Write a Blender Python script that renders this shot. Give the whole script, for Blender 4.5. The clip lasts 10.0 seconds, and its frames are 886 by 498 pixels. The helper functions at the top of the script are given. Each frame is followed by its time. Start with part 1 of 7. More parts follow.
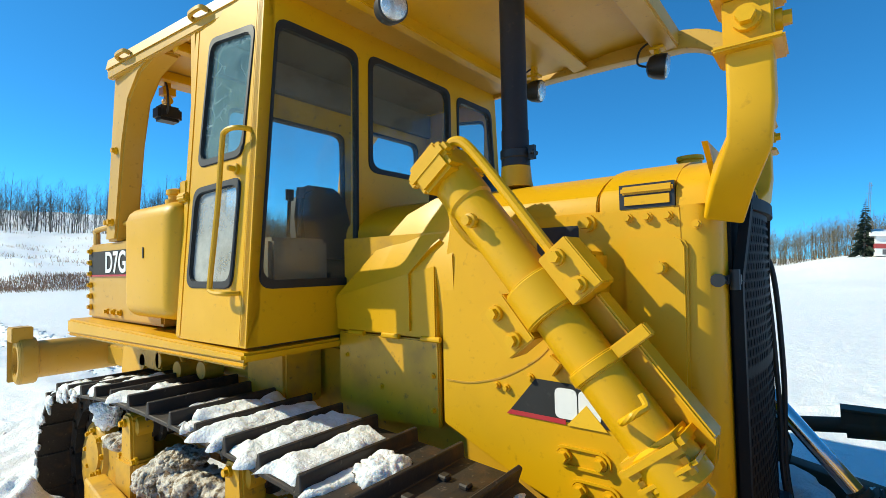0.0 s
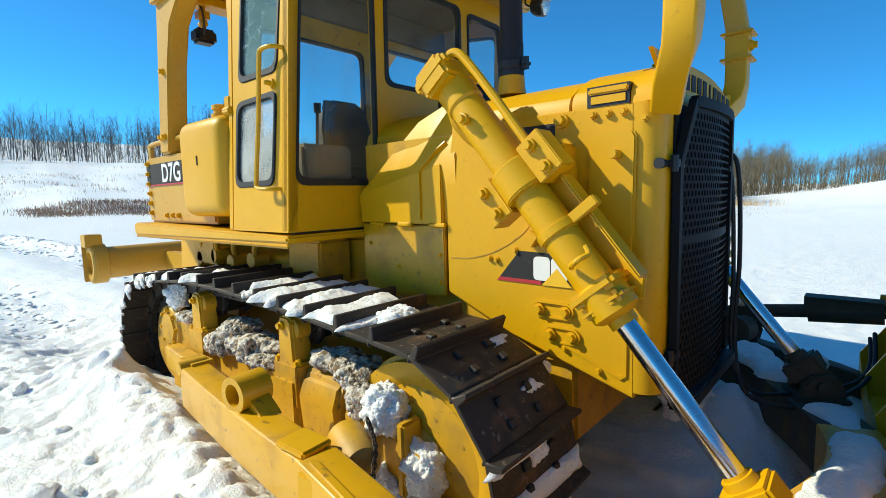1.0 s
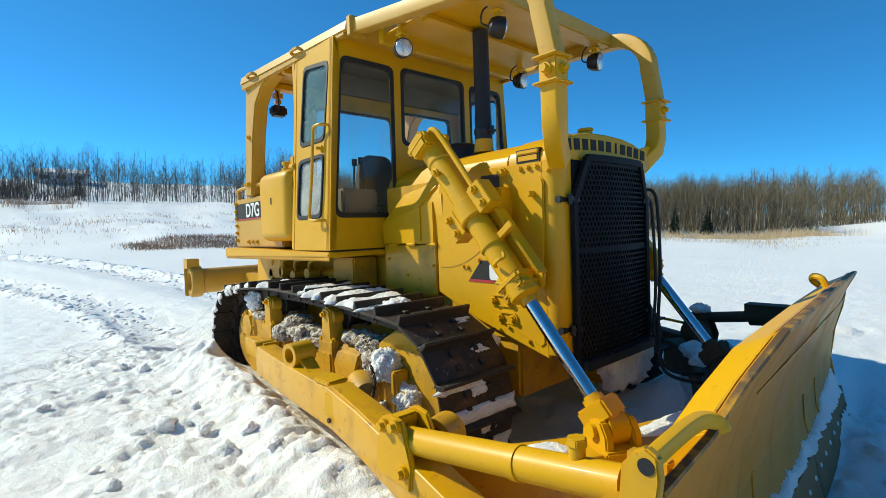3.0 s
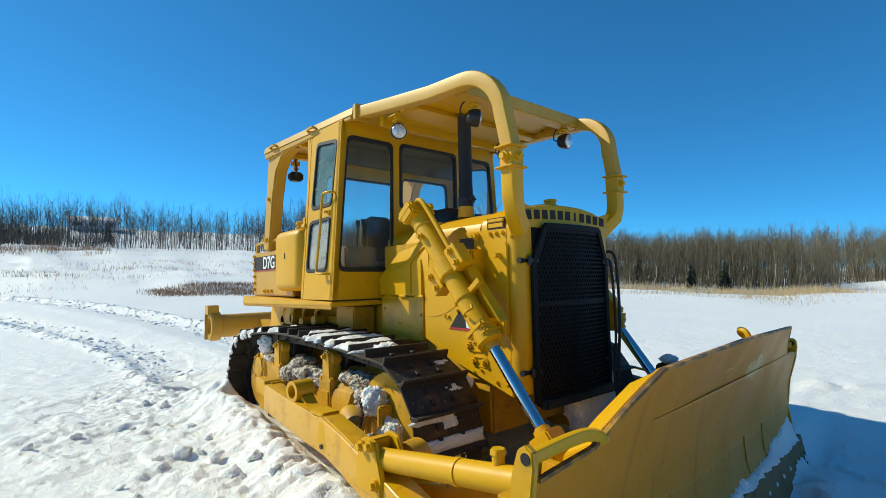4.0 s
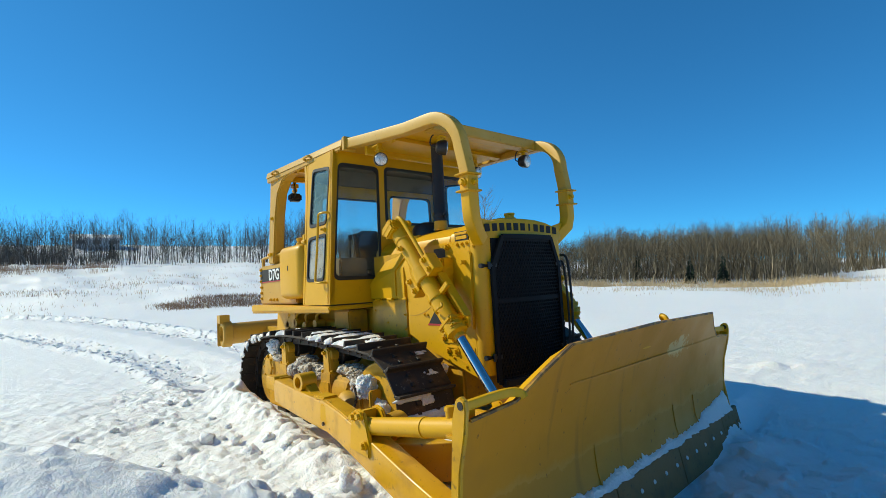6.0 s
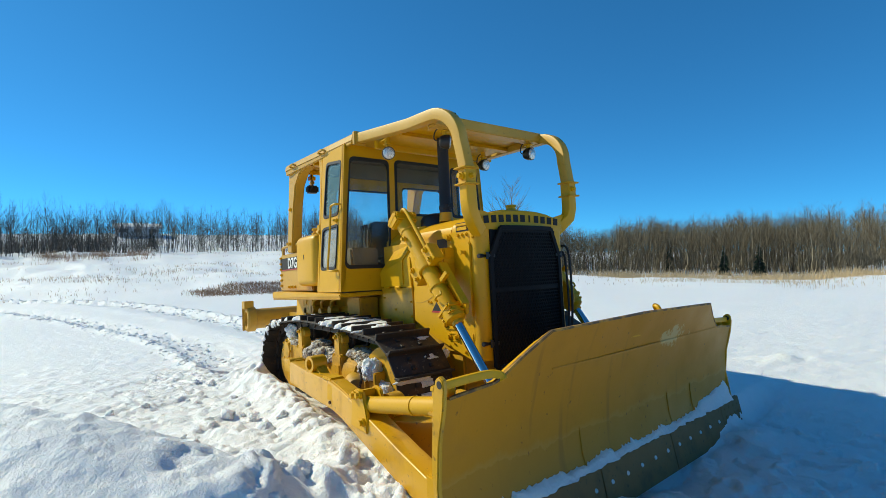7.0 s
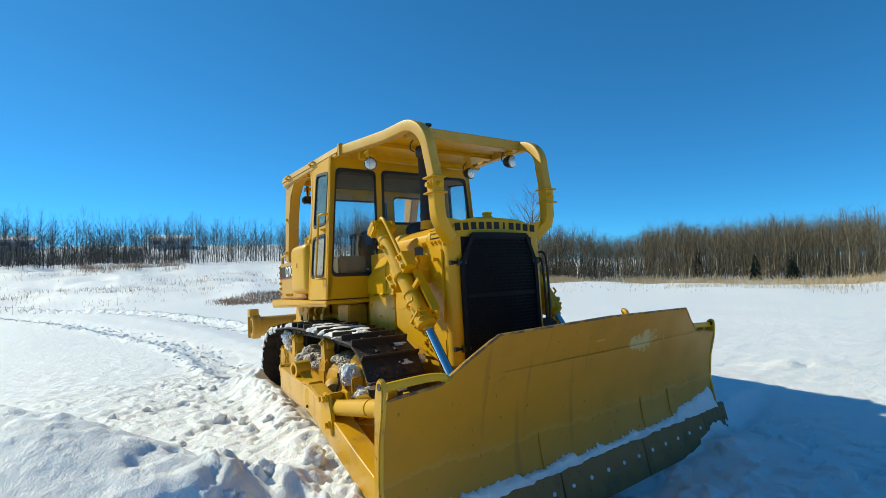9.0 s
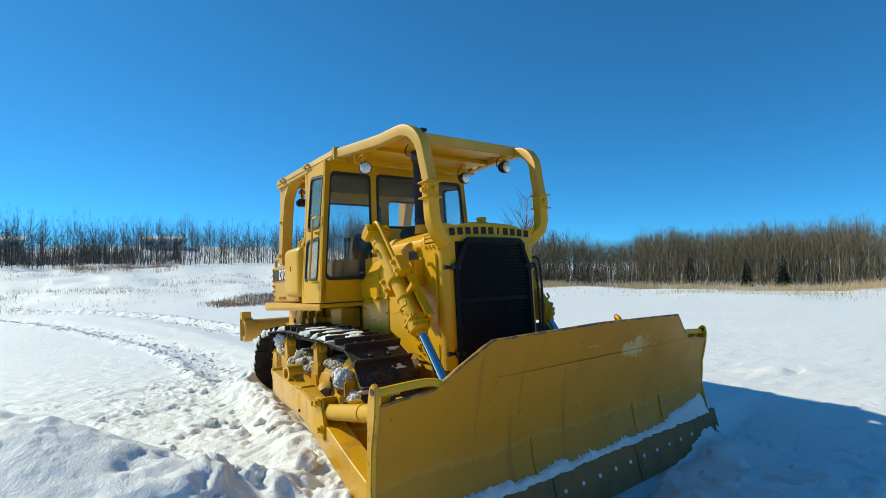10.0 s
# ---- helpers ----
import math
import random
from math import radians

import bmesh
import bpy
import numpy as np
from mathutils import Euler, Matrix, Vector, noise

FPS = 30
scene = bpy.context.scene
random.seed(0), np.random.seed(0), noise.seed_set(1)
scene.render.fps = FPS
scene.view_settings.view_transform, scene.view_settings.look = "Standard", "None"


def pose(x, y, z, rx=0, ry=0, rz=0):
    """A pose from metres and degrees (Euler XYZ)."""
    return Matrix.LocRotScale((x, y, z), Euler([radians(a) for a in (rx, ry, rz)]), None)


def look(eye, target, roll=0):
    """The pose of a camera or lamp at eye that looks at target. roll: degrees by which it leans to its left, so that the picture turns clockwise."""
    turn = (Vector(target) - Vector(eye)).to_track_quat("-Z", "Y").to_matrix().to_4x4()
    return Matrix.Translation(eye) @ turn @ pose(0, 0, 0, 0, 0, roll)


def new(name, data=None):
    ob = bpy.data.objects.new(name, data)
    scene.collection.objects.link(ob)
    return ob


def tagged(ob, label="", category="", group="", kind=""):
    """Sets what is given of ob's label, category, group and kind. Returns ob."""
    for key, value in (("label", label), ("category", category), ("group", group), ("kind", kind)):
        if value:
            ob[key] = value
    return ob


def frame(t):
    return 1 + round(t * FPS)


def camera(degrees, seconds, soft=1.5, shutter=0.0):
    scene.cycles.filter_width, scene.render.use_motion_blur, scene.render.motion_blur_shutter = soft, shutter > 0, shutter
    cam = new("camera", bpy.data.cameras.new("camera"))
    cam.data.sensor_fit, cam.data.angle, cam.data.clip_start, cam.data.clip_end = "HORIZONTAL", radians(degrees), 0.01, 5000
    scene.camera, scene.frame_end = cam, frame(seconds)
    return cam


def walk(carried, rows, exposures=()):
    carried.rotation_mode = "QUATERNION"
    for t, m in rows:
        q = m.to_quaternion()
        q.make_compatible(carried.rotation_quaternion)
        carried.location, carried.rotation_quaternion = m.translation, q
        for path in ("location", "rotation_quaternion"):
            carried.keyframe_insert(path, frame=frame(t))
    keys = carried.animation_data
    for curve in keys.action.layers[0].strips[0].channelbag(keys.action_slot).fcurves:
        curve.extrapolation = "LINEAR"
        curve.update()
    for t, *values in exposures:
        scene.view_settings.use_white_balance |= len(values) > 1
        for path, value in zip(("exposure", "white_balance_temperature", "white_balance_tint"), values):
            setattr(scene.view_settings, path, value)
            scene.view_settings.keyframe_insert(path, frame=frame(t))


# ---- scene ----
cam = camera(84.2, 10.0, soft=0.6)
NOSE = pose(0, 0, 0, 0, -4.0, 0)      # the machine's axes, nose up on a slight rise
PATH = [
    (0, (0.109, -2.174, 1.702), (-1.122, -0.598, 1.689), 1.97),
    (0.5, (0.275, -2.251, 1.625), (-1.053, -0.763, 1.473), 1.21),
    (1, (0.457, -2.438, 1.576), (-0.834, -0.942, 1.268), 1.52),
    (1.5, (0.668, -2.556, 1.576), (-0.631, -1.074, 1.234), 2.61),
    (2, (0.927, -2.621, 1.574), (-0.491, -1.240, 1.295), 1.94),
    (2.5, (1.185, -2.721, 1.592), (-0.299, -1.399, 1.376), 1.00),
    (2.7, (1.298, -2.786, 1.578), (-0.181, -1.454, 1.377), 0.71),
    (3.8, (1.914, -2.987, 1.643), (0.392, -1.689, 1.619), 0.88),
    (4, (2.021, -3.029, 1.648), (0.487, -1.747, 1.676), 1.37),
    (4.5, (2.157, -3.184, 1.687), (0.656, -1.864, 1.792), 0.39),
    (5, (2.289, -3.367, 1.690), (0.828, -2.005, 1.797), -0.78),
    (5.5, (2.504, -3.332, 1.689), (1.027, -1.987, 1.765), -0.89),
    (6.8, (2.948, -3.277, 1.665), (1.333, -2.098, 1.678), -0.59),
    (7, (2.996, -3.242, 1.682), (1.384, -2.058, 1.686), -0.48),
    (7.5, (3.144, -3.079, 1.678), (1.514, -1.920, 1.684), 0.50),
    (8, (3.265, -2.966, 1.663), (1.596, -1.864, 1.674), 0.57),
    (8.5, (3.323, -2.938, 1.668), (1.640, -1.858, 1.693), -1.24),
    (9, (3.340, -2.922, 1.671), (1.668, -1.825, 1.708), -1.13),
    (9.5, (3.341, -2.933, 1.678), (1.681, -1.818, 1.724), -0.72),
    (10, (3.344, -2.928, 1.681), (1.686, -1.810, 1.732), -0.62),
]
walk(cam, [(t, look(eye, target, roll)) for t, eye, target, roll in PATH], [(0.0, 0.22, 6450, 2), (1.2, 0.17, 6450, 2), (2.5, 0.05, 6450, 2), (4.5, -0.09, 6600, 2), (10.0, -0.10, 6600, 2)])

# ---- light ----
SUN_AZ, SUN_EL = 214.0, 34.5     # compass: direction the light comes from, degrees from +x
world = bpy.data.worlds.new("sky_world")
scene.world = world
world.use_nodes = True
wn = world.node_tree.nodes
wl = world.node_tree.links
sky = wn.new("ShaderNodeTexSky")
sky.sky_type = "NISHITA"
sky.sun_disc = False
sky.sun_elevation = radians(SUN_EL)
sky.sun_rotation = radians(90.0 - SUN_AZ)
sky.air_density, sky.dust_density, sky.ozone_density, sky.altitude = 0.5, 0.15, 4.0, 700
tone = wn.new("ShaderNodeGamma")
tone.inputs["Gamma"].default_value = 0.75
wl.new(sky.outputs[0], tone.inputs["Color"])
cool = wn.new("ShaderNodeMix")
cool.data_type, cool.blend_type = "RGBA", "MULTIPLY"
cool.inputs[0].default_value = 1.0
cool.inputs[7].default_value = (0.406, 1.489, 2.200, 1)
wl.new(tone.outputs[0], cool.inputs[6])
wl.new(cool.outputs[2], wn["Background"].inputs[0])
wn["Background"].inputs[1].default_value = 0.122
sun_data = bpy.data.lights.new("sun", "SUN")
sun_data.energy, sun_data.angle, sun_data.color = 5.0, radians(0.53), (1.0, 0.935, 0.74)
sun = new("sun", sun_data)
sun.matrix_world = look((0, 0, 0), (-math.cos(radians(SUN_AZ)) * math.cos(radians(SUN_EL)),
                                    -math.sin(radians(SUN_AZ)) * math.cos(radians(SUN_EL)), -math.sin(radians(SUN_EL))))
scene.view_settings.exposure = 0.0


# ---- materials ----
def material(name, rough=0.6, metal=0.0):
    m = bpy.data.materials.new(name)
    m.use_nodes = True
    b = m.node_tree.nodes["Principled BSDF"]
    b.inputs["Roughness"].default_value, b.inputs["Metallic"].default_value = rough, metal
    return m, m.node_tree.nodes, m.node_tree.links, b


def noise_tex(n, l, scale, detail=4.0, rough=0.55, coord="Object", vec=None):
    t = n.new("ShaderNodeTexNoise")
    t.inputs["Scale"].default_value, t.inputs["Detail"].default_value, t.inputs["Roughness"].default_value = scale, detail, rough
    if vec is None:
        vec = n.new("ShaderNodeTexCoord").outputs[coord]
    l.new(vec, t.inputs["Vector"])
    return t


def ramp(n, l, src, stops):
    r = n.new("ShaderNodeValToRGB")
    e = r.color_ramp.elements
    while len(e) < len(stops):
        e.new(0.5)
    for k, (p, c) in enumerate(stops):
        e[k].position = p
        e[k].color = (*c, 1) if isinstance(c, tuple) else (c, c, c, 1)
    l.new(src, r.inputs[0])
    return r


def mix(n, l, fac, a, b):
    m = n.new("ShaderNodeMix")
    m.data_type = "RGBA"
    for sock, v in ((0, fac), (6, a), (7, b)):
        if isinstance(v, (int, float)):
            m.inputs[sock].default_value = v
        elif isinstance(v, tuple):
            m.inputs[sock].default_value = (*v, 1)
        else:
            l.new(v, m.inputs[sock])
    return m.outputs[2]


def bump(n, l, b, src, strength, distance=0.01):
    k = n.new("ShaderNodeBump")
    k.inputs["Strength"].default_value, k.inputs["Distance"].default_value = strength, distance
    l.new(src, k.inputs["Height"])
    l.new(k.outputs[0], b.inputs["Normal"])


def stained(name, base, stain, dark, rough=0.5, metal=0.0, s1=3.0, s2=40.0, lo=0.52, hi=0.72, bumpy=0.15, coat=0.0, bdist=0.004, spec=0.5):
    """A surface with large stains, fine specks and fine relief."""
    m, n, l, b = material(name, rough, metal)
    a = noise_tex(n, l, s1)
    f = noise_tex(n, l, s2, 6.0)
    c = mix(n, l, ramp(n, l, a.outputs[0], ((lo, 0.0), (hi, 1.0))).outputs[0], base, stain)
    c = mix(n, l, ramp(n, l, f.outputs[0], ((0.62, 0.0), (0.75, 1.0))).outputs[0], c, dark)
    l.new(c, b.inputs["Base Color"])
    r = n.new("ShaderNodeMapRange")
    r.inputs[3].default_value, r.inputs[4].default_value = max(rough - 0.12, 0.02), min(rough + 0.15, 1)
    l.new(a.outputs[0], r.inputs[0])
    l.new(r.outputs[0], b.inputs["Roughness"])
    b.inputs["Specular IOR Level"].default_value = spec
    if coat:
        b.inputs["Coat Weight"].default_value, b.inputs["Coat Roughness"].default_value = coat, 0.12
    bump(n, l, b, f.outputs[0], bumpy, bdist)
    return m


YELLOW = stained("yellow_paint", (0.655, 0.344, 0.002), (0.585, 0.312, 0.003), (0.51, 0.265, 0.004), 0.42, s1=2.2, s2=38, lo=0.45, hi=0.75, bumpy=0.07, coat=0.03, spec=0.35)
YELLOW_PALE = stained("weathered_yellow_paint", (0.54, 0.295, 0.026), (0.56, 0.33, 0.06), (0.36, 0.19, 0.02), 0.45, s1=2.6, s2=30, bumpy=0.1)
YELLOW_DIRTY = stained("dirty_yellow_paint", (0.60, 0.315, 0.008), (0.37, 0.20, 0.03), (0.15, 0.085, 0.025), 0.5, s1=4, s2=28, bumpy=0.25)
YELLOW_GRIMY = stained("scuffed_yellow_paint", (0.62, 0.32, 0.003), (0.44, 0.22, 0.012), (0.17, 0.09, 0.02), 0.38, s1=5, s2=24, lo=0.48, hi=0.72, bumpy=0.12, coat=0.15)
# dark brown for the far-side twins of yellow parts, tilt cylinder and chain
DARK_BROWN_PAINT = stained("dark_brown_paint", (0.075, 0.05, 0.028), (0.15, 0.085, 0.02), (0.03, 0.022, 0.015), 0.7, s1=6, s2=24, bumpy=0.3)
STEEL = stained("rusty_track_steel", (0.036, 0.027, 0.021), (0.125, 0.062, 0.024), (0.20, 0.155, 0.11), 0.62, 0.25, s1=6, s2=30, bumpy=0.5, bdist=0.006)
BLACK = stained("black_paint", (0.012, 0.012, 0.013), (0.022, 0.021, 0.02), (0.03, 0.028, 0.026), 0.45, s1=4, s2=60, bumpy=0.08)
GRILLE_BLACK = stained("grille_black", (0.006, 0.007, 0.009), (0.010, 0.011, 0.013), (0.018, 0.017, 0.016), 0.65, s1=4, s2=50, bumpy=0.06, spec=0.2)
RUBBER = stained("black_rubber", (0.013, 0.013, 0.014), (0.022, 0.022, 0.022), (0.03, 0.03, 0.03), 0.6, s1=6, s2=80, bumpy=0.15)
SOOT = stained("sooty_exhaust_black", (0.016, 0.016, 0.018), (0.03, 0.027, 0.025), (0.05, 0.035, 0.025), 0.55, s1=3, s2=40, bumpy=0.15)
CHROME = stained("chromed_rod", (0.62, 0.63, 0.65), (0.55, 0.56, 0.58), (0.42, 0.42, 0.43), 0.12, 1.0, s1=8, s2=60, bumpy=0.02)
DECAL_BLACK = stained("black_decal", (0.012, 0.012, 0.013), (0.018, 0.018, 0.019), (0.03, 0.03, 0.03), 0.75, bumpy=0.02)
DECAL_WHITE = stained("white_decal", (0.78, 0.78, 0.76), (0.72, 0.72, 0.70), (0.6, 0.6, 0.58), 0.5, bumpy=0.02)
DECAL_RED = stained("red_decal", (0.45, 0.02, 0.03), (0.40, 0.03, 0.03), (0.3, 0.02, 0.02), 0.5, bumpy=0.02)
DECAL_YELLOW = stained("yellow_decal", (0.80, 0.47, 0.01), (0.76, 0.44, 0.02), (0.6, 0.35, 0.02), 0.5, bumpy=0.02)
SEAT = stained("black_vinyl", (0.02, 0.022, 0.026), (0.03, 0.032, 0.036), (0.05, 0.05, 0.05), 0.5, s1=6, s2=90, bumpy=0.2)
LINER = stained("grey_cab_liner", (0.16, 0.14, 0.11), (0.10, 0.09, 0.07), (0.07, 0.06, 0.05), 0.8, s1=3, s2=30, bumpy=0.2)
SILVER = stained("bare_metal", (0.5, 0.49, 0.46), (0.42, 0.41, 0.39), (0.25, 0.22, 0.2), 0.35, 0.9, bumpy=0.05)


def glass(name, tint, rough=0.02, dirt=0.12, cracked=False):
    m, n, l, b = material(name, rough)
    out = n["Material Output"]
    tr = n.new("ShaderNodeBsdfTransparent")
    tr.inputs[0].default_value = (*tint, 1)
    gl = n.new("ShaderNodeBsdfGlossy")
    gl.inputs["Roughness"].default_value = 0.03
    fr = n.new("ShaderNodeLayerWeight")
    fr.inputs[0].default_value = 0.5
    pw = n.new("ShaderNodeMath")
    pw.operation = "POWER"
    pw.inputs[1].default_value = 4.0
    l.new(fr.outputs["Facing"], pw.inputs[0])
    gloss = n.new("ShaderNodeMath")
    gloss.operation = "MULTIPLY_ADD"
    gloss.inputs[1].default_value, gloss.inputs[2].default_value = 0.5, 0.025
    l.new(pw.outputs[0], gloss.inputs[0])
    a = n.new("ShaderNodeMixShader")
    l.new(gloss.outputs[0], a.inputs[0])
    l.new(tr.outputs[0], a.inputs[1])
    l.new(gl.outputs[0], a.inputs[2])
    df = n.new("ShaderNodeBsdfDiffuse")
    df.inputs[0].default_value = (0.50, 0.62, 0.62, 1) if cracked else (0.62, 0.62, 0.58, 1)
    nz = noise_tex(n, l, 3.5, 8, 0.7)
    rp = ramp(n, l, nz.outputs[0], ((0.35, dirt * 0.35), (0.75, dirt)))
    fac = rp.outputs[0]
    if cracked:
        co = n.new("ShaderNodeTexCoord").outputs["Object"]
        wob = noise_tex(n, l, 9, 3)
        vm = n.new("ShaderNodeVectorMath")
        vm.operation = "MULTIPLY_ADD"
        l.new(wob.outputs[1], vm.inputs[0])
        vm.inputs[1].default_value = (0.05, 0.05, 0.05)
        l.new(co, vm.inputs[2])
        best = None
        for sc, th in ((13, 0.012), (42, 0.05)):
            v = n.new("ShaderNodeTexVoronoi")
            v.feature = "DISTANCE_TO_EDGE"
            v.inputs["Scale"].default_value = sc
            l.new(vm.outputs[0], v.inputs["Vector"])
            lt = n.new("ShaderNodeMath")
            lt.operation = "LESS_THAN"
            lt.inputs[1].default_value = th
            l.new(v.outputs[0], lt.inputs[0])
            if best is not None:
                big = ramp(n, l, noise_tex(n, l, 4.0, 2).outputs[0], ((0.52, 0.0), (0.56, 1.0)))
                gate = n.new("ShaderNodeMath")
                gate.operation = "MULTIPLY"
                l.new(lt.outputs[0], gate.inputs[0])
                l.new(big.outputs[0], gate.inputs[1])
                mx = n.new("ShaderNodeMath")
                mx.operation = "MAXIMUM"
                l.new(best, mx.inputs[0])
                l.new(gate.outputs[0], mx.inputs[1])
                best = mx.outputs[0]
            else:
                best = lt.outputs[0]
        some = n.new("ShaderNodeMath")
        some.operation = "MULTIPLY"
        l.new(best, some.inputs[0])
        l.new(ramp(n, l, noise_tex(n, l, 2.7, 3).outputs[0], ((0.44, 0.12), (0.60, 1.0))).outputs[0], some.inputs[1])
        sc2 = n.new("ShaderNodeMath")
        sc2.operation = "MULTIPLY_ADD"
        sc2.inputs[1].default_value = 0.36
        l.new(some.outputs[0], sc2.inputs[0])
        l.new(fac, sc2.inputs[2])
        fac = sc2.outputs[0]
    z = n.new("ShaderNodeMixShader")
    l.new(fac, z.inputs[0])
    l.new(a.outputs[0], z.inputs[1])
    l.new(df.outputs[0], z.inputs[2])
    l.new(z.outputs[0], out.inputs[0])
    return m


GLASS = glass("window_glass", (0.95, 0.97, 0.96), dirt=0.05)
GLASS_DIRTY = glass("scratched_window_glass", (0.88, 0.92, 0.91), dirt=0.55)
GLASS_CRACKED = glass("cracked_window_glass", (0.48, 0.78, 0.75), dirt=0.22, cracked=True)
LENS = stained("ribbed_lamp_glass", (0.66, 0.66, 0.64), (0.42, 0.42, 0.41), (0.16, 0.16, 0.15), 0.25, 0.6, s1=28, s2=70, bumpy=0.5)


def snow_material(name, base, shade, dirt, dlo, dhi, s=1.0, gloss=0.75):
    m, n, l, b = material(name, gloss)
    a = noise_tex(n, l, 1.1 * s, 5, 0.6)
    f = noise_tex(n, l, 60, 5, 0.6)
    g = noise_tex(n, l, 7 * s, 6, 0.65)
    c = mix(n, l, a.outputs[0], base, shade)
    c = mix(n, l, ramp(n, l, g.outputs[0], ((dlo, 0.0), (dhi, 1.0))).outputs[0], c, dirt)
    l.new(c, b.inputs["Base Color"])
    b.inputs["Specular IOR Level"].default_value = 0.5
    b.inputs["Subsurface Weight"].default_value, b.inputs["Subsurface Scale"].default_value = 0.55, 0.03
    b.inputs["Subsurface Radius"].default_value = (0.7, 0.85, 1.0)
    k = noise_tex(n, l, 24, 5, 0.7)
    h = n.new("ShaderNodeMath")
    h.operation = "MULTIPLY_ADD"
    h.inputs[1].default_value = 0.7
    l.new(k.outputs[0], h.inputs[0])
    l.new(g.outputs[0], h.inputs[2])
    h2 = n.new("ShaderNodeMath")
    h2.operation = "MULTIPLY_ADD"
    h2.inputs[1].default_value = 0.35
    l.new(f.outputs[0], h2.inputs[0])
    l.new(h.outputs[0], h2.inputs[2])
    grain = noise_tex(n, l, 130, 3, 0.6)
    drift = noise_tex(n, l, 2.6, 5, 0.6)
    h4 = n.new("ShaderNodeMath")
    h4.operation = "MULTIPLY_ADD"
    h4.inputs[1].default_value = 1.3
    l.new(drift.outputs[0], h4.inputs[0])
    l.new(h2.outputs[0], h4.inputs[2])
    h3 = n.new("ShaderNodeMath")
    h3.operation = "MULTIPLY_ADD"
    h3.inputs[1].default_value = 0.22
    l.new(grain.outputs[0], h3.inputs[0])
    l.new(h4.outputs[0], h3.inputs[2])
    bump(n, l, b, h3.outputs[0], 0.8, 0.036)
    return m


SNOW = snow_material("field_snow", (0.91, 0.905, 0.895), (0.87, 0.87, 0.87), (0.82, 0.82, 0.81), 0.66, 0.9, gloss=0.52)
SNOW_CLEAN = snow_material("packed_snow", (0.90, 0.895, 0.885), (0.83, 0.82, 0.81), (0.60, 0.55, 0.48), 0.60, 0.85)
SNOW_DIRTY = snow_material("muddy_snow", (0.80, 0.74, 0.66), (0.58, 0.49, 0.38), (0.22, 0.14, 0.065), 0.46, 0.60, 3.2)


def bark(name, dark, mid, pale):
    """Bark that differs from trunk to trunk and twig to twig."""
    m, n, l, b = material(name, 0.9)
    isl = n.new("ShaderNodeNewGeometry").outputs["Random Per Island"]
    l.new(ramp(n, l, isl, ((0.0, dark), (0.62, mid), (1.0, pale))).outputs[0], b.inputs["Base Color"])
    bump(n, l, b, noise_tex(n, l, 3.0).outputs[0], 0.1)
    return m


BARK = bark("brown_bark", (0.066, 0.050, 0.028), (0.145, 0.113, 0.066), (0.38, 0.32, 0.22))
BARK_GREY = bark("dark_grey_bark", (0.045, 0.041, 0.037), (0.095, 0.086, 0.075), (0.22, 0.20, 0.175))
NEEDLES = stained("spruce_needles", (0.02, 0.035, 0.02), (0.03, 0.045, 0.028), (0.012, 0.02, 0.012), 0.9, s1=2, s2=12, bumpy=0.2)
STRAW = stained("dry_grass", (0.56, 0.42, 0.24), (0.46, 0.32, 0.17), (0.36, 0.23, 0.11), 0.9, s1=0.5, s2=6, bumpy=0.1)
BRUSH = stained("brown_brush", (0.34, 0.21, 0.13), (0.44, 0.29, 0.19), (0.22, 0.13, 0.085), 0.9, s1=0.5, s2=6, bumpy=0.1)
WALLPAINT = stained("pale_siding", (0.72, 0.72, 0.70), (0.66, 0.66, 0.64), (0.5, 0.5, 0.5), 0.7, bumpy=0.05)
REDPAINT = stained("red_siding", (0.35, 0.05, 0.05), (0.30, 0.05, 0.05), (0.2, 0.04, 0.04), 0.7, bumpy=0.05)
ROOFING = stained("dark_roofing", (0.10, 0.10, 0.11), (0.14, 0.14, 0.15), (0.07, 0.07, 0.07), 0.8, bumpy=0.1)


# ---- mesh helpers ----
def V(*a):
    return Vector(a)


def hull(bm, verts, faces):
    vs = [bm.verts.new(v) for v in verts]
    return [bm.faces.new([vs[i] for i in f]) for f in faces]


def block(bm, x0, x1, y0, y1, z0, z1, m=None):
    m = m or Matrix.Identity(4)
    p = [m @ V(x, y, z) for x in (x0, x1) for y in (y0, y1) for z in (z0, z1)]
    return hull(bm, p, ((0, 1, 3, 2), (4, 6, 7, 5), (0, 4, 5, 1), (2, 3, 7, 6), (0, 2, 6, 4), (1, 5, 7, 3)))


def prism(bm, pts, axis, a, b, m=None):
    """A flat outline pushed along an axis: x takes (y, z), y takes (x, z), z takes (x, y)."""
    def at(p, k):
        v = V(k, p[0], p[1]) if axis == "x" else V(p[0], k, p[1]) if axis == "y" else V(p[0], p[1], k)
        return m @ v if m else v
    n = len(pts)
    vs = [bm.verts.new(at(p, a)) for p in pts] + [bm.verts.new(at(p, b)) for p in pts]
    bm.faces.new(vs[:n])
    bm.faces.new(vs[n:][::-1])
    for i in range(n):
        j = (i + 1) % n
        bm.faces.new((vs[i], vs[n + i], vs[n + j], vs[j]))


def aim(a, b):
    a, b = Vector(a), Vector(b)
    return Matrix.Translation(a) @ (b - a).to_track_quat("Z", "Y").to_matrix().to_4x4(), (b - a).length


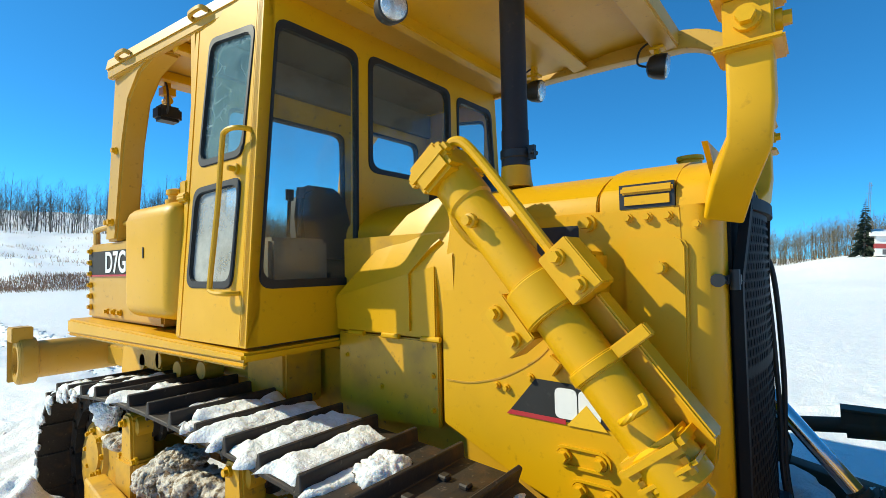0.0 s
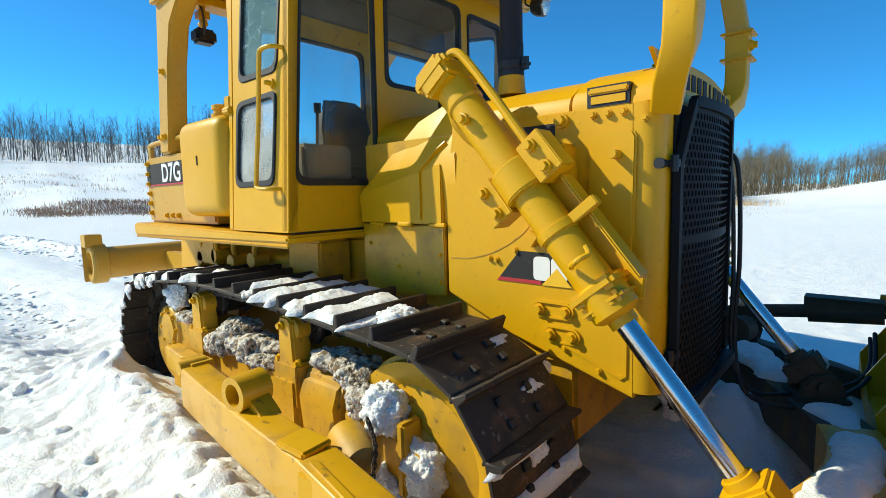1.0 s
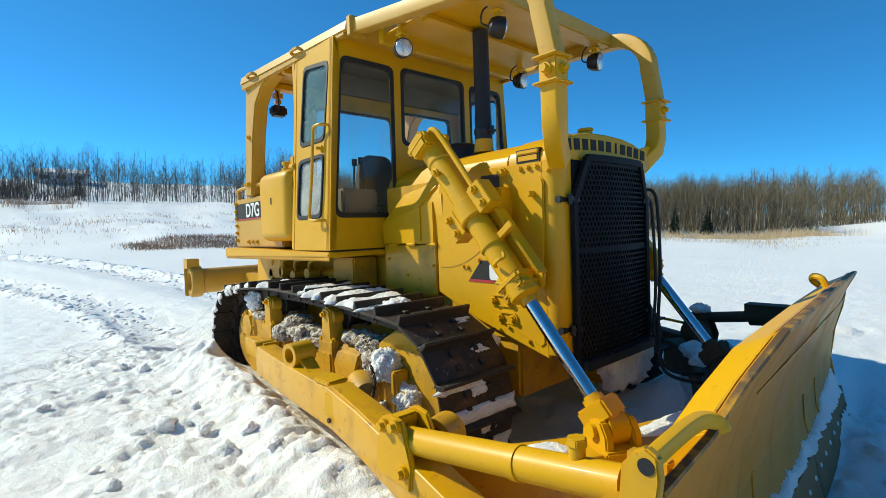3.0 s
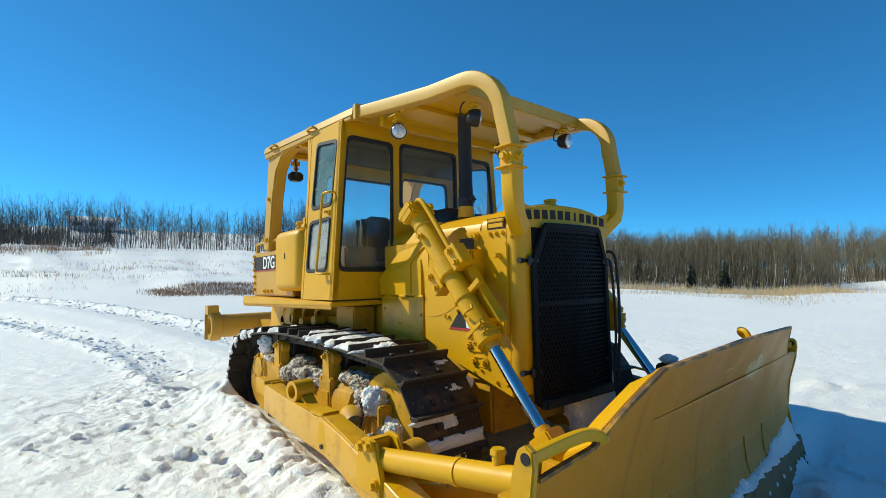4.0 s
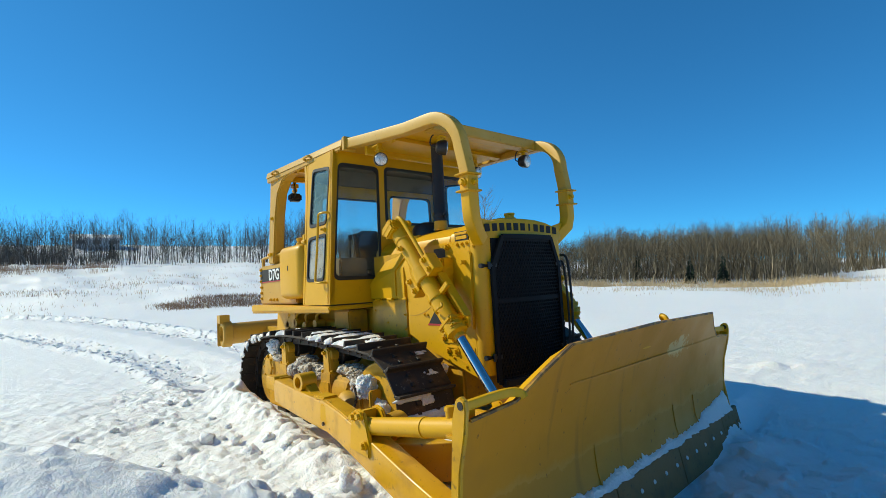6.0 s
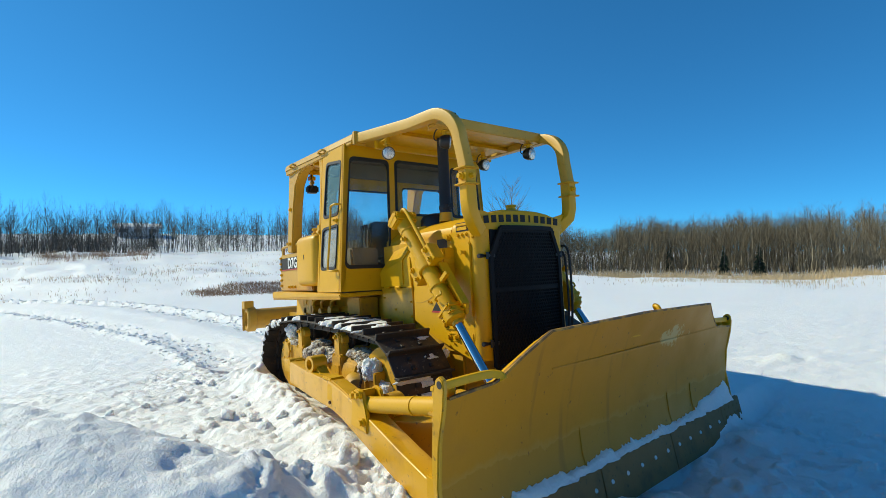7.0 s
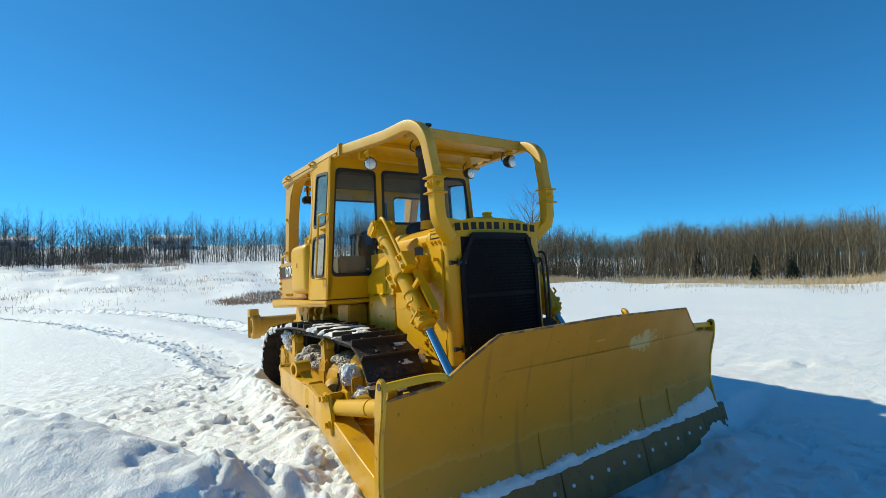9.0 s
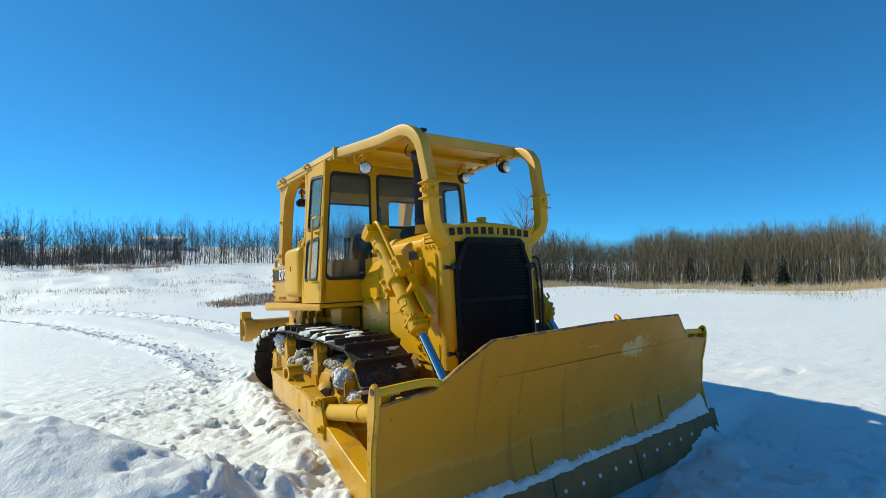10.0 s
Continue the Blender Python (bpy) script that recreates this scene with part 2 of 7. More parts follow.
def rod(bm, a, b, r, r2=None, seg=20):
    m, n = aim(a, b)
    r2 = r if r2 is None else r2
    rings = [[bm.verts.new(m @ V(q * math.cos(k * math.tau / seg), q * math.sin(k * math.tau / seg), z)) for k in range(seg)] for q, z in ((r, 0), (r2, n))]
    bm.faces.new(rings[0][::-1])
    bm.faces.new(rings[1])
    for k in range(seg):
        j = (k + 1) % seg
        bm.faces.new((rings[0][k], rings[0][j], rings[1][j], rings[1][k]))


def lathe(bm, a, b, profile, seg=24):
    """A profile of (radius, distance along a to b) turned about that line; closed at both ends."""
    m, _ = aim(a, b)
    rings = [[bm.verts.new(m @ V(q * math.cos(k * math.tau / seg), q * math.sin(k * math.tau / seg), z)) for k in range(seg)] for q, z in profile]
    bm.faces.new(rings[0][::-1])
    bm.faces.new(rings[-1])
    for u, w in zip(rings, rings[1:]):
        for k in range(seg):
            j = (k + 1) % seg
            bm.faces.new((u[k], u[j], w[j], w[k]))


def sweep(bm, pts, section, up=(0, 0, 1), caps=True, scale=None):
    """A closed section (list of (side, up)) carried along a path."""
    pts = [Vector(p) for p in pts]
    rings = []
    for i, p in enumerate(pts):
        d = (pts[min(i + 1, len(pts) - 1)] - pts[max(i - 1, 0)]).normalized()
        s = d.cross(Vector(up))
        s = s.normalized() if s.length > 1e-5 else V(1, 0, 0)
        u = s.cross(d).normalized()
        k = scale[i] if scale else 1.0
        rings.append([bm.verts.new(p + s * (a * k) + u * (b * k)) for a, b in section])
    n = len(section)
    for a, b in zip(rings, rings[1:]):
        for k in range(n):
            j = (k + 1) % n
            bm.faces.new((a[k], a[j], b[j], b[k]))
    if caps:
        bm.faces.new(rings[0][::-1])
        bm.faces.new(rings[-1])


def circle(r, seg=10):
    return [(r * math.cos(k * math.tau / seg), r * math.sin(k * math.tau / seg)) for k in range(seg)]


def rect(w, h, r=0.0):
    if not r:
        return [(-w, -h), (w, -h), (w, h), (-w, h)]
    return [(cx + r * math.cos(radians(a)), cy + r * math.sin(radians(a)))
            for cx, cy, s in ((w - r, h - r, 0), (r - w, h - r, 90), (r - w, r - h, 180), (w - r, r - h, 270)) for a in (s, s + 30, s + 60, s + 90)]


def smooth_path(pts, n=6):
    """A round path through the points."""
    pts = [Vector(p) for p in pts]
    out = []
    for i in range(len(pts) - 1):
        p0, p1, p2, p3 = pts[max(i - 1, 0)], pts[i], pts[i + 1], pts[min(i + 2, len(pts) - 1)]
        for k in range(n):
            t = k / n
            out.append(0.5 * (2 * p1 + (p2 - p0) * t + (2 * p0 - 5 * p1 + 4 * p2 - p3) * t * t + (3 * p1 - p0 - 3 * p2 + p3) * t ** 3))
    return out + [pts[-1]]


def round_quad(corners, r, n=4):
    """The outline of a flat four-cornered plate with rounded corners."""
    c = [Vector(p) for p in corners]
    out = []
    for i in range(4):
        p, a, b = c[i], (c[i - 1] - c[i]).normalized(), (c[(i + 1) % 4] - c[i]).normalized()
        q0, q1 = p + a * r, p + b * r
        for k in range(n + 1):
            t = k / n
            out.append(q0 * (1 - t) ** 2 + p * 2 * t * (1 - t) + q1 * t * t)
    return out


def slab(bm, outline, depth):
    """A plate of the given thickness; depth is a vector."""
    d = Vector(depth)
    n = len(outline)
    vs = [bm.verts.new(p) for p in outline] + [bm.verts.new(p + d) for p in outline]
    bm.faces.new(vs[:n][::-1])
    bm.faces.new(vs[n:])
    for i in range(n):
        j = (i + 1) % n
        bm.faces.new((vs[i], vs[j], vs[n + j], vs[n + i]))


def frame_ring(bm, outer, inner, depth):
    d = Vector(depth)
    n = len(outer)
    a = [[bm.verts.new(p) for p in outer], [bm.verts.new(p) for p in inner]]
    b = [[bm.verts.new(p + d) for p in outer], [bm.verts.new(p + d) for p in inner]]
    for i in range(n):
        j = (i + 1) % n
        bm.faces.new((a[0][i], a[0][j], a[1][j], a[1][i]))
        bm.faces.new((b[0][i], b[1][i], b[1][j], b[0][j]))
        bm.faces.new((a[0][i], b[0][i], b[0][j], a[0][j]))
        bm.faces.new((a[1][i], a[1][j], b[1][j], b[1][i]))


def mesh_of(name, bm, mat, bevel=0.0, sharp=35, seg=2):
    bmesh.ops.remove_doubles(bm, verts=bm.verts, dist=1e-5)
    bmesh.ops.recalc_face_normals(bm, faces=bm.faces)
    if bevel:
        es = [e for e in bm.edges if len(e.link_faces) == 2 and e.calc_face_angle(0) > radians(30)]
        bmesh.ops.bevel(bm, geom=es, offset=bevel, segments=seg, affect="EDGES", clamp_overlap=True)
    for f in bm.faces:
        f.smooth = True
    for e in bm.edges:
        e.smooth = not (len(e.link_faces) == 2 and e.calc_face_angle(0) > radians(sharp)) and len(e.link_faces) == 2
    me = bpy.data.meshes.new(name)
    bm.to_mesh(me)
    bm.free()
    me.materials.append(mat)
    return me


FIT = [None]                     # how the next parts are drawn to their true place, or None


def cab_fit(p):
    """From the even drawing of cab and tail to the machine's true measures."""
    return V(float(np.interp(p[0], (-6.0, -3.93, -3.6, -2.96, -2.3, -1.745, -1.48, -1.0), (-5.45, -3.86, -3.46, -2.90, -2.21, -1.672, -1.45, -1.0))),
             p[1] * (1.055 if p[1] < 0 else 1.0),
             float(np.interp(p[2], (0.5, 1.38, 1.64, 2.245, 2.92, 2.97, 3.5), (0.5, 1.37, 1.615, 2.197, 2.846, 2.955, 3.5))))


def front_fit(p):
    """The same for hood, radiator guard and side panels, which sit a little off the middle."""
    return V(p[0] - 0.02, 0.92 * p[1] - 0.047, p[2])


def gear_fit(p):
    """The same for the running gear."""
    return V(float(np.interp(p[0], (-4.0, -3.42, -2.85, -1.66, -1.24, -0.72, 0.0), (-3.72, -3.22, -2.65, -1.61, -1.20, -0.68, 0.04))),
             p[1] + (math.copysign(0.05, p[1]) if abs(p[1]) > 0.6 else 0.0), p[2] + 0.01)


def part(name, bm, mat, parent, label="", bevel=0.0, sharp=35):
    if FIT[0]:
        for v in bm.verts:
            v.co = FIT[0](v.co)
    ob = new(name, mesh_of(name, bm, mat, bevel, sharp))
    ob.parent = parent
    if label:
        ob["label"] = label
    return ob


def share(name, me, parent, m):
    ob = new(name, me)
    ob.parent = parent
    if FIT[0]:
        m = Matrix.Translation(FIT[0](m.translation) - m.translation) @ m
    ob.matrix_basis = m
    return ob


def thing(name, label, category, m=None, group="", kind=""):
    ob = new(name)
    if m is not None:
        ob.matrix_basis = m
    return tagged(ob, label, category, group, kind)


def B():
    return bmesh.new()


def lerp(a, b, t):
    return a + (b - a) * t



def blade_paint():
    """Weathered yellow with a ragged scuffed band low down, a bare patch near the top and rusty runs."""
    m, n, l, b = material("worn_blade_paint", 0.45)
    co = n.new("ShaderNodeTexCoord").outputs["Object"]
    xyz = n.new("ShaderNodeSeparateXYZ")
    l.new(co, xyz.inputs[0])

    def math_(op, a, c, d=None):
        k = n.new("ShaderNodeMath")
        k.operation = op
        for i, v in enumerate((a, c, d)):
            if v is None:
                continue
            if isinstance(v, (int, float)):
                k.inputs[i].default_value = v
            else:
                l.new(v, k.inputs[i])
        return k.outputs[0]

    big, fine = noise_tex(n, l, 2.4).outputs[0], noise_tex(n, l, 22, 6).outputs[0]
    rag = noise_tex(n, l, 4.5, 6, 0.6).outputs[0]
    c = mix(n, l, ramp(n, l, big, ((0.45, 0.0), (0.7, 1.0))).outputs[0], (0.52, 0.220, 0.006), (0.45, 0.195, 0.012))
    zz = math_("MULTIPLY_ADD", rag, 0.22, xyz.outputs[2])
    low = ramp(n, l, zz, ((0.50, 1.0), (0.512, 0.0))).outputs[0]
    c = mix(n, l, math_("MULTIPLY", low, 0.45), c, (0.40, 0.205, 0.022))
    band = ramp(n, l, zz, ((0.500, 0.0), (0.508, 1.0), (0.525, 0.6), (0.55, 0.0))).outputs[0]
    c = mix(n, l, math_("MULTIPLY", band, 0.35), c, (0.52, 0.32, 0.08))
    dy, dz = math_("SUBTRACT", xyz.outputs[1], 0.60), math_("SUBTRACT", xyz.outputs[2], 0.91)
    rr = math_("ADD", math_("MULTIPLY", math_("MULTIPLY", dy, dy), 3.2), math_("MULTIPLY", math_("MULTIPLY", dz, dz), 22.0))
    chip = noise_tex(n, l, 11, 6, 0.7).outputs[0]
    spot = ramp(n, l, math_("ADD", rr, math_("MULTIPLY_ADD", chip, 0.9, math_("MULTIPLY", rag, 0.6))), ((0.80, 1.0), (0.86, 0.0))).outputs[0]
    c = mix(n, l, math_("MULTIPLY", spot, 0.8), c, (0.62, 0.46, 0.20))
    st = n.new("ShaderNodeMapping")
    st.inputs["Scale"].default_value = (1.0, 9.0, 0.7)
    l.new(co, st.inputs[0])
    runs = ramp(n, l, noise_tex(n, l, 1.0, 3, 0.5, vec=st.outputs[0]).outputs[0], ((0.62, 0.0), (0.72, 1.0))).outputs[0]
    c = mix(n, l, math_("MULTIPLY", runs, 0.35), c, (0.20, 0.085, 0.015))
    c = mix(n, l, ramp(n, l, fine, ((0.66, 0.0), (0.74, 1.0))).outputs[0], c, (0.20, 0.09, 0.015))
    l.new(c, b.inputs["Base Color"])
    l.new(ramp(n, l, big, ((0.3, 0.36), (0.7, 0.6))).outputs[0], b.inputs["Roughness"])
    b.inputs["Specular IOR Level"].default_value = 0.3
    bump(n, l, b, fine, 0.2, 0.004)
    return m


BLADE_PAINT = blade_paint()
CHIPPED = stained("chipped_edge_paint", (0.42, 0.20, 0.006), (0.10, 0.055, 0.02), (0.035, 0.025, 0.016), 0.55, s1=13, s2=45, lo=0.40, hi=0.56, bumpy=0.3)
EDGE_STEEL = stained("worn_edge_steel", (0.23, 0.118, 0.030), (0.16, 0.092, 0.035), (0.06, 0.04, 0.02), 0.6, 0.1, s1=5, s2=30, bumpy=0.3)


# ---- bulldozer ----
dozer = thing("bulldozer", "yellow crawler bulldozer with cab, canopy and wide blade standing in snow", "bulldozer", NOSE)
SIDES = (-1, 1)

bb = B()
rod(bb, (0, 0, 0), (0, 0, 0.012), 0.020, 0.020, 12)
rod(bb, (0, 0, 0.010), (0, 0, 0.026), 0.0145, 0.0135, 6)
BOLT = mesh_of("bolt", bb, YELLOW)


def bolts(parent, places, normal, size=1.0):
    q = Vector(normal).to_track_quat("Z", "Y").to_matrix().to_4x4()
    for p in places:
        share("bolt", BOLT, parent, Matrix.Translation(p) @ q @ Matrix.Scale(size, 4))


# engine bay and hood
FIT[0] = front_fit
bm = B()
block(bm, -1.66, -0.12, -0.53, 0.53, 0.80, 1.84)
part("engine_bay", bm, YELLOW_DIRTY, dozer, "dirty yellow engine bay behind the panels")
bm = B()
block(bm, -4.0, -0.35, -0.50, 0.50, 0.42, 1.30)
block(bm, -3.95, -3.3, -0.56, 0.56, 0.50, 1.32)
part("main_frame", bm, YELLOW_DIRTY, dozer, "dirty yellow main frame", bevel=0.02)
bm = B()
half = [(0.585, 1.83), (0.582, 1.885), (0.565, 1.915), (0.50, 1.955), (0.42, 1.99), (0.30, 2.02), (0.15, 2.045), (0.0, 2.05)]
sec = half + [(-a, b) for a, b in half[-2::-1]]
prism(bm, sec, "x", -0.343, -0.96)
prism(bm, [(a * 0.76, b - 0.006) for a, b in sec], "x", -0.95, -1.74)
part("hood", bm, YELLOW, dozer, bevel=0.004, sharp=28)
bm = B()
prism(bm, [(a * 1.012, b + 0.012) for a, b in sec], "x", -0.095, -0.335)
front_hood = part("hood_collar", bm, YELLOW, dozer, bevel=0.01, sharp=28)
for s in SIDES:
    bm = B()
    block(bm, -0.255, -0.11, s * 0.50, s * 0.600, 1.865, 1.905)
    block(bm, -0.26, -0.105, s * 0.50, s * 0.606, 1.905, 1.93)
    part("hood_latch_box", bm, YELLOW, front_hood, bevel=0.006)
    # black block paints the shade of the recess round the latch box
    bm = B()
    prism(bm, [(-0.266, 1.860), (-0.102, 1.860), (-0.102, 1.937), (-0.266, 1.937)], "y", s * 0.560, s * 0.5945)
    part("recess_shade", bm, BLACK, front_hood)
bm = B()
lathe(bm, (-0.17, 0.05, 2.05), (-0.17, 0.05, 2.2), [(0.06, 0), (0.06, 0.02), (0.045, 0.02), (0.045, 0.045), (0.052, 0.05), (0.05, 0.065), (0.02, 0.07)], 16)
part("filler_cap", bm, YELLOW, front_hood)

# radiator guard
bm = B()
rr = 0.075
out = [(-0.09, -0.590), (0.012 - rr, -0.590)] + [(0.012 - rr + rr * math.sin(radians(a)), -0.590 + rr - rr * math.cos(radians(a))) for a in (15, 35, 55, 75, 90)]
out = out + [(a, -b) for a, b in out[::-1]]
prism(bm, out, "z", 0.76, 1.86)
crown = [(0.588, 1.86), (0.582, 1.905), (0.555, 1.945), (0.48, 1.985), (0.36, 2.015), (0.2, 2.035), (0, 2.04)]
crown = crown + [(-a, b) for a, b in crown[-2::-1]]
rings = []
for x, k in ((-0.10, 1.0), (-0.03, 1.0), (0.0, 0.992), (0.012, 0.965), (0.016, 0.93)):
    rings.append([bm.verts.new((x, a * (1 - (1 - k) * 0.5), 1.86 + (b - 1.86) * (1 if k > 0.99 else k))) for a, b in crown])
for u, w in zip(rings, rings[1:]):
    for k in range(len(u)):
        j = (k + 1) % len(u)
        bm.faces.new((u[k], u[j], w[j], w[k]))
bm.faces.new(rings[0])
bm.faces.new(rings[-1][::-1])
guard = part("radiator_guard", bm, YELLOW, dozer, sharp=40)
# the maker's name becomes plain bars
for k in range(11):
    bm = B()
    w = 0.029 if k != 6 else 0.010
    block(bm, 0.0165, 0.0195, -w, w, -0.032, 0.032)
    y = -0.475 + 0.095 * k
    me = mesh_of("lettering_bar", bm, DECAL_BLACK)
    share("lettering_bar", me, guard, pose(0.0, y, 1.945 + 0.020 * (1 - (y / 0.475) ** 2), math.degrees(-0.085 * y / 0.475), 0, 0))

# grille of perforated plate
def bow(y):
    return 0.034 + 0.045 * (1 - (y / 0.46) ** 2)


outline = [(-0.462, 0.70), (0.462, 0.70), (0.462, 1.63), (0.34, 1.872), (-0.34, 1.872), (-0.462, 1.63)]
def inside(y, z, d):
    if abs(y) > 0.462 - d or z < 0.70 + d or z > 1.872 - d:
        return False
    return (abs(y) - 0.462) * 0.242 + (z - 1.63) * 0.122 < -d * 0.271 or z < 1.63


bm = B()
P = 0.0345
rows = int(1.17 / (P * 0.866)) + 1
for r in range(rows):
    z = 0.715 + r * P * 0.866
    for c in range(-14, 15):
        y = c * P + (P / 2 if r % 2 else 0)
        if not inside(y, z, 0.004):
            continue
        hole = inside(y, z, 0.030) and not 1.315 < z < 1.365
        o = [V(bow(y + P * 0.577 * math.cos(radians(a))), y + P * 0.577 * math.cos(radians(a)), z + P * 0.577 * math.sin(radians(a))) for a in range(30, 390, 60)]
        vo = [bm.verts.new(p) for p in o]
        if not hole:
            bm.faces.new(vo)
            continue
        vi = [bm.verts.new((bow(y), y + 0.0143 * math.cos(radians(a)), z + 0.0143 * math.sin(radians(a)))) for a in range(30, 390, 60)]
        vb = [bm.verts.new((bow(y) - 0.008, y + 0.0143 * math.cos(radians(a)), z + 0.0143 * math.sin(radians(a)))) for a in range(30, 390, 60)]
        for k in range(6):
            j = (k + 1) % 6
            bm.faces.new((vo[k], vo[j], vi[j], vi[k]))
            bm.faces.new((vi[k], vi[j], vb[j], vb[k]))
grille = part("grille", bm, GRILLE_BLACK, dozer, "black perforated radiator grille")
bm = B()
for k in range(len(outline)):
    a, b = outline[k], outline[(k + 1) % len(outline)]
    n = 10 if abs(a[0] - b[0]) > 0.3 else 1
    pts = [(lerp(a[0], b[0], i / n), lerp(a[1], b[1], i / n)) for i in range(n + 1)]
    sweep(bm, [(bow(y) + 0.004, y, z) for y, z in pts], rect(0.02, 0.014), up=(1, 0, 0))
part("grille_frame", bm, GRILLE_BLACK, grille)
bm = B()
block(bm, 0.010, 0.022, -0.445, 0.445, 0.71, 1.86)
part("radiator_core", bm, GRILLE_BLACK, grille)
bm = B()
block(bm, 0.03, 0.10, -0.44, 0.44, 0.66, 0.72)
part("lower_sill", bm, BLACK, grille, bevel=0.008)
for s in SIDES:
    for z in (1.635, 0.90):
        bm = B()
        rod(bm, (0, s * 0.575, z), (0.0, s * 0.475, z), 0.020, 0.016, 10)
        block(bm, 0.0, 0.05, min(s * 0.50, s * 0.42), max(s * 0.50, s * 0.42), z - 0.014, z + 0.014)
        rod(bm, (0.035, s * 0.50, z - 0.03), (0.035, s * 0.50, z + 0.03), 0.014, 0.014, 10)
        part("grille_latch", bm, BLACK, grille)


# side panels
def panel(name, pts, s, y0=0.575, t=0.022, parent=None, bev=0.006, label="", mat=YELLOW):
    bm = B()
    prism(bm, pts, "y", s * y0, s * (y0 + t))
    return part(name, bm, mat, parent or dozer, label, bevel=bev)


for s in SIDES:
    side = panel("side_panel", [(-1.0, 1.06), (-0.62, 0.90), (-0.07, 0.735), (-0.085, 1.86), (-0.95, 1.86), (-1.0, 1.60)], s, 0.562, 0.030)
    panel("raised_plate", [(-0.258, 1.42), (-0.090, 1.12), (-0.078, 1.14), (-0.070, 1.735), (-0.082, 1.762), (-0.105, 1.772), (-0.235, 1.778), (-0.255, 1.762)], s, 0.590, 0.020, side, 0.008)
    panel("lower_rail", [(-0.40, 0.905), (-0.12, 0.80), (-0.095, 0.82), (-0.095, 0.98), (-0.11, 0.98), (-0.112, 0.83), (-0.13, 0.822), (-0.40, 0.925)], s, 0.590, 0.010, side, 0.003)
    bolts(side, [(x, s * 0.592, 1.832) for x in (-0.242, -0.183, -0.124)], (0, s, 0), 0.8)
    bolts(side, [(-0.372, s * 0.592, 1.825)], (0, s, 0), 1.5)
    bolts(side, [(-0.74, s * 0.592, 1.245), (-0.70, s * 0.592, 1.24), (-0.60, s * 0.592, 1.29), (-0.36, s * 0.592, 0.885), (-0.21, s * 0.592, 0.82), (-0.045, s * 0.592, 1.80)], (0, s, 0), 0.7)
    for z, x, w in ((1.043, -0.415, 0.062), (0.940, -0.375, 0.050)):
        bm = B()
        o = [V(x + (w if k < 10 else -w) + 0.036 * math.cos(radians(a)), s * 0.594, z + 0.036 * math.sin(radians(a))) for k, a in enumerate(list(range(-90, 91, 20)) + list(range(90, 271, 20)))]
        i = [V(x + (w if k < 10 else -w) + 0.027 * math.cos(radians(a)), s * 0.594, z + 0.027 * math.sin(radians(a))) for k, a in enumerate(list(range(-90, 91, 20)) + list(range(90, 271, 20)))]
        frame_ring(bm, o, i, (0, s * 0.010, 0))
        part("lug_slot", bm, YELLOW, side)
        bolts(side, [(x + d, s * 0.594, z) for d in (-w, w)], (0, s, 0), 1.25)
    bm = B()
    block(bm, -0.155, -0.125, min(s * 0.595, s * 0.655), max(s * 0.595, s * 0.655), 1.66, 1.69)
    rod(bm, (-0.14, s * 0.65, 1.675), (-0.14, s * 0.668, 1.675), 0.020, 0.020, 10)
    part("hood_bracket", bm, YELLOW, side, bevel=0.004)
    # shade inside an opening, put in as a flat black plate
    bm = B()
    prism(bm, [(-0.56, 1.68), (-0.405, 1.68), (-0.405, 1.82), (-0.56, 1.82)], "y", s * 0.570, s * 0.5935)
    part("opening_shade", bm, BLACK, side, "black plate drawn for the shade in a side panel opening")
    bm = B()
    arc = [(-0.98, 1.235), (-0.88, 1.236), (-0.805, 1.25), (-0.72, 1.275), (-0.64, 1.315), (-0.57, 1.36), (-0.53, 1.40)]
    sweep(bm, smooth_path([(x, s * 0.593, z) for x, z in arc], 3), rect(0.003, 0.0022), up=(0, 1, 0))
    part("panel_edge", bm, YELLOW_DIRTY, side)
    bm = B()
    block(bm, -0.025, 0.025, 0.0, 0.035, -0.03, 0.03, pose(-0.505, s * 0.593, 1.345, 0, 35, 0) @ Matrix.Diagonal((1, s, 1, 1)))
    part("stop_block", bm, YELLOW, side, bevel=0.004)
    # rear engine doors
    panel("engine_door", [(-1.64, 1.40), (-1.02, 1.395), (-1.02, 1.70), (-1.16, 1.672), (-1.64, 1.565)], s, 0.578, 0.030)
    low = panel("lower_door", [(-1.64, 0.98), (-1.02, 1.03), (-1.02, 1.385), (-1.64, 1.39)], s, 0.565, 0.028, mat=YELLOW_GRIMY)
    bolts(low, [(-1.05, s * 0.593, 1.24), (-1.05, s * 0.593, 1.10), (-1.58, s * 0.593, 1.28), (-1.35, s * 0.593, 1.16)], (0, s, 0), 0.6)
    for x in (-1.50, -1.28, -1.05):
        bm = B()
        rod(bm, (x - 0.05, s * 0.606, 1.392), (x + 0.05, s * 0.606, 1.392), 0.012, 0.012, 10)
        part("hinge", bm, YELLOW, low)
    # sloping cowl up to the hood
    bm = B()
    lo = [(-1.67, s * 0.605, 1.50), (-1.64, s * 0.608, 1.568), (-1.39, s * 0.607, 1.607), (-1.13, s * 0.606, 1.672), (-0.93, s * 0.60, 1.735)]
    hi = [(-1.67, s * 0.585, 1.515), (-1.625, s * 0.585, 1.585), (-1.28, s * 0.47, 1.94), (-1.13, s * 0.45, 2.0), (-0.93, s * 0.45, 2.0)]
    inn = [(x, s * 0.30, z - 0.03) for x, y, z in hi]
    bot = [(x, s * 0.30, 1.40) for x, y, z in hi]
    bl = [(x, s * 0.58, 1.40) for x, y, z in lo]
    cols = [[bm.verts.new(p) for p in c] for c in zip(lo, hi, inn, bot, bl)]
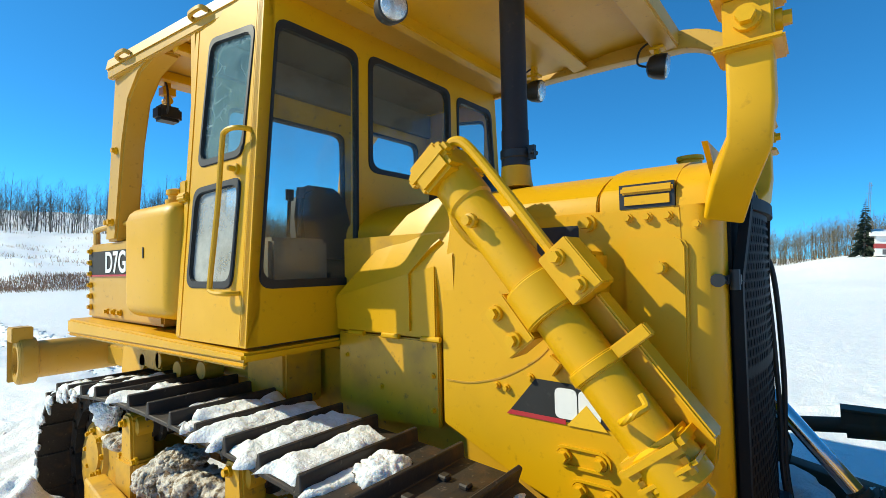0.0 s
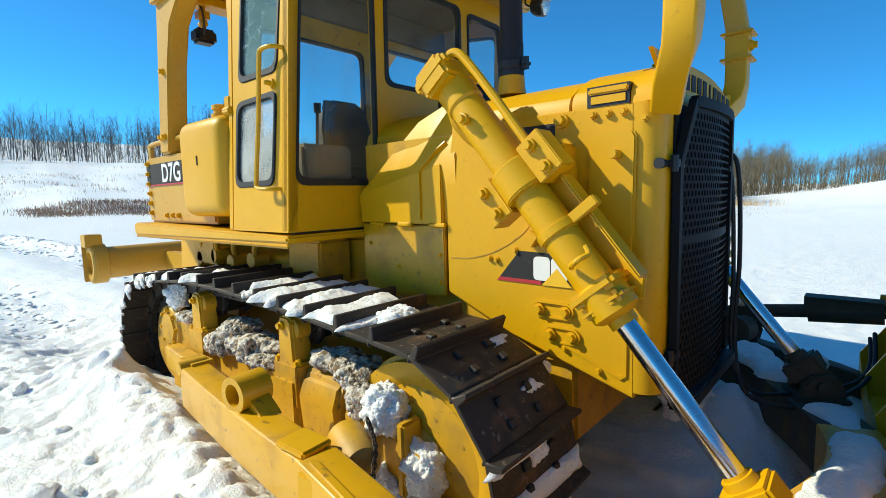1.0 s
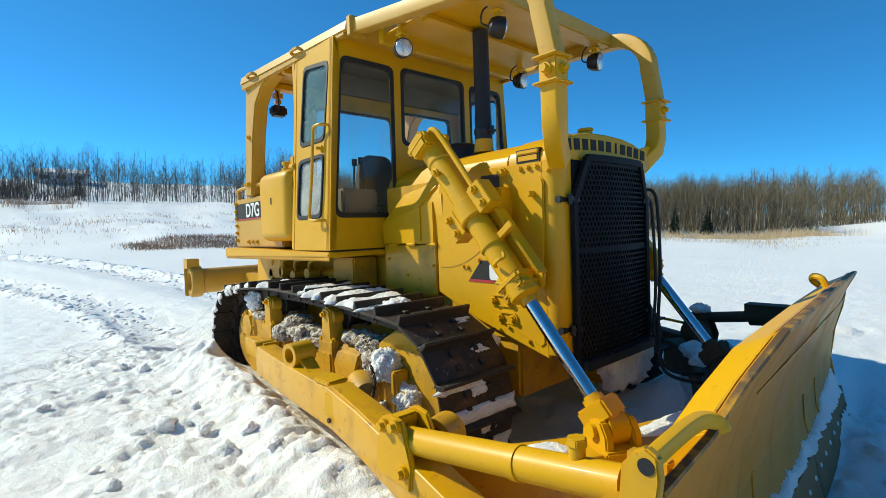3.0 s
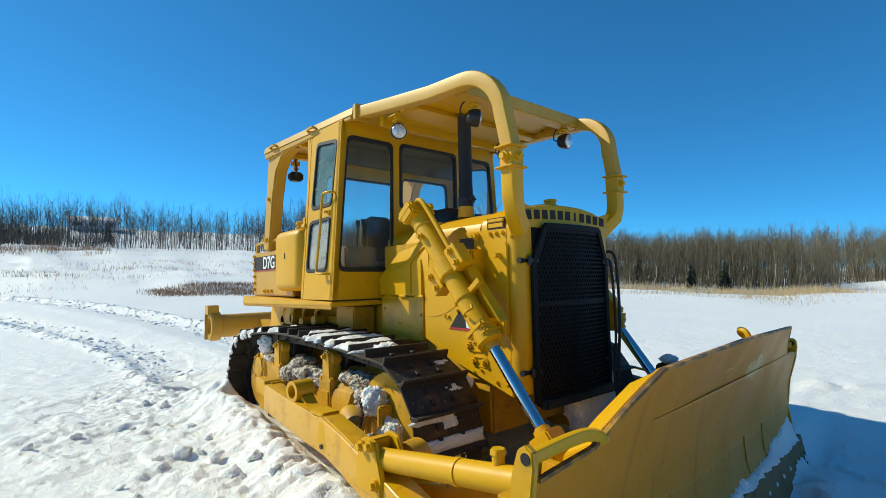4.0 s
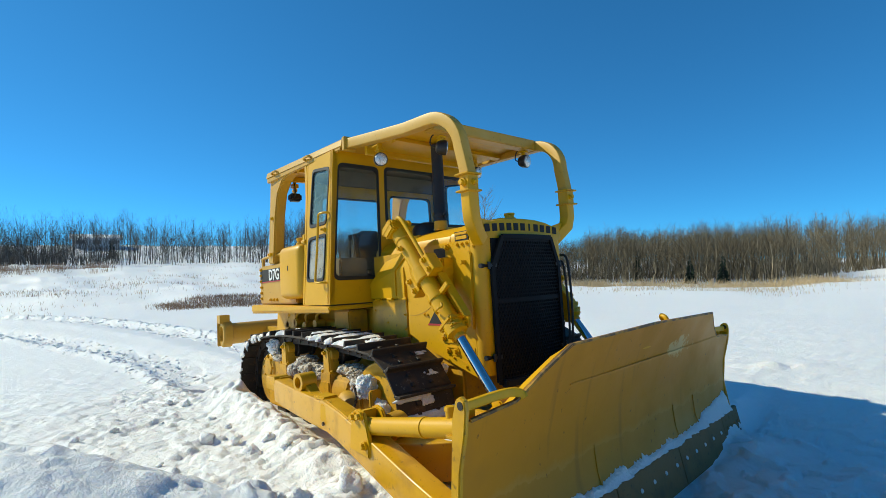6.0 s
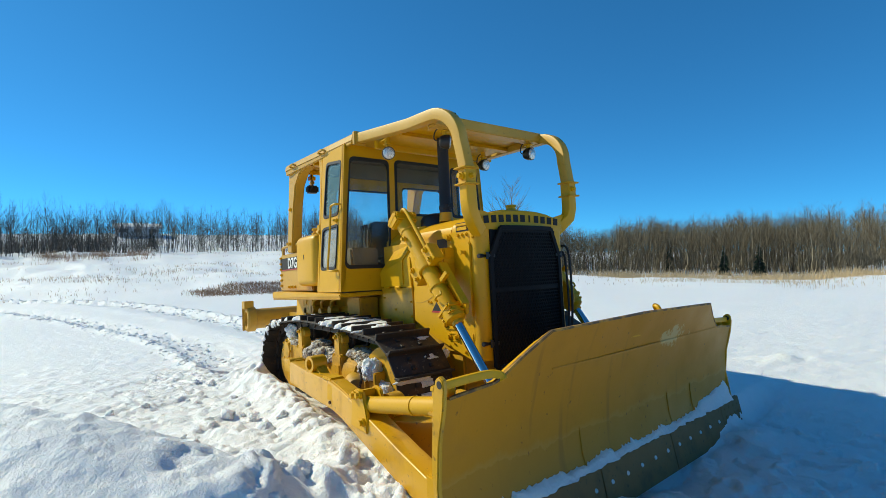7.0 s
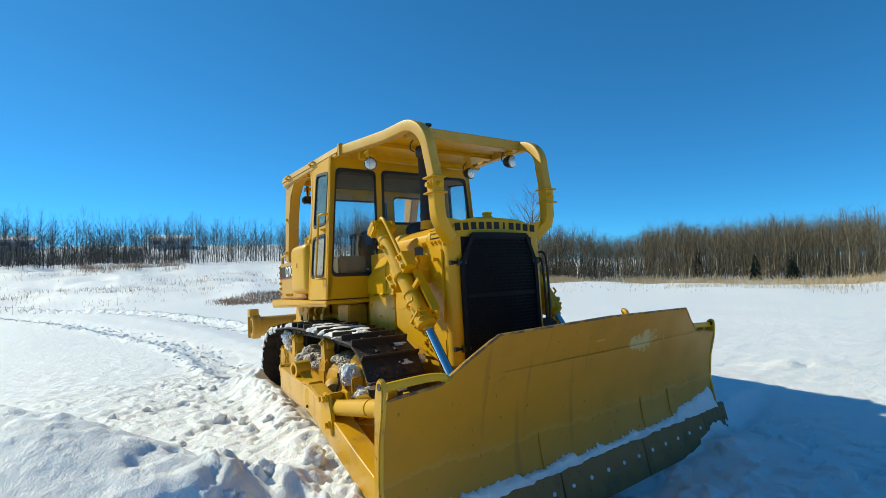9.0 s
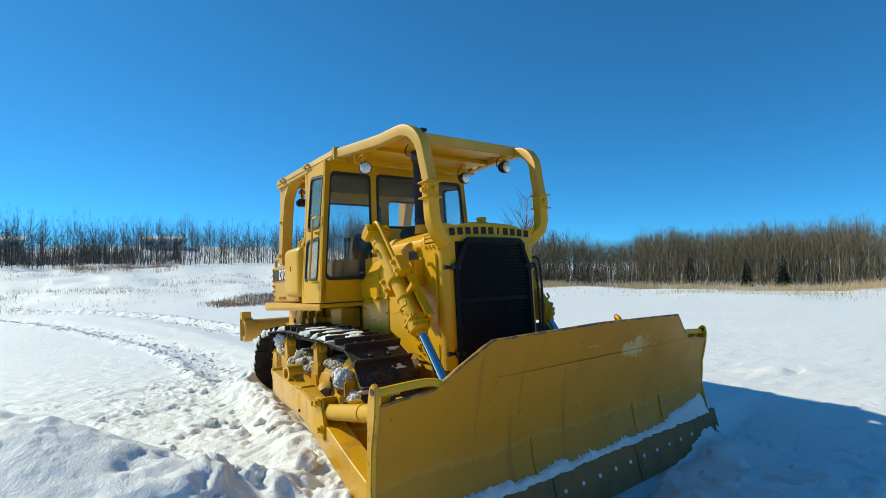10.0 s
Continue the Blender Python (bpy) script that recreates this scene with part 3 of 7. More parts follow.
    for u, w in zip(cols, cols[1:]):
        for k in range(5):
            j = (k + 1) % 5
            bm.faces.new((u[k], u[j], w[j], w[k]))
    bm.faces.new(cols[0])
    bm.faces.new(cols[-1][::-1])
    part("cowl", bm, YELLOW, dozer, bevel=0.006)
    bm = B()
    sweep(bm, [(-1.16, s * 0.609, 1.42), (-1.16, s * 0.609, 1.665), (-1.06, s * 0.575, 1.77), (-1.02, s * 0.56, 1.80)], rect(0.012, 0.004), up=(1, 0, 0))
    part("cowl_strip", bm, YELLOW, dozer)
    # maker's badge as plain shapes: dark wedge, red line, pale blocks, yellow triangle
    bm = B()
    prism(bm, [(-0.69, 1.158), (-0.20, 1.152), (-0.36, 1.282), (-0.58, 1.288)], "y", s * 0.593, s * 0.595)
    badge = part("badge", bm, DECAL_BLACK, dozer, "dark wedge-shaped badge with pale blocks and yellow triangle")
    bm = B()
    prism(bm, [(-0.70, 1.148), (-0.47, 1.146), (-0.47, 1.162), (-0.685, 1.164)], "y", s * 0.595, s * 0.597)
    part("red_line", bm, DECAL_RED, badge)
    for x, w in ((-0.468, 0.040), (-0.385, 0.038), (-0.30, 0.035)):
        bm = B()
        slab(bm, round_quad([(x - w, s * 0.595, 1.165), (x + w, s * 0.595, 1.165), (x + w, s * 0.595, 1.268), (x - w, s * 0.595, 1.268)], 0.022), (0, s * 0.002, 0))
        part("pale_block", bm, DECAL_WHITE, badge)
    bm = B()
    prism(bm, [(-0.465, 1.146), (-0.325, 1.146), (-0.395, 1.222)], "y", s * 0.597, s * 0.5995)
    part("triangle", bm, DECAL_YELLOW, badge)

# exhaust stack and air cleaner
FIT[0] = None
bm = B()
lathe(bm, (-0.83, -0.285, 2.03), (-0.83, -0.285, 3.1), [(0.074, 0), (0.068, 0.03), (0.064, 0.09)], 28)
rise = part("exhaust_pipe", bm, YELLOW, dozer, "black exhaust stack on a yellow base")
bm = B()
lathe(bm, (-0.83, -0.285, 2.12), (-0.83, -0.285, 3.2), [(0.058, 0), (0.063, 0.002), (0.063, 0.05), (0.060, 0.055), (0.060, 0.16), (0.057, 0.165), (0.056, 0.76), (0.050, 0.76), (0.050, 0.5)], 28)
part("pipe", bm, SOOT, rise, "sooty black pipe")
bm = B()
lathe(bm, (-0.83, -0.285, 2.155), (-0.83, -0.285, 3.2), [(0.064, 0), (0.067, 0.004), (0.067, 0.036), (0.064, 0.04)], 28)
rod(bm, (-0.745, -0.315, 2.175), (-0.745, -0.255, 2.175), 0.010, 0.010, 8)
block(bm, -0.78, -0.735, -0.295, -0.275, 2.145, 2.205)
part("clamp", bm, BLACK, rise)
bm = B()
lathe(bm, (-1.25, -0.10, 2.0), (-1.25, -0.10, 2.4), [(0.16, 0), (0.18, 0.02), (0.18, 0.10), (0.15, 0.15), (0.08, 0.17)], 24)
part("air_cleaner", bm, BLACK, dozer, "black rounded air cleaner")

# ---- cab ----
FIT[0] = cab_fit
CX = -1.745                      # front wall


def cab_y(z, s):
    return s * lerp(1.02, 0.925, (z - 1.38) / 1.55)


def wall_with_holes(bm, to3, outer, holes, depth):
    """A flat wall with rounded openings: each hole lies in a cell of its own, cells side by side along u."""
    for (u0, u1, v0, v1), hole in zip(outer, holes):
        o = [to3(*p) for p in ((u0, v0), (u1, v0), (u1, v1), (u0, v1))]
        if hole is None:
            slab(bm, o, depth)
            continue
        inner = round_quad([to3(*p) for p in hole], 0.06)
        n = len(inner)
        d = Vector(depth)
        a = [bm.verts.new(p) for p in inner]
        b = [bm.verts.new(p + d) for p in inner]
        oa = [bm.verts.new(p) for p in o]
        ob = [bm.verts.new(p + d) for p in o]
        for i in range(n):
            j = (i + 1) % n
            k, q = i // 5, j // 5
            for vi, vo, flip in ((a, oa, False), (b, ob, True)):
                f = [vi[i], vi[j], vo[q], vo[k]] if k != q else [vi[i], vi[j], vo[k]]
                bm.faces.new(f[::-1] if flip else f)
            bm.faces.new((a[j], a[i], b[i], b[j]))
        for k in range(4):
            q = (k + 1) % 4
            bm.faces.new((oa[k], oa[q], ob[q], ob[k]))


def glazed(parent, corners, normal, mat, name="window", label=""):
    """A pane in a black rubber seal that stands proud of its wall."""
    nn = Vector(normal).normalized()
    mid = sum((Vector(c) for c in corners), Vector()) / 4
    grow = lambda d: round_quad([Vector(c) + (Vector(c) - mid).normalized() * d for c in corners], 0.065)
    bm = B()
    frame_ring(bm, [p + nn * 0.007 for p in grow(0.022)], [p + nn * 0.007 for p in grow(-0.022)], nn * -0.042)
    seal = part(name, bm, RUBBER, parent, label or "black rubber window seal", bevel=0.004)
    bm = B()
    slab(bm, [p - nn * 0.010 for p in grow(0.0)], nn * -0.004)
    pane = part("pane", bm, mat, parent)
    pane.visible_shadow = False
    return seal


Z0, Z1 = 1.38, 2.97
FW = [[(-0.955, 1.655), (-0.43, 1.655), (-0.415, 2.885), (-0.865, 2.885)],
      [(-0.335, 2.265), (0.355, 2.265), (0.355, 2.905), (-0.325, 2.905)],
      [(0.45, 2.265), (0.90, 2.265), (0.855, 2.885), (0.45, 2.885)]]
bm = B()
front = lambda u, v: V(CX, u, v)
wall_with_holes(bm, front, [(-1.02, -0.38, Z0, Z1), (-0.38, 0.40, 1.9, Z1), (0.40, 1.02, 1.9, Z1)], FW, (-0.05, 0, 0))
block(bm, CX - 0.05, CX, -0.38, 1.02, Z0, 1.9)
for v in bm.verts:                # the walls lean in towards the roof
    if abs(v.co.y) > 1.0:
        v.co.y = cab_y(v.co.z, 1 if v.co.y > 0 else -1)
cab = part("cab", bm, YELLOW, dozer, "yellow cab shell with dark-sealed windows", bevel=0.0)
for q in FW:
    glazed(cab, [(CX, *p) for p in q], (1, 0, 0), GLASS, "window")
for s in SIDES:
    side3 = lambda u, v: V(u, cab_y(v, s), v)
    bm = B()
    d = (0, -s * 0.045, 0)
    wall_with_holes(bm, side3, [(-2.345, -1.80, 2.19, Z1), (-2.345, -1.80, 1.60, 2.19)],
                    [[(-2.265, 2.262), (-1.862, 2.262), (-1.80 - 0.015, 2.85), (-2.225, 2.905)], [(-2.30, 1.655), (-1.89, 1.655), (-1.865, 2.135), (-2.285, 2.125)]], d)
    slab(bm, [side3(*p) for p in ((-2.345, Z0), (-1.80, Z0), (-1.80, 1.60), (-2.345, 1.60))], d)
    door = part("cab_door", bm, YELLOW, dozer, "yellow cab door with cracked upper and scratched lower pane")
    glazed(door, [side3(*p) for p in ((-2.265, 2.262), (-1.862, 2.262), (-1.815, 2.85), (-2.225, 2.905))], (0, s, 0.06), GLASS_CRACKED if s < 0 else GLASS)
    glazed(door, [side3(*p) for p in ((-2.30, 1.655), (-1.89, 1.655), (-1.865, 2.135), (-2.285, 2.125))], (0, s, 0.06), GLASS_DIRTY)
    bm = B()
    yy = lambda z, k: cab_y(z, s) + s * k
    sweep(bm, smooth_path([(-1.80, yy(2.36, 0.0), 2.36), (-1.83, yy(2.36, 0.05), 2.362), (-1.905, yy(2.355, 0.06), 2.355), (-1.925, yy(2.30, 0.06), 2.30), (-1.93, yy(2.0, 0.06), 2.0), (-1.955, yy(1.68, 0.06), 1.68), (-1.94, yy(1.63, 0.06), 1.63), (-1.85, yy(1.62, 0.05), 1.62), (-1.82, yy(1.62, 0.0), 1.62)], 5), circle(0.012, 8), up=(0, 1, 0.01))
    part("door_handle", bm, YELLOW, door, "bent yellow grab handle")
    bm = B()
    lathe(bm, (-1.90, yy(2.19, 0.0), 2.19), (-1.90, yy(2.19, 0.1), 2.19), [(0.026, 0), (0.026, 0.012), (0.014, 0.014), (0.012, 0.04)], 14)
    part("lock", bm, YELLOW, door)
    # posts either side of the door
    bm = B()
    for x0, x1 in ((-1.797, CX), (-2.40, -2.348)):
        slab(bm, [side3(*p) for p in ((x0, Z0), (x1, Z0), (x1, Z1), (x0, Z1))], (0, -s * 0.06, 0))
    part("door_post", bm, YELLOW, dozer, bevel=0.008)
RX = -2.43
bm = B()
RW = [[(-0.80, 1.62), (0.02, 1.62), (0.02, 2.66), (-0.76, 2.66)], [(0.12, 1.70), (0.80, 1.70), (0.78, 2.74), (0.12, 2.74)]]
wall_with_holes(bm, lambda u, v: V(RX, u, v), [(-0.93, 0.07, Z0, Z1), (0.07, 0.93, Z0, Z1)], RW, (0.04, 0, 0))
rear = part("rear_wall", bm, YELLOW_DIRTY, dozer)
for q in RW:
    glazed(rear, [(RX, *p) for p in q], (-1, 0, 0), GLASS)
bm = B()
block(bm, -2.42, CX - 0.06, -0.93, 0.93, 1.34, 1.40)
part("cab_floor", bm, LINER, dozer)
bm = B()
block(bm, -2.42, CX - 0.06, -0.90, 0.90, 2.955, 2.985)
block(bm, -2.385, -2.34, -0.88, 0.88, 2.80, 2.95)
part("headliner", bm, LINER, dozer, bevel=0.006)

# seat, armrests and console
bm = B()
block(bm, -2.32, -1.98, -0.46, -0.02, 1.62, 1.74)
seat = part("operator_seat", bm, SEAT, dozer, "black vinyl operator seat", bevel=0.04)
bm = B()
m = pose(-2.27, -0.24, 1.74, 0, -6, 0)
prism(bm, [(-0.19, 0.0), (0.19, 0.0), (0.20, 0.30), (0.17, 0.46), (0.09, 0.51), (-0.09, 0.51), (-0.17, 0.46), (-0.20, 0.30)], "x", -0.07, 0.05, m)
part("backrest", bm, SEAT, seat, bevel=0.035)
bm = B()
block(bm, -2.30, -2.04, -0.42, -0.06, 1.40, 1.62)
part("seat_base", bm, YELLOW, seat, bevel=0.01)
bm = B()
block(bm, -2.30, -1.86, -0.84, -0.52, 1.40, 1.88)
console = part("console", bm, LINER, dozer, "brown control console beside the seat", bevel=0.02)
bm = B()
for x in (-2.1, -2.0):
    rod(bm, (x, -0.6, 1.9), (x + 0.02, -0.6, 2.12), 0.009, 0.009, 8)
    rod(bm, (x + 0.02, -0.6, 2.10), (x + 0.024, -0.6, 2.16), 0.02, 0.022, 10)
part("lever", bm, BLACK, console)
bm = B()
block(bm, -1.90, CX - 0.06, -0.36, 0.40, 1.40, 2.16)
part("dashboard", bm, LINER, dozer, bevel=0.02)

# ---- canopy ----
FIT[0] = None
ROOF = [(-3.36, -1.055), (-1.52, -0.955), (-1.38, -0.80), (-1.38, 0.78), (-1.52, 0.95), (-3.36, 1.0)]


def roof_z(x):
    return lerp(3.065, 3.035, (x + 3.36) / 2.0)


def roof_y(x, s):
    return s * lerp(1.055 if s < 0 else 1.0, 0.955, (x + 3.36) / 1.84)


bm = B()
lo = [bm.verts.new((x, y, roof_z(x) - 0.085)) for x, y in ROOF]
hi = [bm.verts.new((x * 0.998, y * 0.985, roof_z(x))) for x, y in ROOF]
bm.faces.new(lo[::-1])
bm.faces.new(hi)
for k in range(6):
    j = (k + 1) % 6
    bm.faces.new((lo[k], lo[j], hi[j], hi[k]))
roof = part("canopy_roof", bm, YELLOW_PALE, dozer, "pale yellow protective canopy roof", bevel=0.012)
for x in (-3.08, -2.23):
    for s in SIDES:
        bm = B()
        m = pose(x, roof_y(x, s) - s * 0.007, roof_z(x) - 0.055)
        sweep(bm, smooth_path([(-0.075, 0, 0), (-0.055, s * 0.030, 0.012), (0.055, s * 0.030, 0.012), (0.075, 0, 0)], 4), rect(0.010, 0.012))
        bm.transform(m)
        part("lifting_eye", bm, YELLOW_PALE, roof, bevel=0.003)
bm = B()
block(bm, -1.38, -0.36, -0.74, 0.70, 2.905, 2.925)
block(bm, -1.38, -1.32, -0.77, 0.74, 2.85, 2.985)
part("front_roof_plate", bm, YELLOW, roof, bevel=0.006)
bm = B()
block(bm, -0.46, -0.34, -0.72, 0.66, 2.825, 2.93)
part("cross_beam", bm, YELLOW_PALE, roof, bevel=0.01)
for x0, x1, z in ((-0.93, -0.87, 2.870),):
    bm = B()
    block(bm, x0, x1, -0.74, 0.68, z, 2.905)
    block(bm, x0 - 0.02, x1 + 0.02, -0.74, 0.68, z - 0.006, z)
    part("roof_rib", bm, YELLOW, roof, bevel=0.004)
for x0 in (-2.55, -3.05):
    bm = B()
    block(bm, x0 - 0.03, x0 + 0.03, -0.97, 0.93, roof_z(x0) - 0.145, roof_z(x0) - 0.09)
    part("roof_rib", bm, YELLOW, roof, bevel=0.004)
for s in SIDES:
    HX, HOOP_Y = (0.025, -0.05) if s < 0 else (-0.080, -0.09)
    bm = B()
    path = [(-1.47 - HX, s * 0.885 - HOOP_Y, 2.975), (-1.0, s * 0.81 - 0.4 * HOOP_Y, 2.925), (-0.62, s * 0.765, 2.885)]
    for a in range(0, 91, 10):
        path.append((-0.30 + 0.33 * math.sin(radians(a)), s * lerp(0.755, 0.715, a / 90), 2.57 + 0.298 * math.cos(radians(a))))
    path += [(0.055, s * 0.708, 2.44), (0.075, s * 0.703, 2.33)]
    sweep(bm, path, rect(0.050, 0.046, 0.012), up=(0.03, s, 0))
    bmesh.ops.translate(bm, verts=bm.verts, vec=(HX, HOOP_Y, 0))
    hoop = part("canopy_post", bm, YELLOW_PALE, dozer, "curved yellow canopy post with a bolted joint", sharp=24)
    bm = B()
    sweep(bm, [(0.075, s * 0.703, 2.31), (0.075, s * 0.70, 2.08), (0.065, s * 0.685, 2.0), (0.015, s * 0.61, 1.915), (-0.02, s * 0.53, 1.84)], rect(0.052, 0.05, 0.01), up=(1, 0, 0.05))
    bmesh.ops.translate(bm, verts=bm.verts, vec=(HX, HOOP_Y, 0))
    part("post_foot", bm, YELLOW, hoop)
    bm = B()
    prism(bm, [(s * 0.68, 2.02), (s * 0.50, 1.90), (s * 0.36, 1.985), (s * 0.50, 2.02)], "x", -0.03, -0.015)
    part("gusset", bm, YELLOW, hoop)
    bm = B()
    for z in (2.335, 2.205):
        block(bm, 0.0, 0.150, min(s * 0.632, s * 0.785), max(s * 0.632, s * 0.785), z - 0.007, z + 0.007)
    block(bm, 0.022, 0.128, min(s * 0.650, s * 0.755), max(s * 0.650, s * 0.755), 2.21, 2.33)
    bmesh.ops.translate(bm, verts=bm.verts, vec=(HX, HOOP_Y, 0))
    joint = part("joint", bm, YELLOW, hoop, bevel=0.005)
    bolts(joint, [(0.075 + HX, s * 0.755 + HOOP_Y, 2.27)], (0, s, 0), 1.6)
    bolts(joint, [(0.128 + HX, s * 0.70 + HOOP_Y, 2.27)], (1, 0, 0), 1.3)
    bm = B()
    block(bm, -1.51, -1.46, min(s * 0.82, s * 0.955), max(s * 0.82, s * 0.955), 2.905, 3.045)
    part("flange", bm, YELLOW_PALE, hoop, bevel=0.006)
    # rear post with an arched knee
    bm = B()
    prism(bm, [(-3.49, 1.90), (-3.32, 1.90), (-3.21, 2.50), (-3.12, 2.76), (-2.96, 2.89), (-2.70, 2.945), (-2.70, 2.99), (-3.33, 3.0)], "y", s * 0.87, s * 1.005)
    rp = part("rear_post", bm, YELLOW_PALE, dozer, "yellow rear canopy post with curved knee", bevel=0.015)
    bolts(rp, [(-3.30, s * 1.005, 2.47), (-3.42, s * 1.005, 2.02), (-3.36, s * 1.005, 2.02)], (0, s, 0), 1.2)
    bm = B()
    prism(bm, [(-3.34, roof_y(-3.34, s) - s * 0.05), (-3.34, roof_y(-3.34, s) - s * 0.01), (-1.56, roof_y(-1.56, s) - s * 0.01), (-1.56, roof_y(-1.56, s) - s * 0.05)], "z", 2.93, 2.985)
    part("roof_rail", bm, YELLOW_PALE, roof, bevel=0.006)


# work lights
def work_light(place, facing, hang=0.12, mat=BLACK, size=0.80):
    """A round lamp under a bracket; facing is the way it shines."""
    p, f = Vector(place), Vector(facing).normalized()
    bm = B()
    lathe(bm, p - f * 0.055, p + f * 0.1, [(0.03 * size, 0), (0.062 * size, 0.012), (0.078 * size, 0.04), (0.083 * size, 0.075), (0.083 * size, 0.095), (0.074 * size, 0.098)], 24)
    lamp = part("work_light", bm, mat, dozer, "round black work light with ribbed clear lens")
    bm = B()
    lathe(bm, p + f * 0.042, p + f * 0.1, [(0.074 * size, 0), (0.07 * size, 0.008), (0.045 * size, 0.014), (0.01, 0.016)], 24)
    part("lens", bm, LENS, lamp)
    bm = B()
    sweep(bm, [p + V(0, 0, 0.055), p + V(0, 0, 0.07 + hang)], rect(0.012, 0.02))
    block(bm, p.x - 0.035, p.x + 0.035, p.y - 0.03, p.y + 0.03, p.z + 0.085, p.z + 0.10)
    rod(bm, p + V(0, -0.03, 0.11), p + V(0, 0.03, 0.11), 0.014, 0.014, 8)
    part("bracket", bm, YELLOW, lamp)
    bm = B()
    sweep(bm, smooth_path([p - f * 0.05, p - f * 0.10 + V(0, 0, 0.02), p - f * 0.08 + V(0, 0, 0.10), p + V(0, 0, 0.15)], 4), circle(0.006, 6), up=(0, 1, 0.1))
    part("cable", bm, RUBBER, lamp)


work_light((-1.14, -0.745, 2.75), (0.9, -0.35, -0.15), 0.15)
work_light((-1.14, 0.53, 2.755), (0.9, 0.1, -0.15), 0.15)
work_light((-0.43, 0.54, 2.72), (0.9, 0.15, -0.15), 0.13)
work_light((-0.45, -0.54, 2.72), (0.55, 0.83, -0.1), 0.13)
bm = B()
block(bm, -3.25, -3.13, -0.82, -0.67, 2.69, 2.79)
rl = part("rear_light", bm, BLACK, dozer, "black square rear floodlight", bevel=0.02)
bm = B()
sweep(bm, [(-3.19, -0.745, 2.79), (-3.19, -0.745, 2.99)], rect(0.016, 0.016))
rod(bm, (-3.22, -0.745, 2.83), (-3.16, -0.745, 2.83), 0.026, 0.026, 10)
block(bm, -3.225, -3.155, -0.785, -0.705, 2.865, 2.915)
part("bracket", bm, YELLOW, rl)
bm = B()
sweep(bm, smooth_path([(-3.14, -0.77, 2.73), (-3.07, -0.79, 2.77), (-3.08, -0.79, 2.87), (-3.16, -0.77, 2.95)], 4), circle(0.007, 6), up=(0, 1, 0.1))
part("cable", bm, RUBBER, rl)
bm = B()
block(bm, -0.50, -0.40, -0.56, -0.44, 2.926, 2.940)
block(bm, -0.49, -0.42, -0.50, -0.47, 2.94, 2.975)
block(bm, -0.44, -0.37, -0.52, -0.45, 2.955, 2.985)
part("beacon_bracket", bm, BLACK, dozer, "small black folded bracket on the roof", bevel=0.006)

# ---- rear body, tank, fender ----
FIT[0] = cab_fit
bm = B()
block(bm, -3.93, -2.75, -0.935, 0.935, 1.40, 1.93)
rearbox = part("rear_body", bm, YELLOW_PALE, dozer, "pale yellow rear body panel with model decal", bevel=0.015)
bolts(rearbox, [(-3.88, -0.937, z) for z in (1.48, 1.56, 1.64, 1.72, 1.80, 1.88)] + [(x, -0.937, 1.46) for x in (-3.62, -3.5, -3.38)], (0, -1, 0), 1.0)
bm = B()
block(bm, -3.915, -3.12, -0.940, -0.936, 1.70, 1.875)
part("decal", bm, DECAL_BLACK, rearbox)
bm = B()
block(bm, -3.915, -3.12, -0.943, -0.939, 1.70, 1.712)
part("decal_line", bm, DECAL_RED, rearbox)
cu = bpy.data.curves.new("model_lettering", "FONT")
cu.body, cu.size, cu.extrude, cu.align_x, cu.offset = "D7G", 0.19, 0.001, "CENTER", 0.004
txt = new("model_lettering", cu)
dg = bpy.context.evaluated_depsgraph_get()
me = bpy.data.meshes.new_from_object(txt.evaluated_get(dg))
bpy.data.objects.remove(txt)
me.materials.clear()
me.materials.append(DECAL_WHITE)
share("model_lettering", me, rearbox, pose(-3.47, -0.9425, 1.728, 90, 0, 0) @ Matrix.Diagonal((0.95, 1.0, 1, 1)))
for s in SIDES:
    bm = B()
    sweep(bm, smooth_path([(-3.90, s * 0.90, 1.93), (-3.90, s * 0.90, 2.00), (-3.86, s * 0.90, 2.04), (-3.30, s * 0.90, 2.05), (-3.15, s * 0.90, 2.05), (-3.12, s * 0.90, 1.93)], 5), circle(0.02, 10), up=(0, 1, 0.01))
    part("grab_rail", bm, YELLOW_PALE, rearbox)
    bm = B()
    prism(bm, [(-3.96, 1.30), (-1.715, 1.325), (-1.715, 1.365), (-3.96, 1.40)], "y", s * 0.55, s * 1.045)
    prism(bm, [(-3.96, 1.285), (-1.715, 1.30), (-1.715, 1.325), (-3.96, 1.31)], "y", s * 1.02, s * 1.048)
    part("fender", bm, YELLOW, dozer, "yellow fender plate over the track", bevel=0.012)
bm = B()
block(bm, -2.99, -2.40, -1.045, -0.76, 1.46, 2.10)
bmesh.ops.bevel(bm, geom=bm.edges[:], offset=0.085, segments=5, profile=0.5, affect="EDGES")
tank = part("side_tank", bm, YELLOW, dozer, "rounded yellow hydraulic tank with filler cap")
bm = B()
lathe(bm, (-2.62, -0.92, 2.095), (-2.62, -0.92, 2.34), [(0.05, 0), (0.05, 0.03), (0.036, 0.03), (0.036, 0.055), (0.046, 0.06), (0.046, 0.085), (0.02, 0.095)], 18)
part("filler_cap", bm, YELLOW, tank)
bm = B()
block(bm, -2.70, -2.69, -1.05, -1.04, 1.80, 1.86)
part("sight_slot", bm, BLACK, tank)
bm = B()
block(bm, -2.44, -2.36, -0.98, -0.90, 2.08, 2.13)
block(bm, -2.44, -2.38, -0.98, -0.92, 2.13, 2.20)
rod(bm, (-2.44, -0.97, 2.11), (-2.36, -0.97, 2.11), 0.03, 0.03, 10)
part("door_hinge", bm, YELLOW, dozer, bevel=0.006)
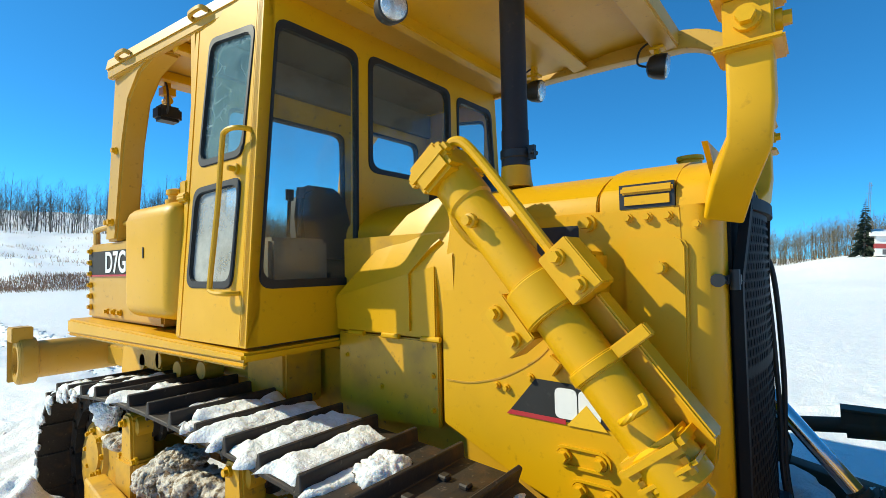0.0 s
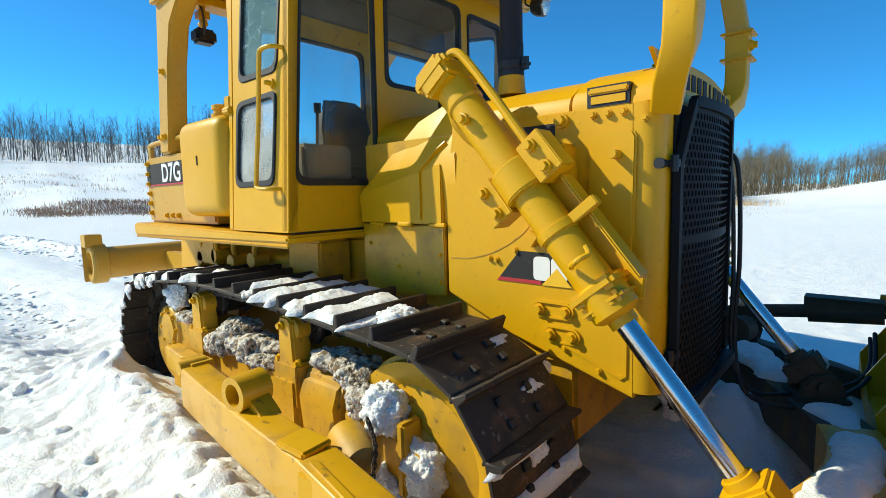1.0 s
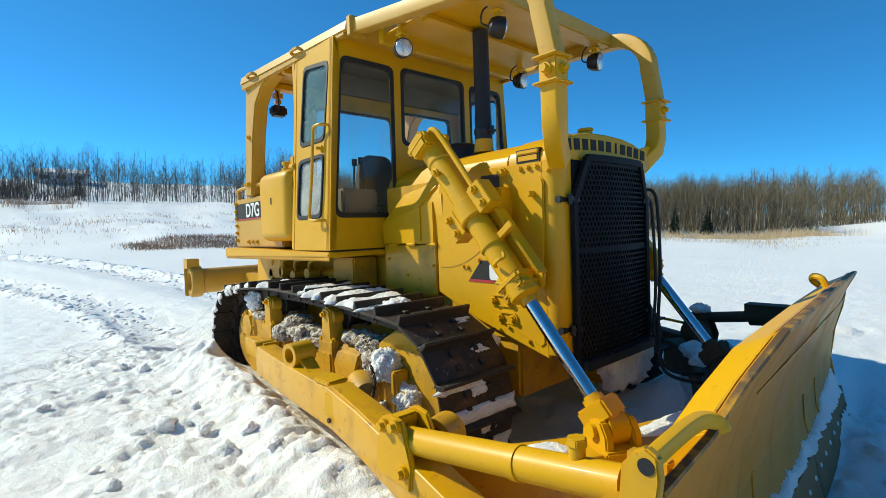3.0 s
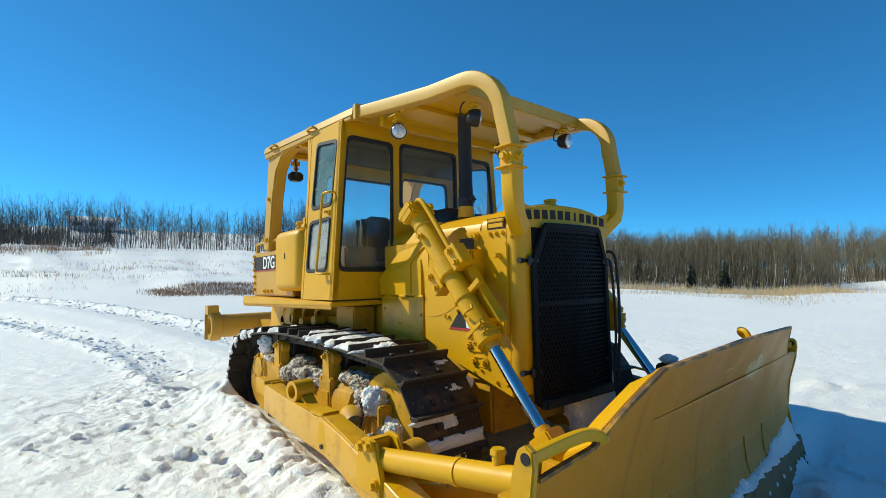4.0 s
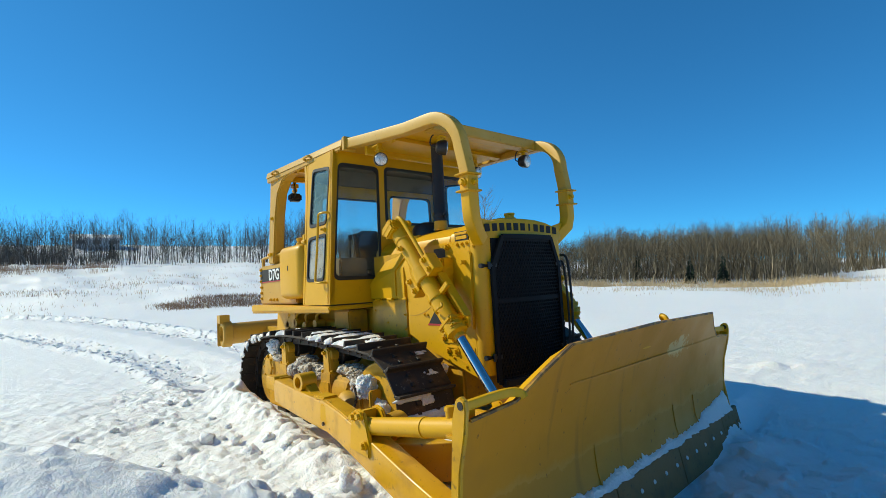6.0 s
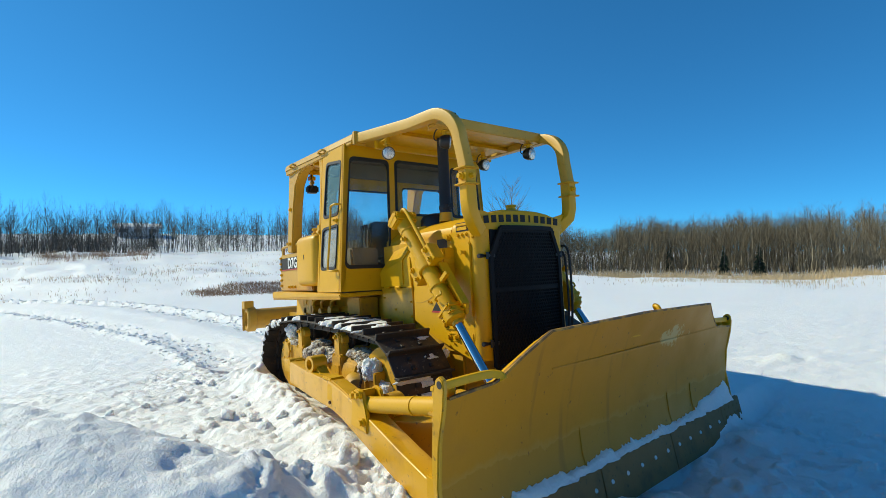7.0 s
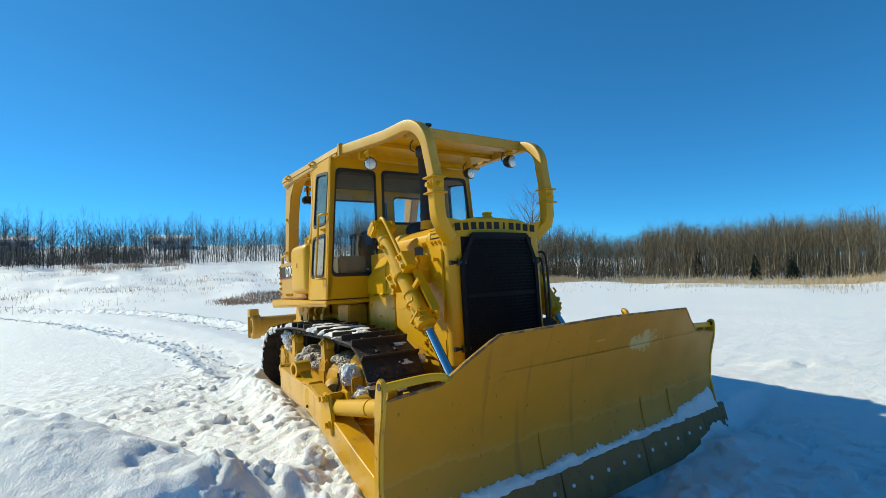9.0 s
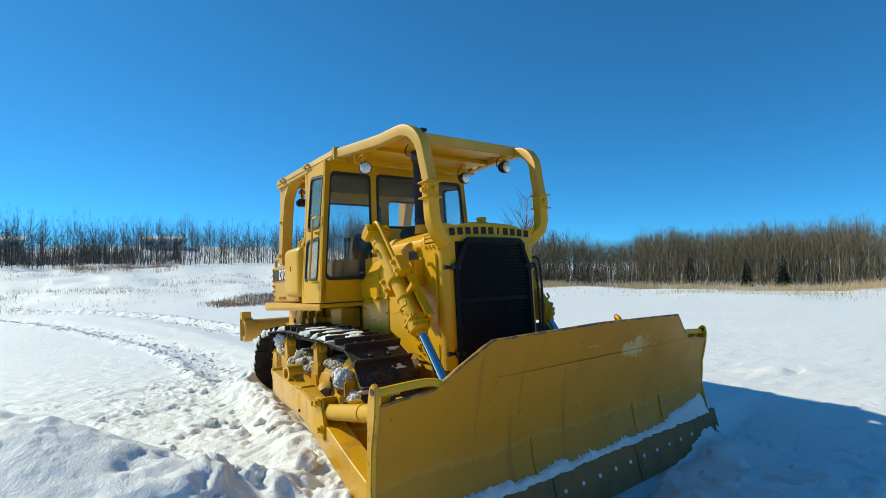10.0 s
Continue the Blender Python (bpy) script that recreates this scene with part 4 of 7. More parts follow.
# clutter under the fender
for s in SIDES:
    bm = B()
    block(bm, -3.55, -3.15, s * 0.5, s * 0.80, 1.08, 1.30)
    block(bm, -2.3, -1.95, s * 0.5, s * 0.72, 1.02, 1.30)
    rod(bm, (-3.0, s * 0.62, 1.12), (-2.35, s * 0.62, 1.15), 0.05, 0.05, 14)
    part("underfender_box", bm, YELLOW_DIRTY, dozer, bevel=0.015)
    bm = B()
    for k in range(4):
        rod(bm, (-3.45 + 0.28 * k, s * 0.70, 1.12 + 0.03 * (k % 2)), (-3.45 + 0.28 * k, s * 0.80, 1.12 + 0.03 * (k % 2)), 0.055, 0.05, 14)
        sweep(bm, smooth_path([(-3.45 + 0.28 * k, s * 0.76, 1.16), (-3.38 + 0.28 * k, s * 0.80, 1.25), (-3.30 + 0.28 * k, s * 0.76, 1.30)], 4), circle(0.018, 8), up=(0, 1, 0.01))
    part("hydraulic_fitting", bm, YELLOW_DIRTY, dozer)
    bm = B()
    prism(bm, [(-4.05, 0.85), (-3.72, 0.85), (-3.60, 1.29), (-3.95, 1.29)], "y", s * 0.60, s * 0.72)
    part("rear_brace", bm, YELLOW, dozer, bevel=0.01)

# ripper beam behind
bm = B()
rod(bm, (-5.85, -0.95, 0.95), (-5.85, 0.95, 0.95), 0.165, 0.165, 28)
for s in SIDES:
    block(bm, -5.85, -3.9, s * 0.36 - 0.05, s * 0.36 + 0.05, 0.84, 1.02)
ripper = part("ripper_beam", bm, YELLOW_PALE, dozer, "pale yellow ripper beam with end socket", bevel=0.01)
for s in SIDES:
    bm = B()
    lathe(bm, (-5.85, s * 0.90, 0.95), (-5.85, s * 1.2, 0.95), [(0.17, 0), (0.205, 0.012), (0.205, 0.12), (0.185, 0.14), (0.12, 0.14), (0.115, 0.10)], 28)
    block(bm, -6.02, -5.78, min(s * 0.93, s * 1.07), max(s * 0.93, s * 1.07), 1.12, 1.25)
    block(bm, -6.06, -5.98, min(s * 0.93, s * 1.07), max(s * 0.93, s * 1.07), 0.76, 1.22)
    part("end_socket", bm, YELLOW_PALE, ripper, bevel=0.012)

# ---- lift cylinders ----
FIT[0] = None
for s in SIDES:
    A, Q = V(-0.80, -0.82 if s < 0 else 0.71, 2.02), V(0.395, -0.79 if s < 0 else 0.66, 0.538)
    d = (Q - A).normalized()
    at = lambda k: A + d * k
    up = V(-d.z, 0, d.x).normalized()
    if up.z < 0:
        up = -up
    side_v = V(0, s, 0)
    bm = B()
    lathe(bm, at(0.03), Q, [(0.080, 0), (0.080, 0.12), (0.073, 0.13), (0.073, 0.94), (0.073, 1.00), (0.088, 1.01), (0.088, 1.12), (0.068, 1.135), (0.05, 1.14), (0.05, 1.17)], 32)
    cyl = part("lift_cylinder", bm, YELLOW, dozer, "yellow hydraulic lift cylinder with chromed rod", sharp=30)
    bm = B()
    m, _ = aim(at(-0.06), Q)
    block(bm, -0.115, 0.115, -0.075, 0.075, 0.0, 0.12, m)
    for k in (-0.09, 0.09):
        block(bm, k - 0.028, k + 0.028, -0.095, 0.095, 0.02, 0.075, m)
    part("head_cap", bm, YELLOW, cyl, bevel=0.014)
    bolts(cyl, [at(1.115) + (up * math.cos(a * math.tau / 6) + side_v * math.sin(a * math.tau / 6)) * 0.074 for a in range(6)], d, 0.9)
    bm = B()
    q = Matrix.Translation(at(1.03)) @ Matrix((up, side_v, d)).transposed().to_4x4()
    for z0, z1, w in ((0.0, 0.05, 0.098), (0.058, 0.10, 0.090)):
        block(bm, -w, w, -w * 0.92, w * 0.92, z0, z1, q)
    part("gland_flange", bm, YELLOW, cyl, bevel=0.016)
    bm = B()
    rod(bm, at(1.12), at(1.84), 0.037, 0.037, 24)
    part("piston_rod", bm, CHROME, cyl, "bright chromed piston rod")
    # trunnion clamp
    bm = B()
    c = at(0.555)
    m, _ = aim(c - d * 0.06, c + d * 0.06)
    lathe(bm, c - d * 0.065, c + d * 0.065, [(0.090, 0), (0.096, 0.006), (0.096, 0.124), (0.090, 0.13)], 28)
    for k in (1, -1):
        w = c + up * (0.135 * k)
        block(bm, -0.055, 0.055, -0.055, 0.055, -0.085, 0.085, Matrix.Translation(w) @ d.to_track_quat("Z", "Y").to_matrix().to_4x4())
    cl = part("trunnion_clamp", bm, YELLOW, cyl, bevel=0.010)
    for k in (1, -1):
        w = c + up * (0.135 * k) + V(0, s * 0.055, 0)
        bolts(cl, [w + d * q for q in (-0.05, 0.05)], (0, s, 0), 1.3)
    bm = B()
    w = c + up * 0.05
    rod(bm, (w.x, s * 0.58, w.z), (w.x, s * 0.72, w.z), 0.09, 0.08, 20)
    block(bm, w.x - 0.06, w.x + 0.08, min(s * 0.58, s * 0.70), max(s * 0.58, s * 0.70), w.z - 0.14, w.z + 0.11)
    part("trunnion_bracket", bm, YELLOW, cyl, bevel=0.012)
    bm = B()
    c2 = at(0.80)
    lathe(bm, c2 - d * 0.02, c2 + d * 0.03, [(0.076, 0), (0.082, 0.003), (0.082, 0.04), (0.076, 0.043)], 28)
    block(bm, -0.02, 0.02, -0.06, 0.06, -0.02, 0.02, Matrix.Translation(c2 + up * 0.13) @ d.to_track_quat("Z", "Y").to_matrix().to_4x4())
    part("pipe_band", bm, YELLOW, cyl, bevel=0.004)
    # guard plate and hose behind the barrel
    bm = B()
    g0, g1 = at(0.58) + up * 0.105, at(1.30) + up * 0.105
    m, n = aim(g0, g1)
    q = Matrix.Translation(g0) @ Matrix((d, side_v, up)).transposed().to_4x4()
    prism(bm, [(0.0, -0.02), (0.08, 0.035), (0.52, 0.03), (0.58, -0.03), (0.52, -0.12), (0.05, -0.12)], "y", -0.09, -0.06, q)
    prism(bm, [(0.06, 0.02), (0.52, 0.02), (0.52, 0.034), (0.06, 0.034)], "y", -0.10, -0.01, q)
    part("rod_guard", bm, YELLOW, cyl, bevel=0.006)
    bm = B()
    o = side_v * 0.02
    sweep(bm, smooth_path([at(-0.03) + up * 0.05 + o, at(-0.05) + up * 0.085 + o, at(-0.02) + up * 0.115 + o, at(0.06) + up * 0.125 + o, at(0.25) + up * 0.125 + o, at(0.47) + up * 0.12 + o], 5), circle(0.018, 10), up=(0, 1, 0.02))
    part("hydraulic_line", bm, YELLOW, cyl)
    bm = B()
    o2 = side_v * 0.02
    sweep(bm, smooth_path([at(0.06) - up * 0.06 - o2 * 2, at(0.12) - up * 0.11 - o2 * 3, at(0.22) - up * 0.12 - o2 * 5, at(0.30) - up * 0.08 - o2 * 6], 5), circle(0.024, 10), up=(0, 1, 0.02))
    part("hose", bm, YELLOW, cyl)
    bm = B()
    k = at(0.24) + side_v * 0.082
    lathe(bm, k, k + side_v * 0.1, [(0.024, 0), (0.024, 0.02), (0.016, 0.022), (0.016, 0.04)], 10)
    part("grease_boss", bm, YELLOW, cyl)
    bm = B()
    h = at(0.95) + side_v * 0.085
    sweep(bm, smooth_path([h, h + side_v * 0.03 + up * 0.02, h + side_v * 0.035 + up * 0.06, h + side_v * 0.01 + up * 0.085, h - d * 0.03 + up * 0.09], 4), circle(0.010, 8), up=(1, 0, 0.2))
    part("lift_hook", bm, YELLOW, cyl)

# ---- tracks ----
S_C, S_R, I_C, I_R = (-3.42, 0.48), 0.485, (-0.775, 0.48), 0.497
TRACK_Y = 0.98
TOP = [(-3.36, 0.965), (-3.0, 1.01), (-2.6, 1.04), (-2.2, 1.045), (-1.85, 1.035), (-1.5, 1.02), (-1.12, 0.995)]
ptsl = [(S_C[0] + S_R * math.cos(radians(a)), S_C[1] + S_R * math.sin(radians(a))) for a in range(270, 95, -6)]
ptsl += [(p.x, p.z) for p in smooth_path([V(x, 0, z) for x, z in TOP], 6)]
ptsl += [(I_C[0] + I_R * math.cos(radians(a)), I_C[1] + I_R * math.sin(radians(a))) for a in range(82, -91, -6)]
ptsl = [Vector((x, z)) for x, z in ptsl]
ptsl.append(ptsl[0])
cum = [0.0]
for a, b in zip(ptsl, ptsl[1:]):
    cum.append(cum[-1] + (b - a).length)
LEN = cum[-1]
N_SHOES = round(LEN / 0.2195)
PITCH = LEN / N_SHOES


def along(k):
    k %= LEN
    for i in range(len(cum) - 1):
        if cum[i] <= k <= cum[i + 1]:
            t = (k - cum[i]) / max(cum[i + 1] - cum[i], 1e-9)
            return ptsl[i].lerp(ptsl[i + 1], t)


bm = B()
hw = 0.275
prof = [(-0.118, 0.0), (0.100, 0.0), (0.108, -0.014), (0.116, -0.014), (0.116, 0.006), (0.104, 0.020), (-0.080, 0.018), (-0.086, 0.070), (-0.104, 0.072), (-0.112, 0.018), (-0.118, 0.014)]
prism(bm, prof, "y", -hw, hw)
SHOE = mesh_of("track_shoe", bm, STEEL, bevel=0.004, seg=1)
bm = B()
for y in (-0.075, 0.075):
    prism(bm, [(-0.125, -0.065), (-0.10, -0.10), (0.10, -0.10), (0.125, -0.065), (0.10, -0.002), (-0.10, -0.002)], "y", y - 0.022, y + 0.022)
rod(bm, (0.108, -0.11, -0.06), (0.108, 0.11, -0.06), 0.024, 0.024, 10)
LINK = mesh_of("track_link", bm, STEEL)
bm = B()
block(bm, -0.018, 0.018, -0.018, 0.018, 0.018, 0.036)
NUT = mesh_of("shoe_nut", bm, STEEL, bevel=0.005, seg=1)
SHOE_AT = []
for s in SIDES:
    track = new("track")
    track.parent = dozer
    track["label"] = "rusty steel crawler track with snow between its grousers"
    for k in range(N_SHOES):
        a, b = along(k * PITCH - 0.1), along(k * PITCH + 0.1)
        mid, t = (a + b) / 2, (b - a).normalized()
        n = Vector((-t.y, t.x))
        m = Matrix(((t.x, 0, n.x, mid.x), (0, 1, 0, s * TRACK_Y), (t.y, 0, n.y, mid.y), (0, 0, 0, 1)))
        share("track_shoe", SHOE, track, m)
        share("track_link", LINK, track, m)
        if s < 0:
            SHOE_AT.append(m)
            for nx, ny in ((-0.03, -0.09), (-0.03, 0.09), (0.055, -0.09), (0.055, 0.09)):
                if mid.x > -1.4:
                    share("shoe_nut", NUT, track, m @ pose(nx, ny, 0))
    # track frame, rollers, wheels
    FIT[0] = gear_fit
    bm = B()
    prism(bm, [(-3.40, 0.40), (-3.45, 0.62), (-3.30, 0.72), (-2.95, 0.74), (-2.55, 0.66), (-1.80, 0.66), (-1.75, 0.70), (-1.45, 0.70), (-1.40, 0.40)], "y", s * 0.80, s * 1.07)
    prism(bm, [(-3.40, 0.20), (-3.40, 0.42), (-1.2, 0.42), (-1.2, 0.20)], "y", s * 0.86, s * 1.10)
    fr = part("track_frame", bm, YELLOW_DIRTY, dozer, "mud-stained yellow track frame", bevel=0.02)
    bm = B()
    lathe(bm, (-3.42, s * 1.0, 0.63), (-3.42, s * 1.2, 0.63), [(0.17, 0), (0.17, 0.07), (0.15, 0.09), (0.115, 0.09), (0.11, 0.105), (0.05, 0.11)], 24)
    hub = part("hub_cover", bm, YELLOW_DIRTY, fr)
    bolts(hub, [(-3.42 + 0.13 * math.cos(radians(a)), s * 1.09, 0.63 + 0.13 * math.sin(radians(a))) for a in range(0, 360, 45)], (0, s, 0), 0.9)
    bm = B()
    prism(bm, [(s * 0.82, 0.40), (s * 1.12, 0.40), (s * 1.135, 0.58), (s * 1.10, 0.68), (s * 1.02, 0.725), (s * 0.90, 0.735), (s * 0.82, 0.70)], "x", -1.55, -1.24)
    part("recoil_housing", bm, YELLOW_DIRTY, fr, bevel=0.02)
    bm = B()
    prism(bm, [(s * 0.82, 0.36), (s * 1.09, 0.36), (s * 1.10, 0.56), (s * 1.05, 0.66), (s * 0.82, 0.68)], "x", -1.235, -0.95)
    part("yoke_housing", bm, YELLOW_DIRTY, fr, bevel=0.02)
    bm = B()
    block(bm, -1.77, -1.555, min(s * 0.9, s * 1.145), max(s * 0.9, s * 1.145), 0.36, 0.655)
    block(bm, -2.45, -1.78, min(s * 0.9, s * 1.09), max(s * 0.9, s * 1.09), 0.36, 0.64)
    part("frame_cover", bm, YELLOW_DIRTY, fr, bevel=0.02)
    bm = B()
    hang = smooth_path([(-0.86, s * 1.26, 0.70), (-0.80, s * 1.28, 0.62), (-0.74, s * 1.36, 0.53), (-0.73, s * 1.40, 0.58)], 8)
    for k, (p, q) in enumerate(zip(hang, hang[1:])):
        p, q = Vector(p), Vector(q)
        t = (q - p).normalized()
        u = t.cross(V(0.3, 0.2, 1) if k % 2 else V(1, 0.4, 0.1)).normalized()
        ring = [(p + q) / 2 + t * 0.015 * math.cos(a * math.tau / 10) + u * 0.009 * math.sin(a * math.tau / 10) for a in range(11)]
        sweep(bm, ring, circle(0.0034, 5), up=t.cross(u), caps=False)
    part("chain", bm, DARK_BROWN_PAINT, fr)
    for x in (-2.85, -1.66):
        bm = B()
        prism(bm, [(x - 0.085, 0.60), (x + 0.09, 0.60), (x + 0.075, 0.72), (x + 0.06, 0.93), (x + 0.03, 0.955), (x - 0.045, 0.955), (x - 0.07, 0.92)], "y", s * 1.01, s * 1.12)
        block(bm, x - 0.115, x + 0.115, min(s * 0.90, s * 1.135), max(s * 0.90, s * 1.135), 0.50, 0.725)
        post = part("carrier_post", bm, YELLOW_DIRTY, fr, "dirty yellow carrier roller post", bevel=0.012)
        bm = B()
        lathe(bm, (x + 0.02, s * 1.02, 0.885), (x + 0.02, s * 0.7, 0.885), [(0.075, 0), (0.075, 0.03), (0.105, 0.035), (0.105, 0.06), (0.082, 0.065), (0.082, 0.20), (0.105, 0.205), (0.105, 0.235), (0.06, 0.24)], 24)
        part("carrier_roller", bm, STEEL, post)
        bolts(post, [(x - 0.02, s * 1.12, 0.905), (x - 0.09, s * 1.10, 0.725), (x + 0.09, s * 1.10, 0.725)], (0, s, 0), 1.1)
        bm = B()
        lathe(bm, (x + 0.03, s * 1.10, 0.885), (x + 0.03, s * 0.95, 0.885), [(0.04, 0), (0.055, 0.01), (0.055, 0.12)], 18)
        part("roller_boss", bm, YELLOW_DIRTY, post)
    for k in range(6):
        bm = B()
        x = -3.15 + 0.38 * k
        lathe(bm, (x, s * 1.06, 0.17), (x, s * 0.74, 0.17), [(0.10, 0), (0.13, 0.01), (0.13, 0.05), (0.105, 0.055), (0.105, 0.26), (0.13, 0.265), (0.13, 0.31), (0.1, 0.32)], 20)
        part("track_roller", bm, STEEL, fr)
    FIT[0] = None
    bm = B()
    ip, iq = V(I_C[0], s * 1.10, I_C[1]), V(I_C[0], s * 0.5, I_C[1])
    lathe(bm, ip, iq, [(0.10, -0.03), (0.14, 0.0), (0.30, 0.02), (0.35, 0.0), (0.397, 0.0), (0.397, 0.05), (0.417, 0.06), (0.417, 0.18), (0.397, 0.19), (0.397, 0.24), (0.1, 0.26)], 48)
    idler = part("idler_wheel", bm, YELLOW_DIRTY, dozer, "yellow front idler wheel packed with snow", sharp=25)
    FIT[0] = gear_fit
    bm = B()
    prism(bm, [(-1.10, 0.36), (-0.72, 0.34), (-0.66, 0.44), (-0.72, 0.56), (-1.10, 0.60)], "y", s * 1.05, s * 1.13)
    for x in (-0.98, -0.80):
        block(bm, x - 0.02, x + 0.02, min(s * 1.05, s * 1.16), max(s * 1.05, s * 1.16), 0.36, 0.66)
    part("idler_yoke", bm, YELLOW_DIRTY, idler, bevel=0.01)
    FIT[0] = None
    bm = B()
    sp = []
    for k in range(26):
        a0 = k * math.tau / 26
        sp += [(S_C[0] + r * math.cos(a0 + o), S_C[1] + r * math.sin(a0 + o)) for r, o in ((0.36, 0.0), (0.36, 0.06), (0.43, 0.10), (0.43, 0.15))]
    prism(bm, sp, "y", s * 0.93, s * 1.03)
    spr = part("drive_sprocket", bm, STEEL, dozer, "worn steel drive sprocket")
    bm = B()
    lathe(bm, (S_C[0], s * 1.03, S_C[1]), (S_C[0], s * 1.3, S_C[1]), [(0.28, 0), (0.28, 0.03), (0.2, 0.06), (0.1, 0.07)], 28)
    part("sprocket_hub", bm, YELLOW_DIRTY, spr)

# ---- push frame ----
YAW = -0.066                    # turn of the blade
C_PATH = smooth_path([(-2.22, -1.375, 0.535), (-1.60, -1.445, 0.53), (-0.82, -1.505, 0.525)], 4)
for s in SIDES:
    bm = B()
    sweep(bm, [(x, s * -y, z) for x, y, z in C_PATH], rect(0.072, 0.112, 0.012))
    # near arm in scuffed yellow, far arm in dark brown
    arm_paint = YELLOW_GRIMY if s < 0 else DARK_BROWN_PAINT
    arm = part("push_arm", bm, arm_paint, dozer, "heavy yellow push arm beside the track" if s < 0 else "dark brown push arm beside the track", bevel=0.0)
    bm = B()
    sweep(bm, [(-3.0, s * 1.20, 0.50), (-2.5, s * 1.27, 0.53), (-2.20, s * 1.34, 0.54)], rect(0.05, 0.075, 0.012))
    rod(bm, (-2.24, s * 1.30, 0.635), (-2.24, s * 1.45, 0.635), 0.040, 0.040, 16)
    block(bm, -2.36, -2.18, min(s * 1.28, s * 1.40), max(s * 1.28, s * 1.40), 0.52, 0.66)
    part("arm_knuckle", bm, YELLOW_DIRTY, arm, bevel=0.008)
    bm = B()
    sag = 0.0 if s < 0 else 0.05
    sweep(bm, [(-0.86, s * 1.512, 0.545 - sag * 0.4), (-0.50, s * 1.552, 0.515 - sag), (-0.15, s * 1.585, 0.455 - sag), (0.45, s * 1.63, 0.33 - sag), (0.80 + YAW * s * 1.665, s * 1.665, 0.25 - sag)], rect(0.076, 0.108 if s < 0 else 0.078, 0.010), scale=[1, 1, 1, 0.95, 0.9])
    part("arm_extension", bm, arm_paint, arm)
    # joint: cap on the arm, slotted plate on the outer face
    bm = B()
    block(bm, -0.11, 0.05, -0.075, 0.06, 0.0, 0.028, pose(-0.93, s * 1.49, 0.638, 0, 2, -s * 5))
    part("joint_cap", bm, YELLOW, arm, bevel=0.008)
    bm = B()
    block(bm, -0.045, 0.045, -0.010, 0.010, -0.085, 0.045, pose(-0.80, s * 1.592, 0.585, 0, 4, -s * 5))
    joint = part("joint_plate", bm, YELLOW, arm, bevel=0.006)
    bm = B()
    rod(bm, (-0.80, s * 1.60, 0.485), (-0.80, s * 1.612, 0.485), 0.014, 0.014, 10)
    part("joint_bolt", bm, STEEL, joint)
    # ridge where the top plate is welded on
    bm = B()
    sweep(bm, [(-0.82, s * 1.555, 0.650), (-0.50, s * 1.600, 0.622), (-0.24, s * 1.630, 0.586)], rect(0.012, 0.010))
    part("weld_ridge", bm, YELLOW_GRIMY, arm)
    bm = B()
    ra = V(-1.47, s * 1.47, 0.708)
    ax = V(0.12, s * 0.99, 0).normalized()
    o = [(0.080 * math.cos(k * math.tau / 28), 0.080 * math.sin(k * math.tau / 28)) for k in range(28)]
    q = Matrix.Translation(ra) @ ax.to_track_quat("Z", "Y").to_matrix().to_4x4()
    ring_o = [[bm.verts.new(q @ V(a, b, z)) for a, b in o] for z in (-0.10, 0.05)]
    ring_i = [[bm.verts.new(q @ V(a * 0.62, b * 0.62, z)) for a, b in o] for z in (0.05, -0.08)]
    loops = ring_o + ring_i
    for u, w in zip(loops, loops[1:]):
        for k in range(28):
            j = (k + 1) % 28
            bm.faces.new((u[k], u[j], w[j], w[k]))
    bm.faces.new(loops[0][::-1])
    bm.faces.new(loops[-1])
    prism(bm, [(-1.50, 0.63), (-1.30, 0.63), (-1.34, 0.66), (-1.41, 0.70), (-1.47, 0.71)], "y", s * 1.385, s * 1.475)
    part("pin_sleeve", bm, YELLOW_GRIMY, arm, "round steel pin sleeve welded to the arm", sharp=30)
    bm = B()
    lathe(bm, (-0.98, s * 1.30, 0.59), (-0.76, s * 1.38, 0.57), [(0.070, 0), (0.078, 0.01), (0.078, 0.19), (0.070, 0.215), (0.035, 0.235)], 28)
    part("pivot_drum", bm, YELLOW_DIRTY, arm, bevel=0.0)
    # bolted yoke and tubular brace to the blade
    bm = B()
    outline = [(-0.24, 0.44), (0.0, 0.42), (0.02, 0.52), (-0.02, 0.64), (-0.05, 0.70), (-0.13, 0.715), (-0.19, 0.69), (-0.215, 0.60)]
    prism(bm, outline, "y", s * 1.515, s * 1.54)
    prism(bm, outline, "y", s * 1.655, s * 1.685)
    prism(bm, [(-0.20, 0.57), (-0.12, 0.57), (-0.10, 0.70), (-0.18, 0.69)], "y", s * 1.54, s * 1.655)
    yoke = part("brace_bracket", bm, YELLOW if s < 0 else DARK_BROWN_PAINT, arm, bevel=0.008)
    bolts(yoke, [(-0.15, s * 1.685, 0.665), (-0.07, s * 1.685, 0.68), (-0.03, s * 1.685, 0.50)], (0, s, 0), 1.5)
    bm = B()
    lathe(bm, (-0.10, s * 1.36, 0.56), (-0.06, s * 1.50, 0.56), [(0.060, 0), (0.090, 0.005), (0.090, 0.13), (0.062, 0.135), (0.062, 0.05)], 28)
    part("bearing_sleeve", bm, arm_paint, arm, sharp=30)
    bm = B()
    if s < 0:
        rod(bm, (-0.07, s * 1.615, 0.600), (0.90, s * 1.60, 0.755), 0.056, 0.056, 28)
        rod(bm, (0.50, s * 1.608, 0.691), (0.53, s * 1.607, 0.696), 0.060, 0.060, 28)
        bmesh.ops.create_icosphere(bm, subdivisions=3, radius=0.060, matrix=Matrix.Translation((-0.07, s * 1.615, 0.600)))
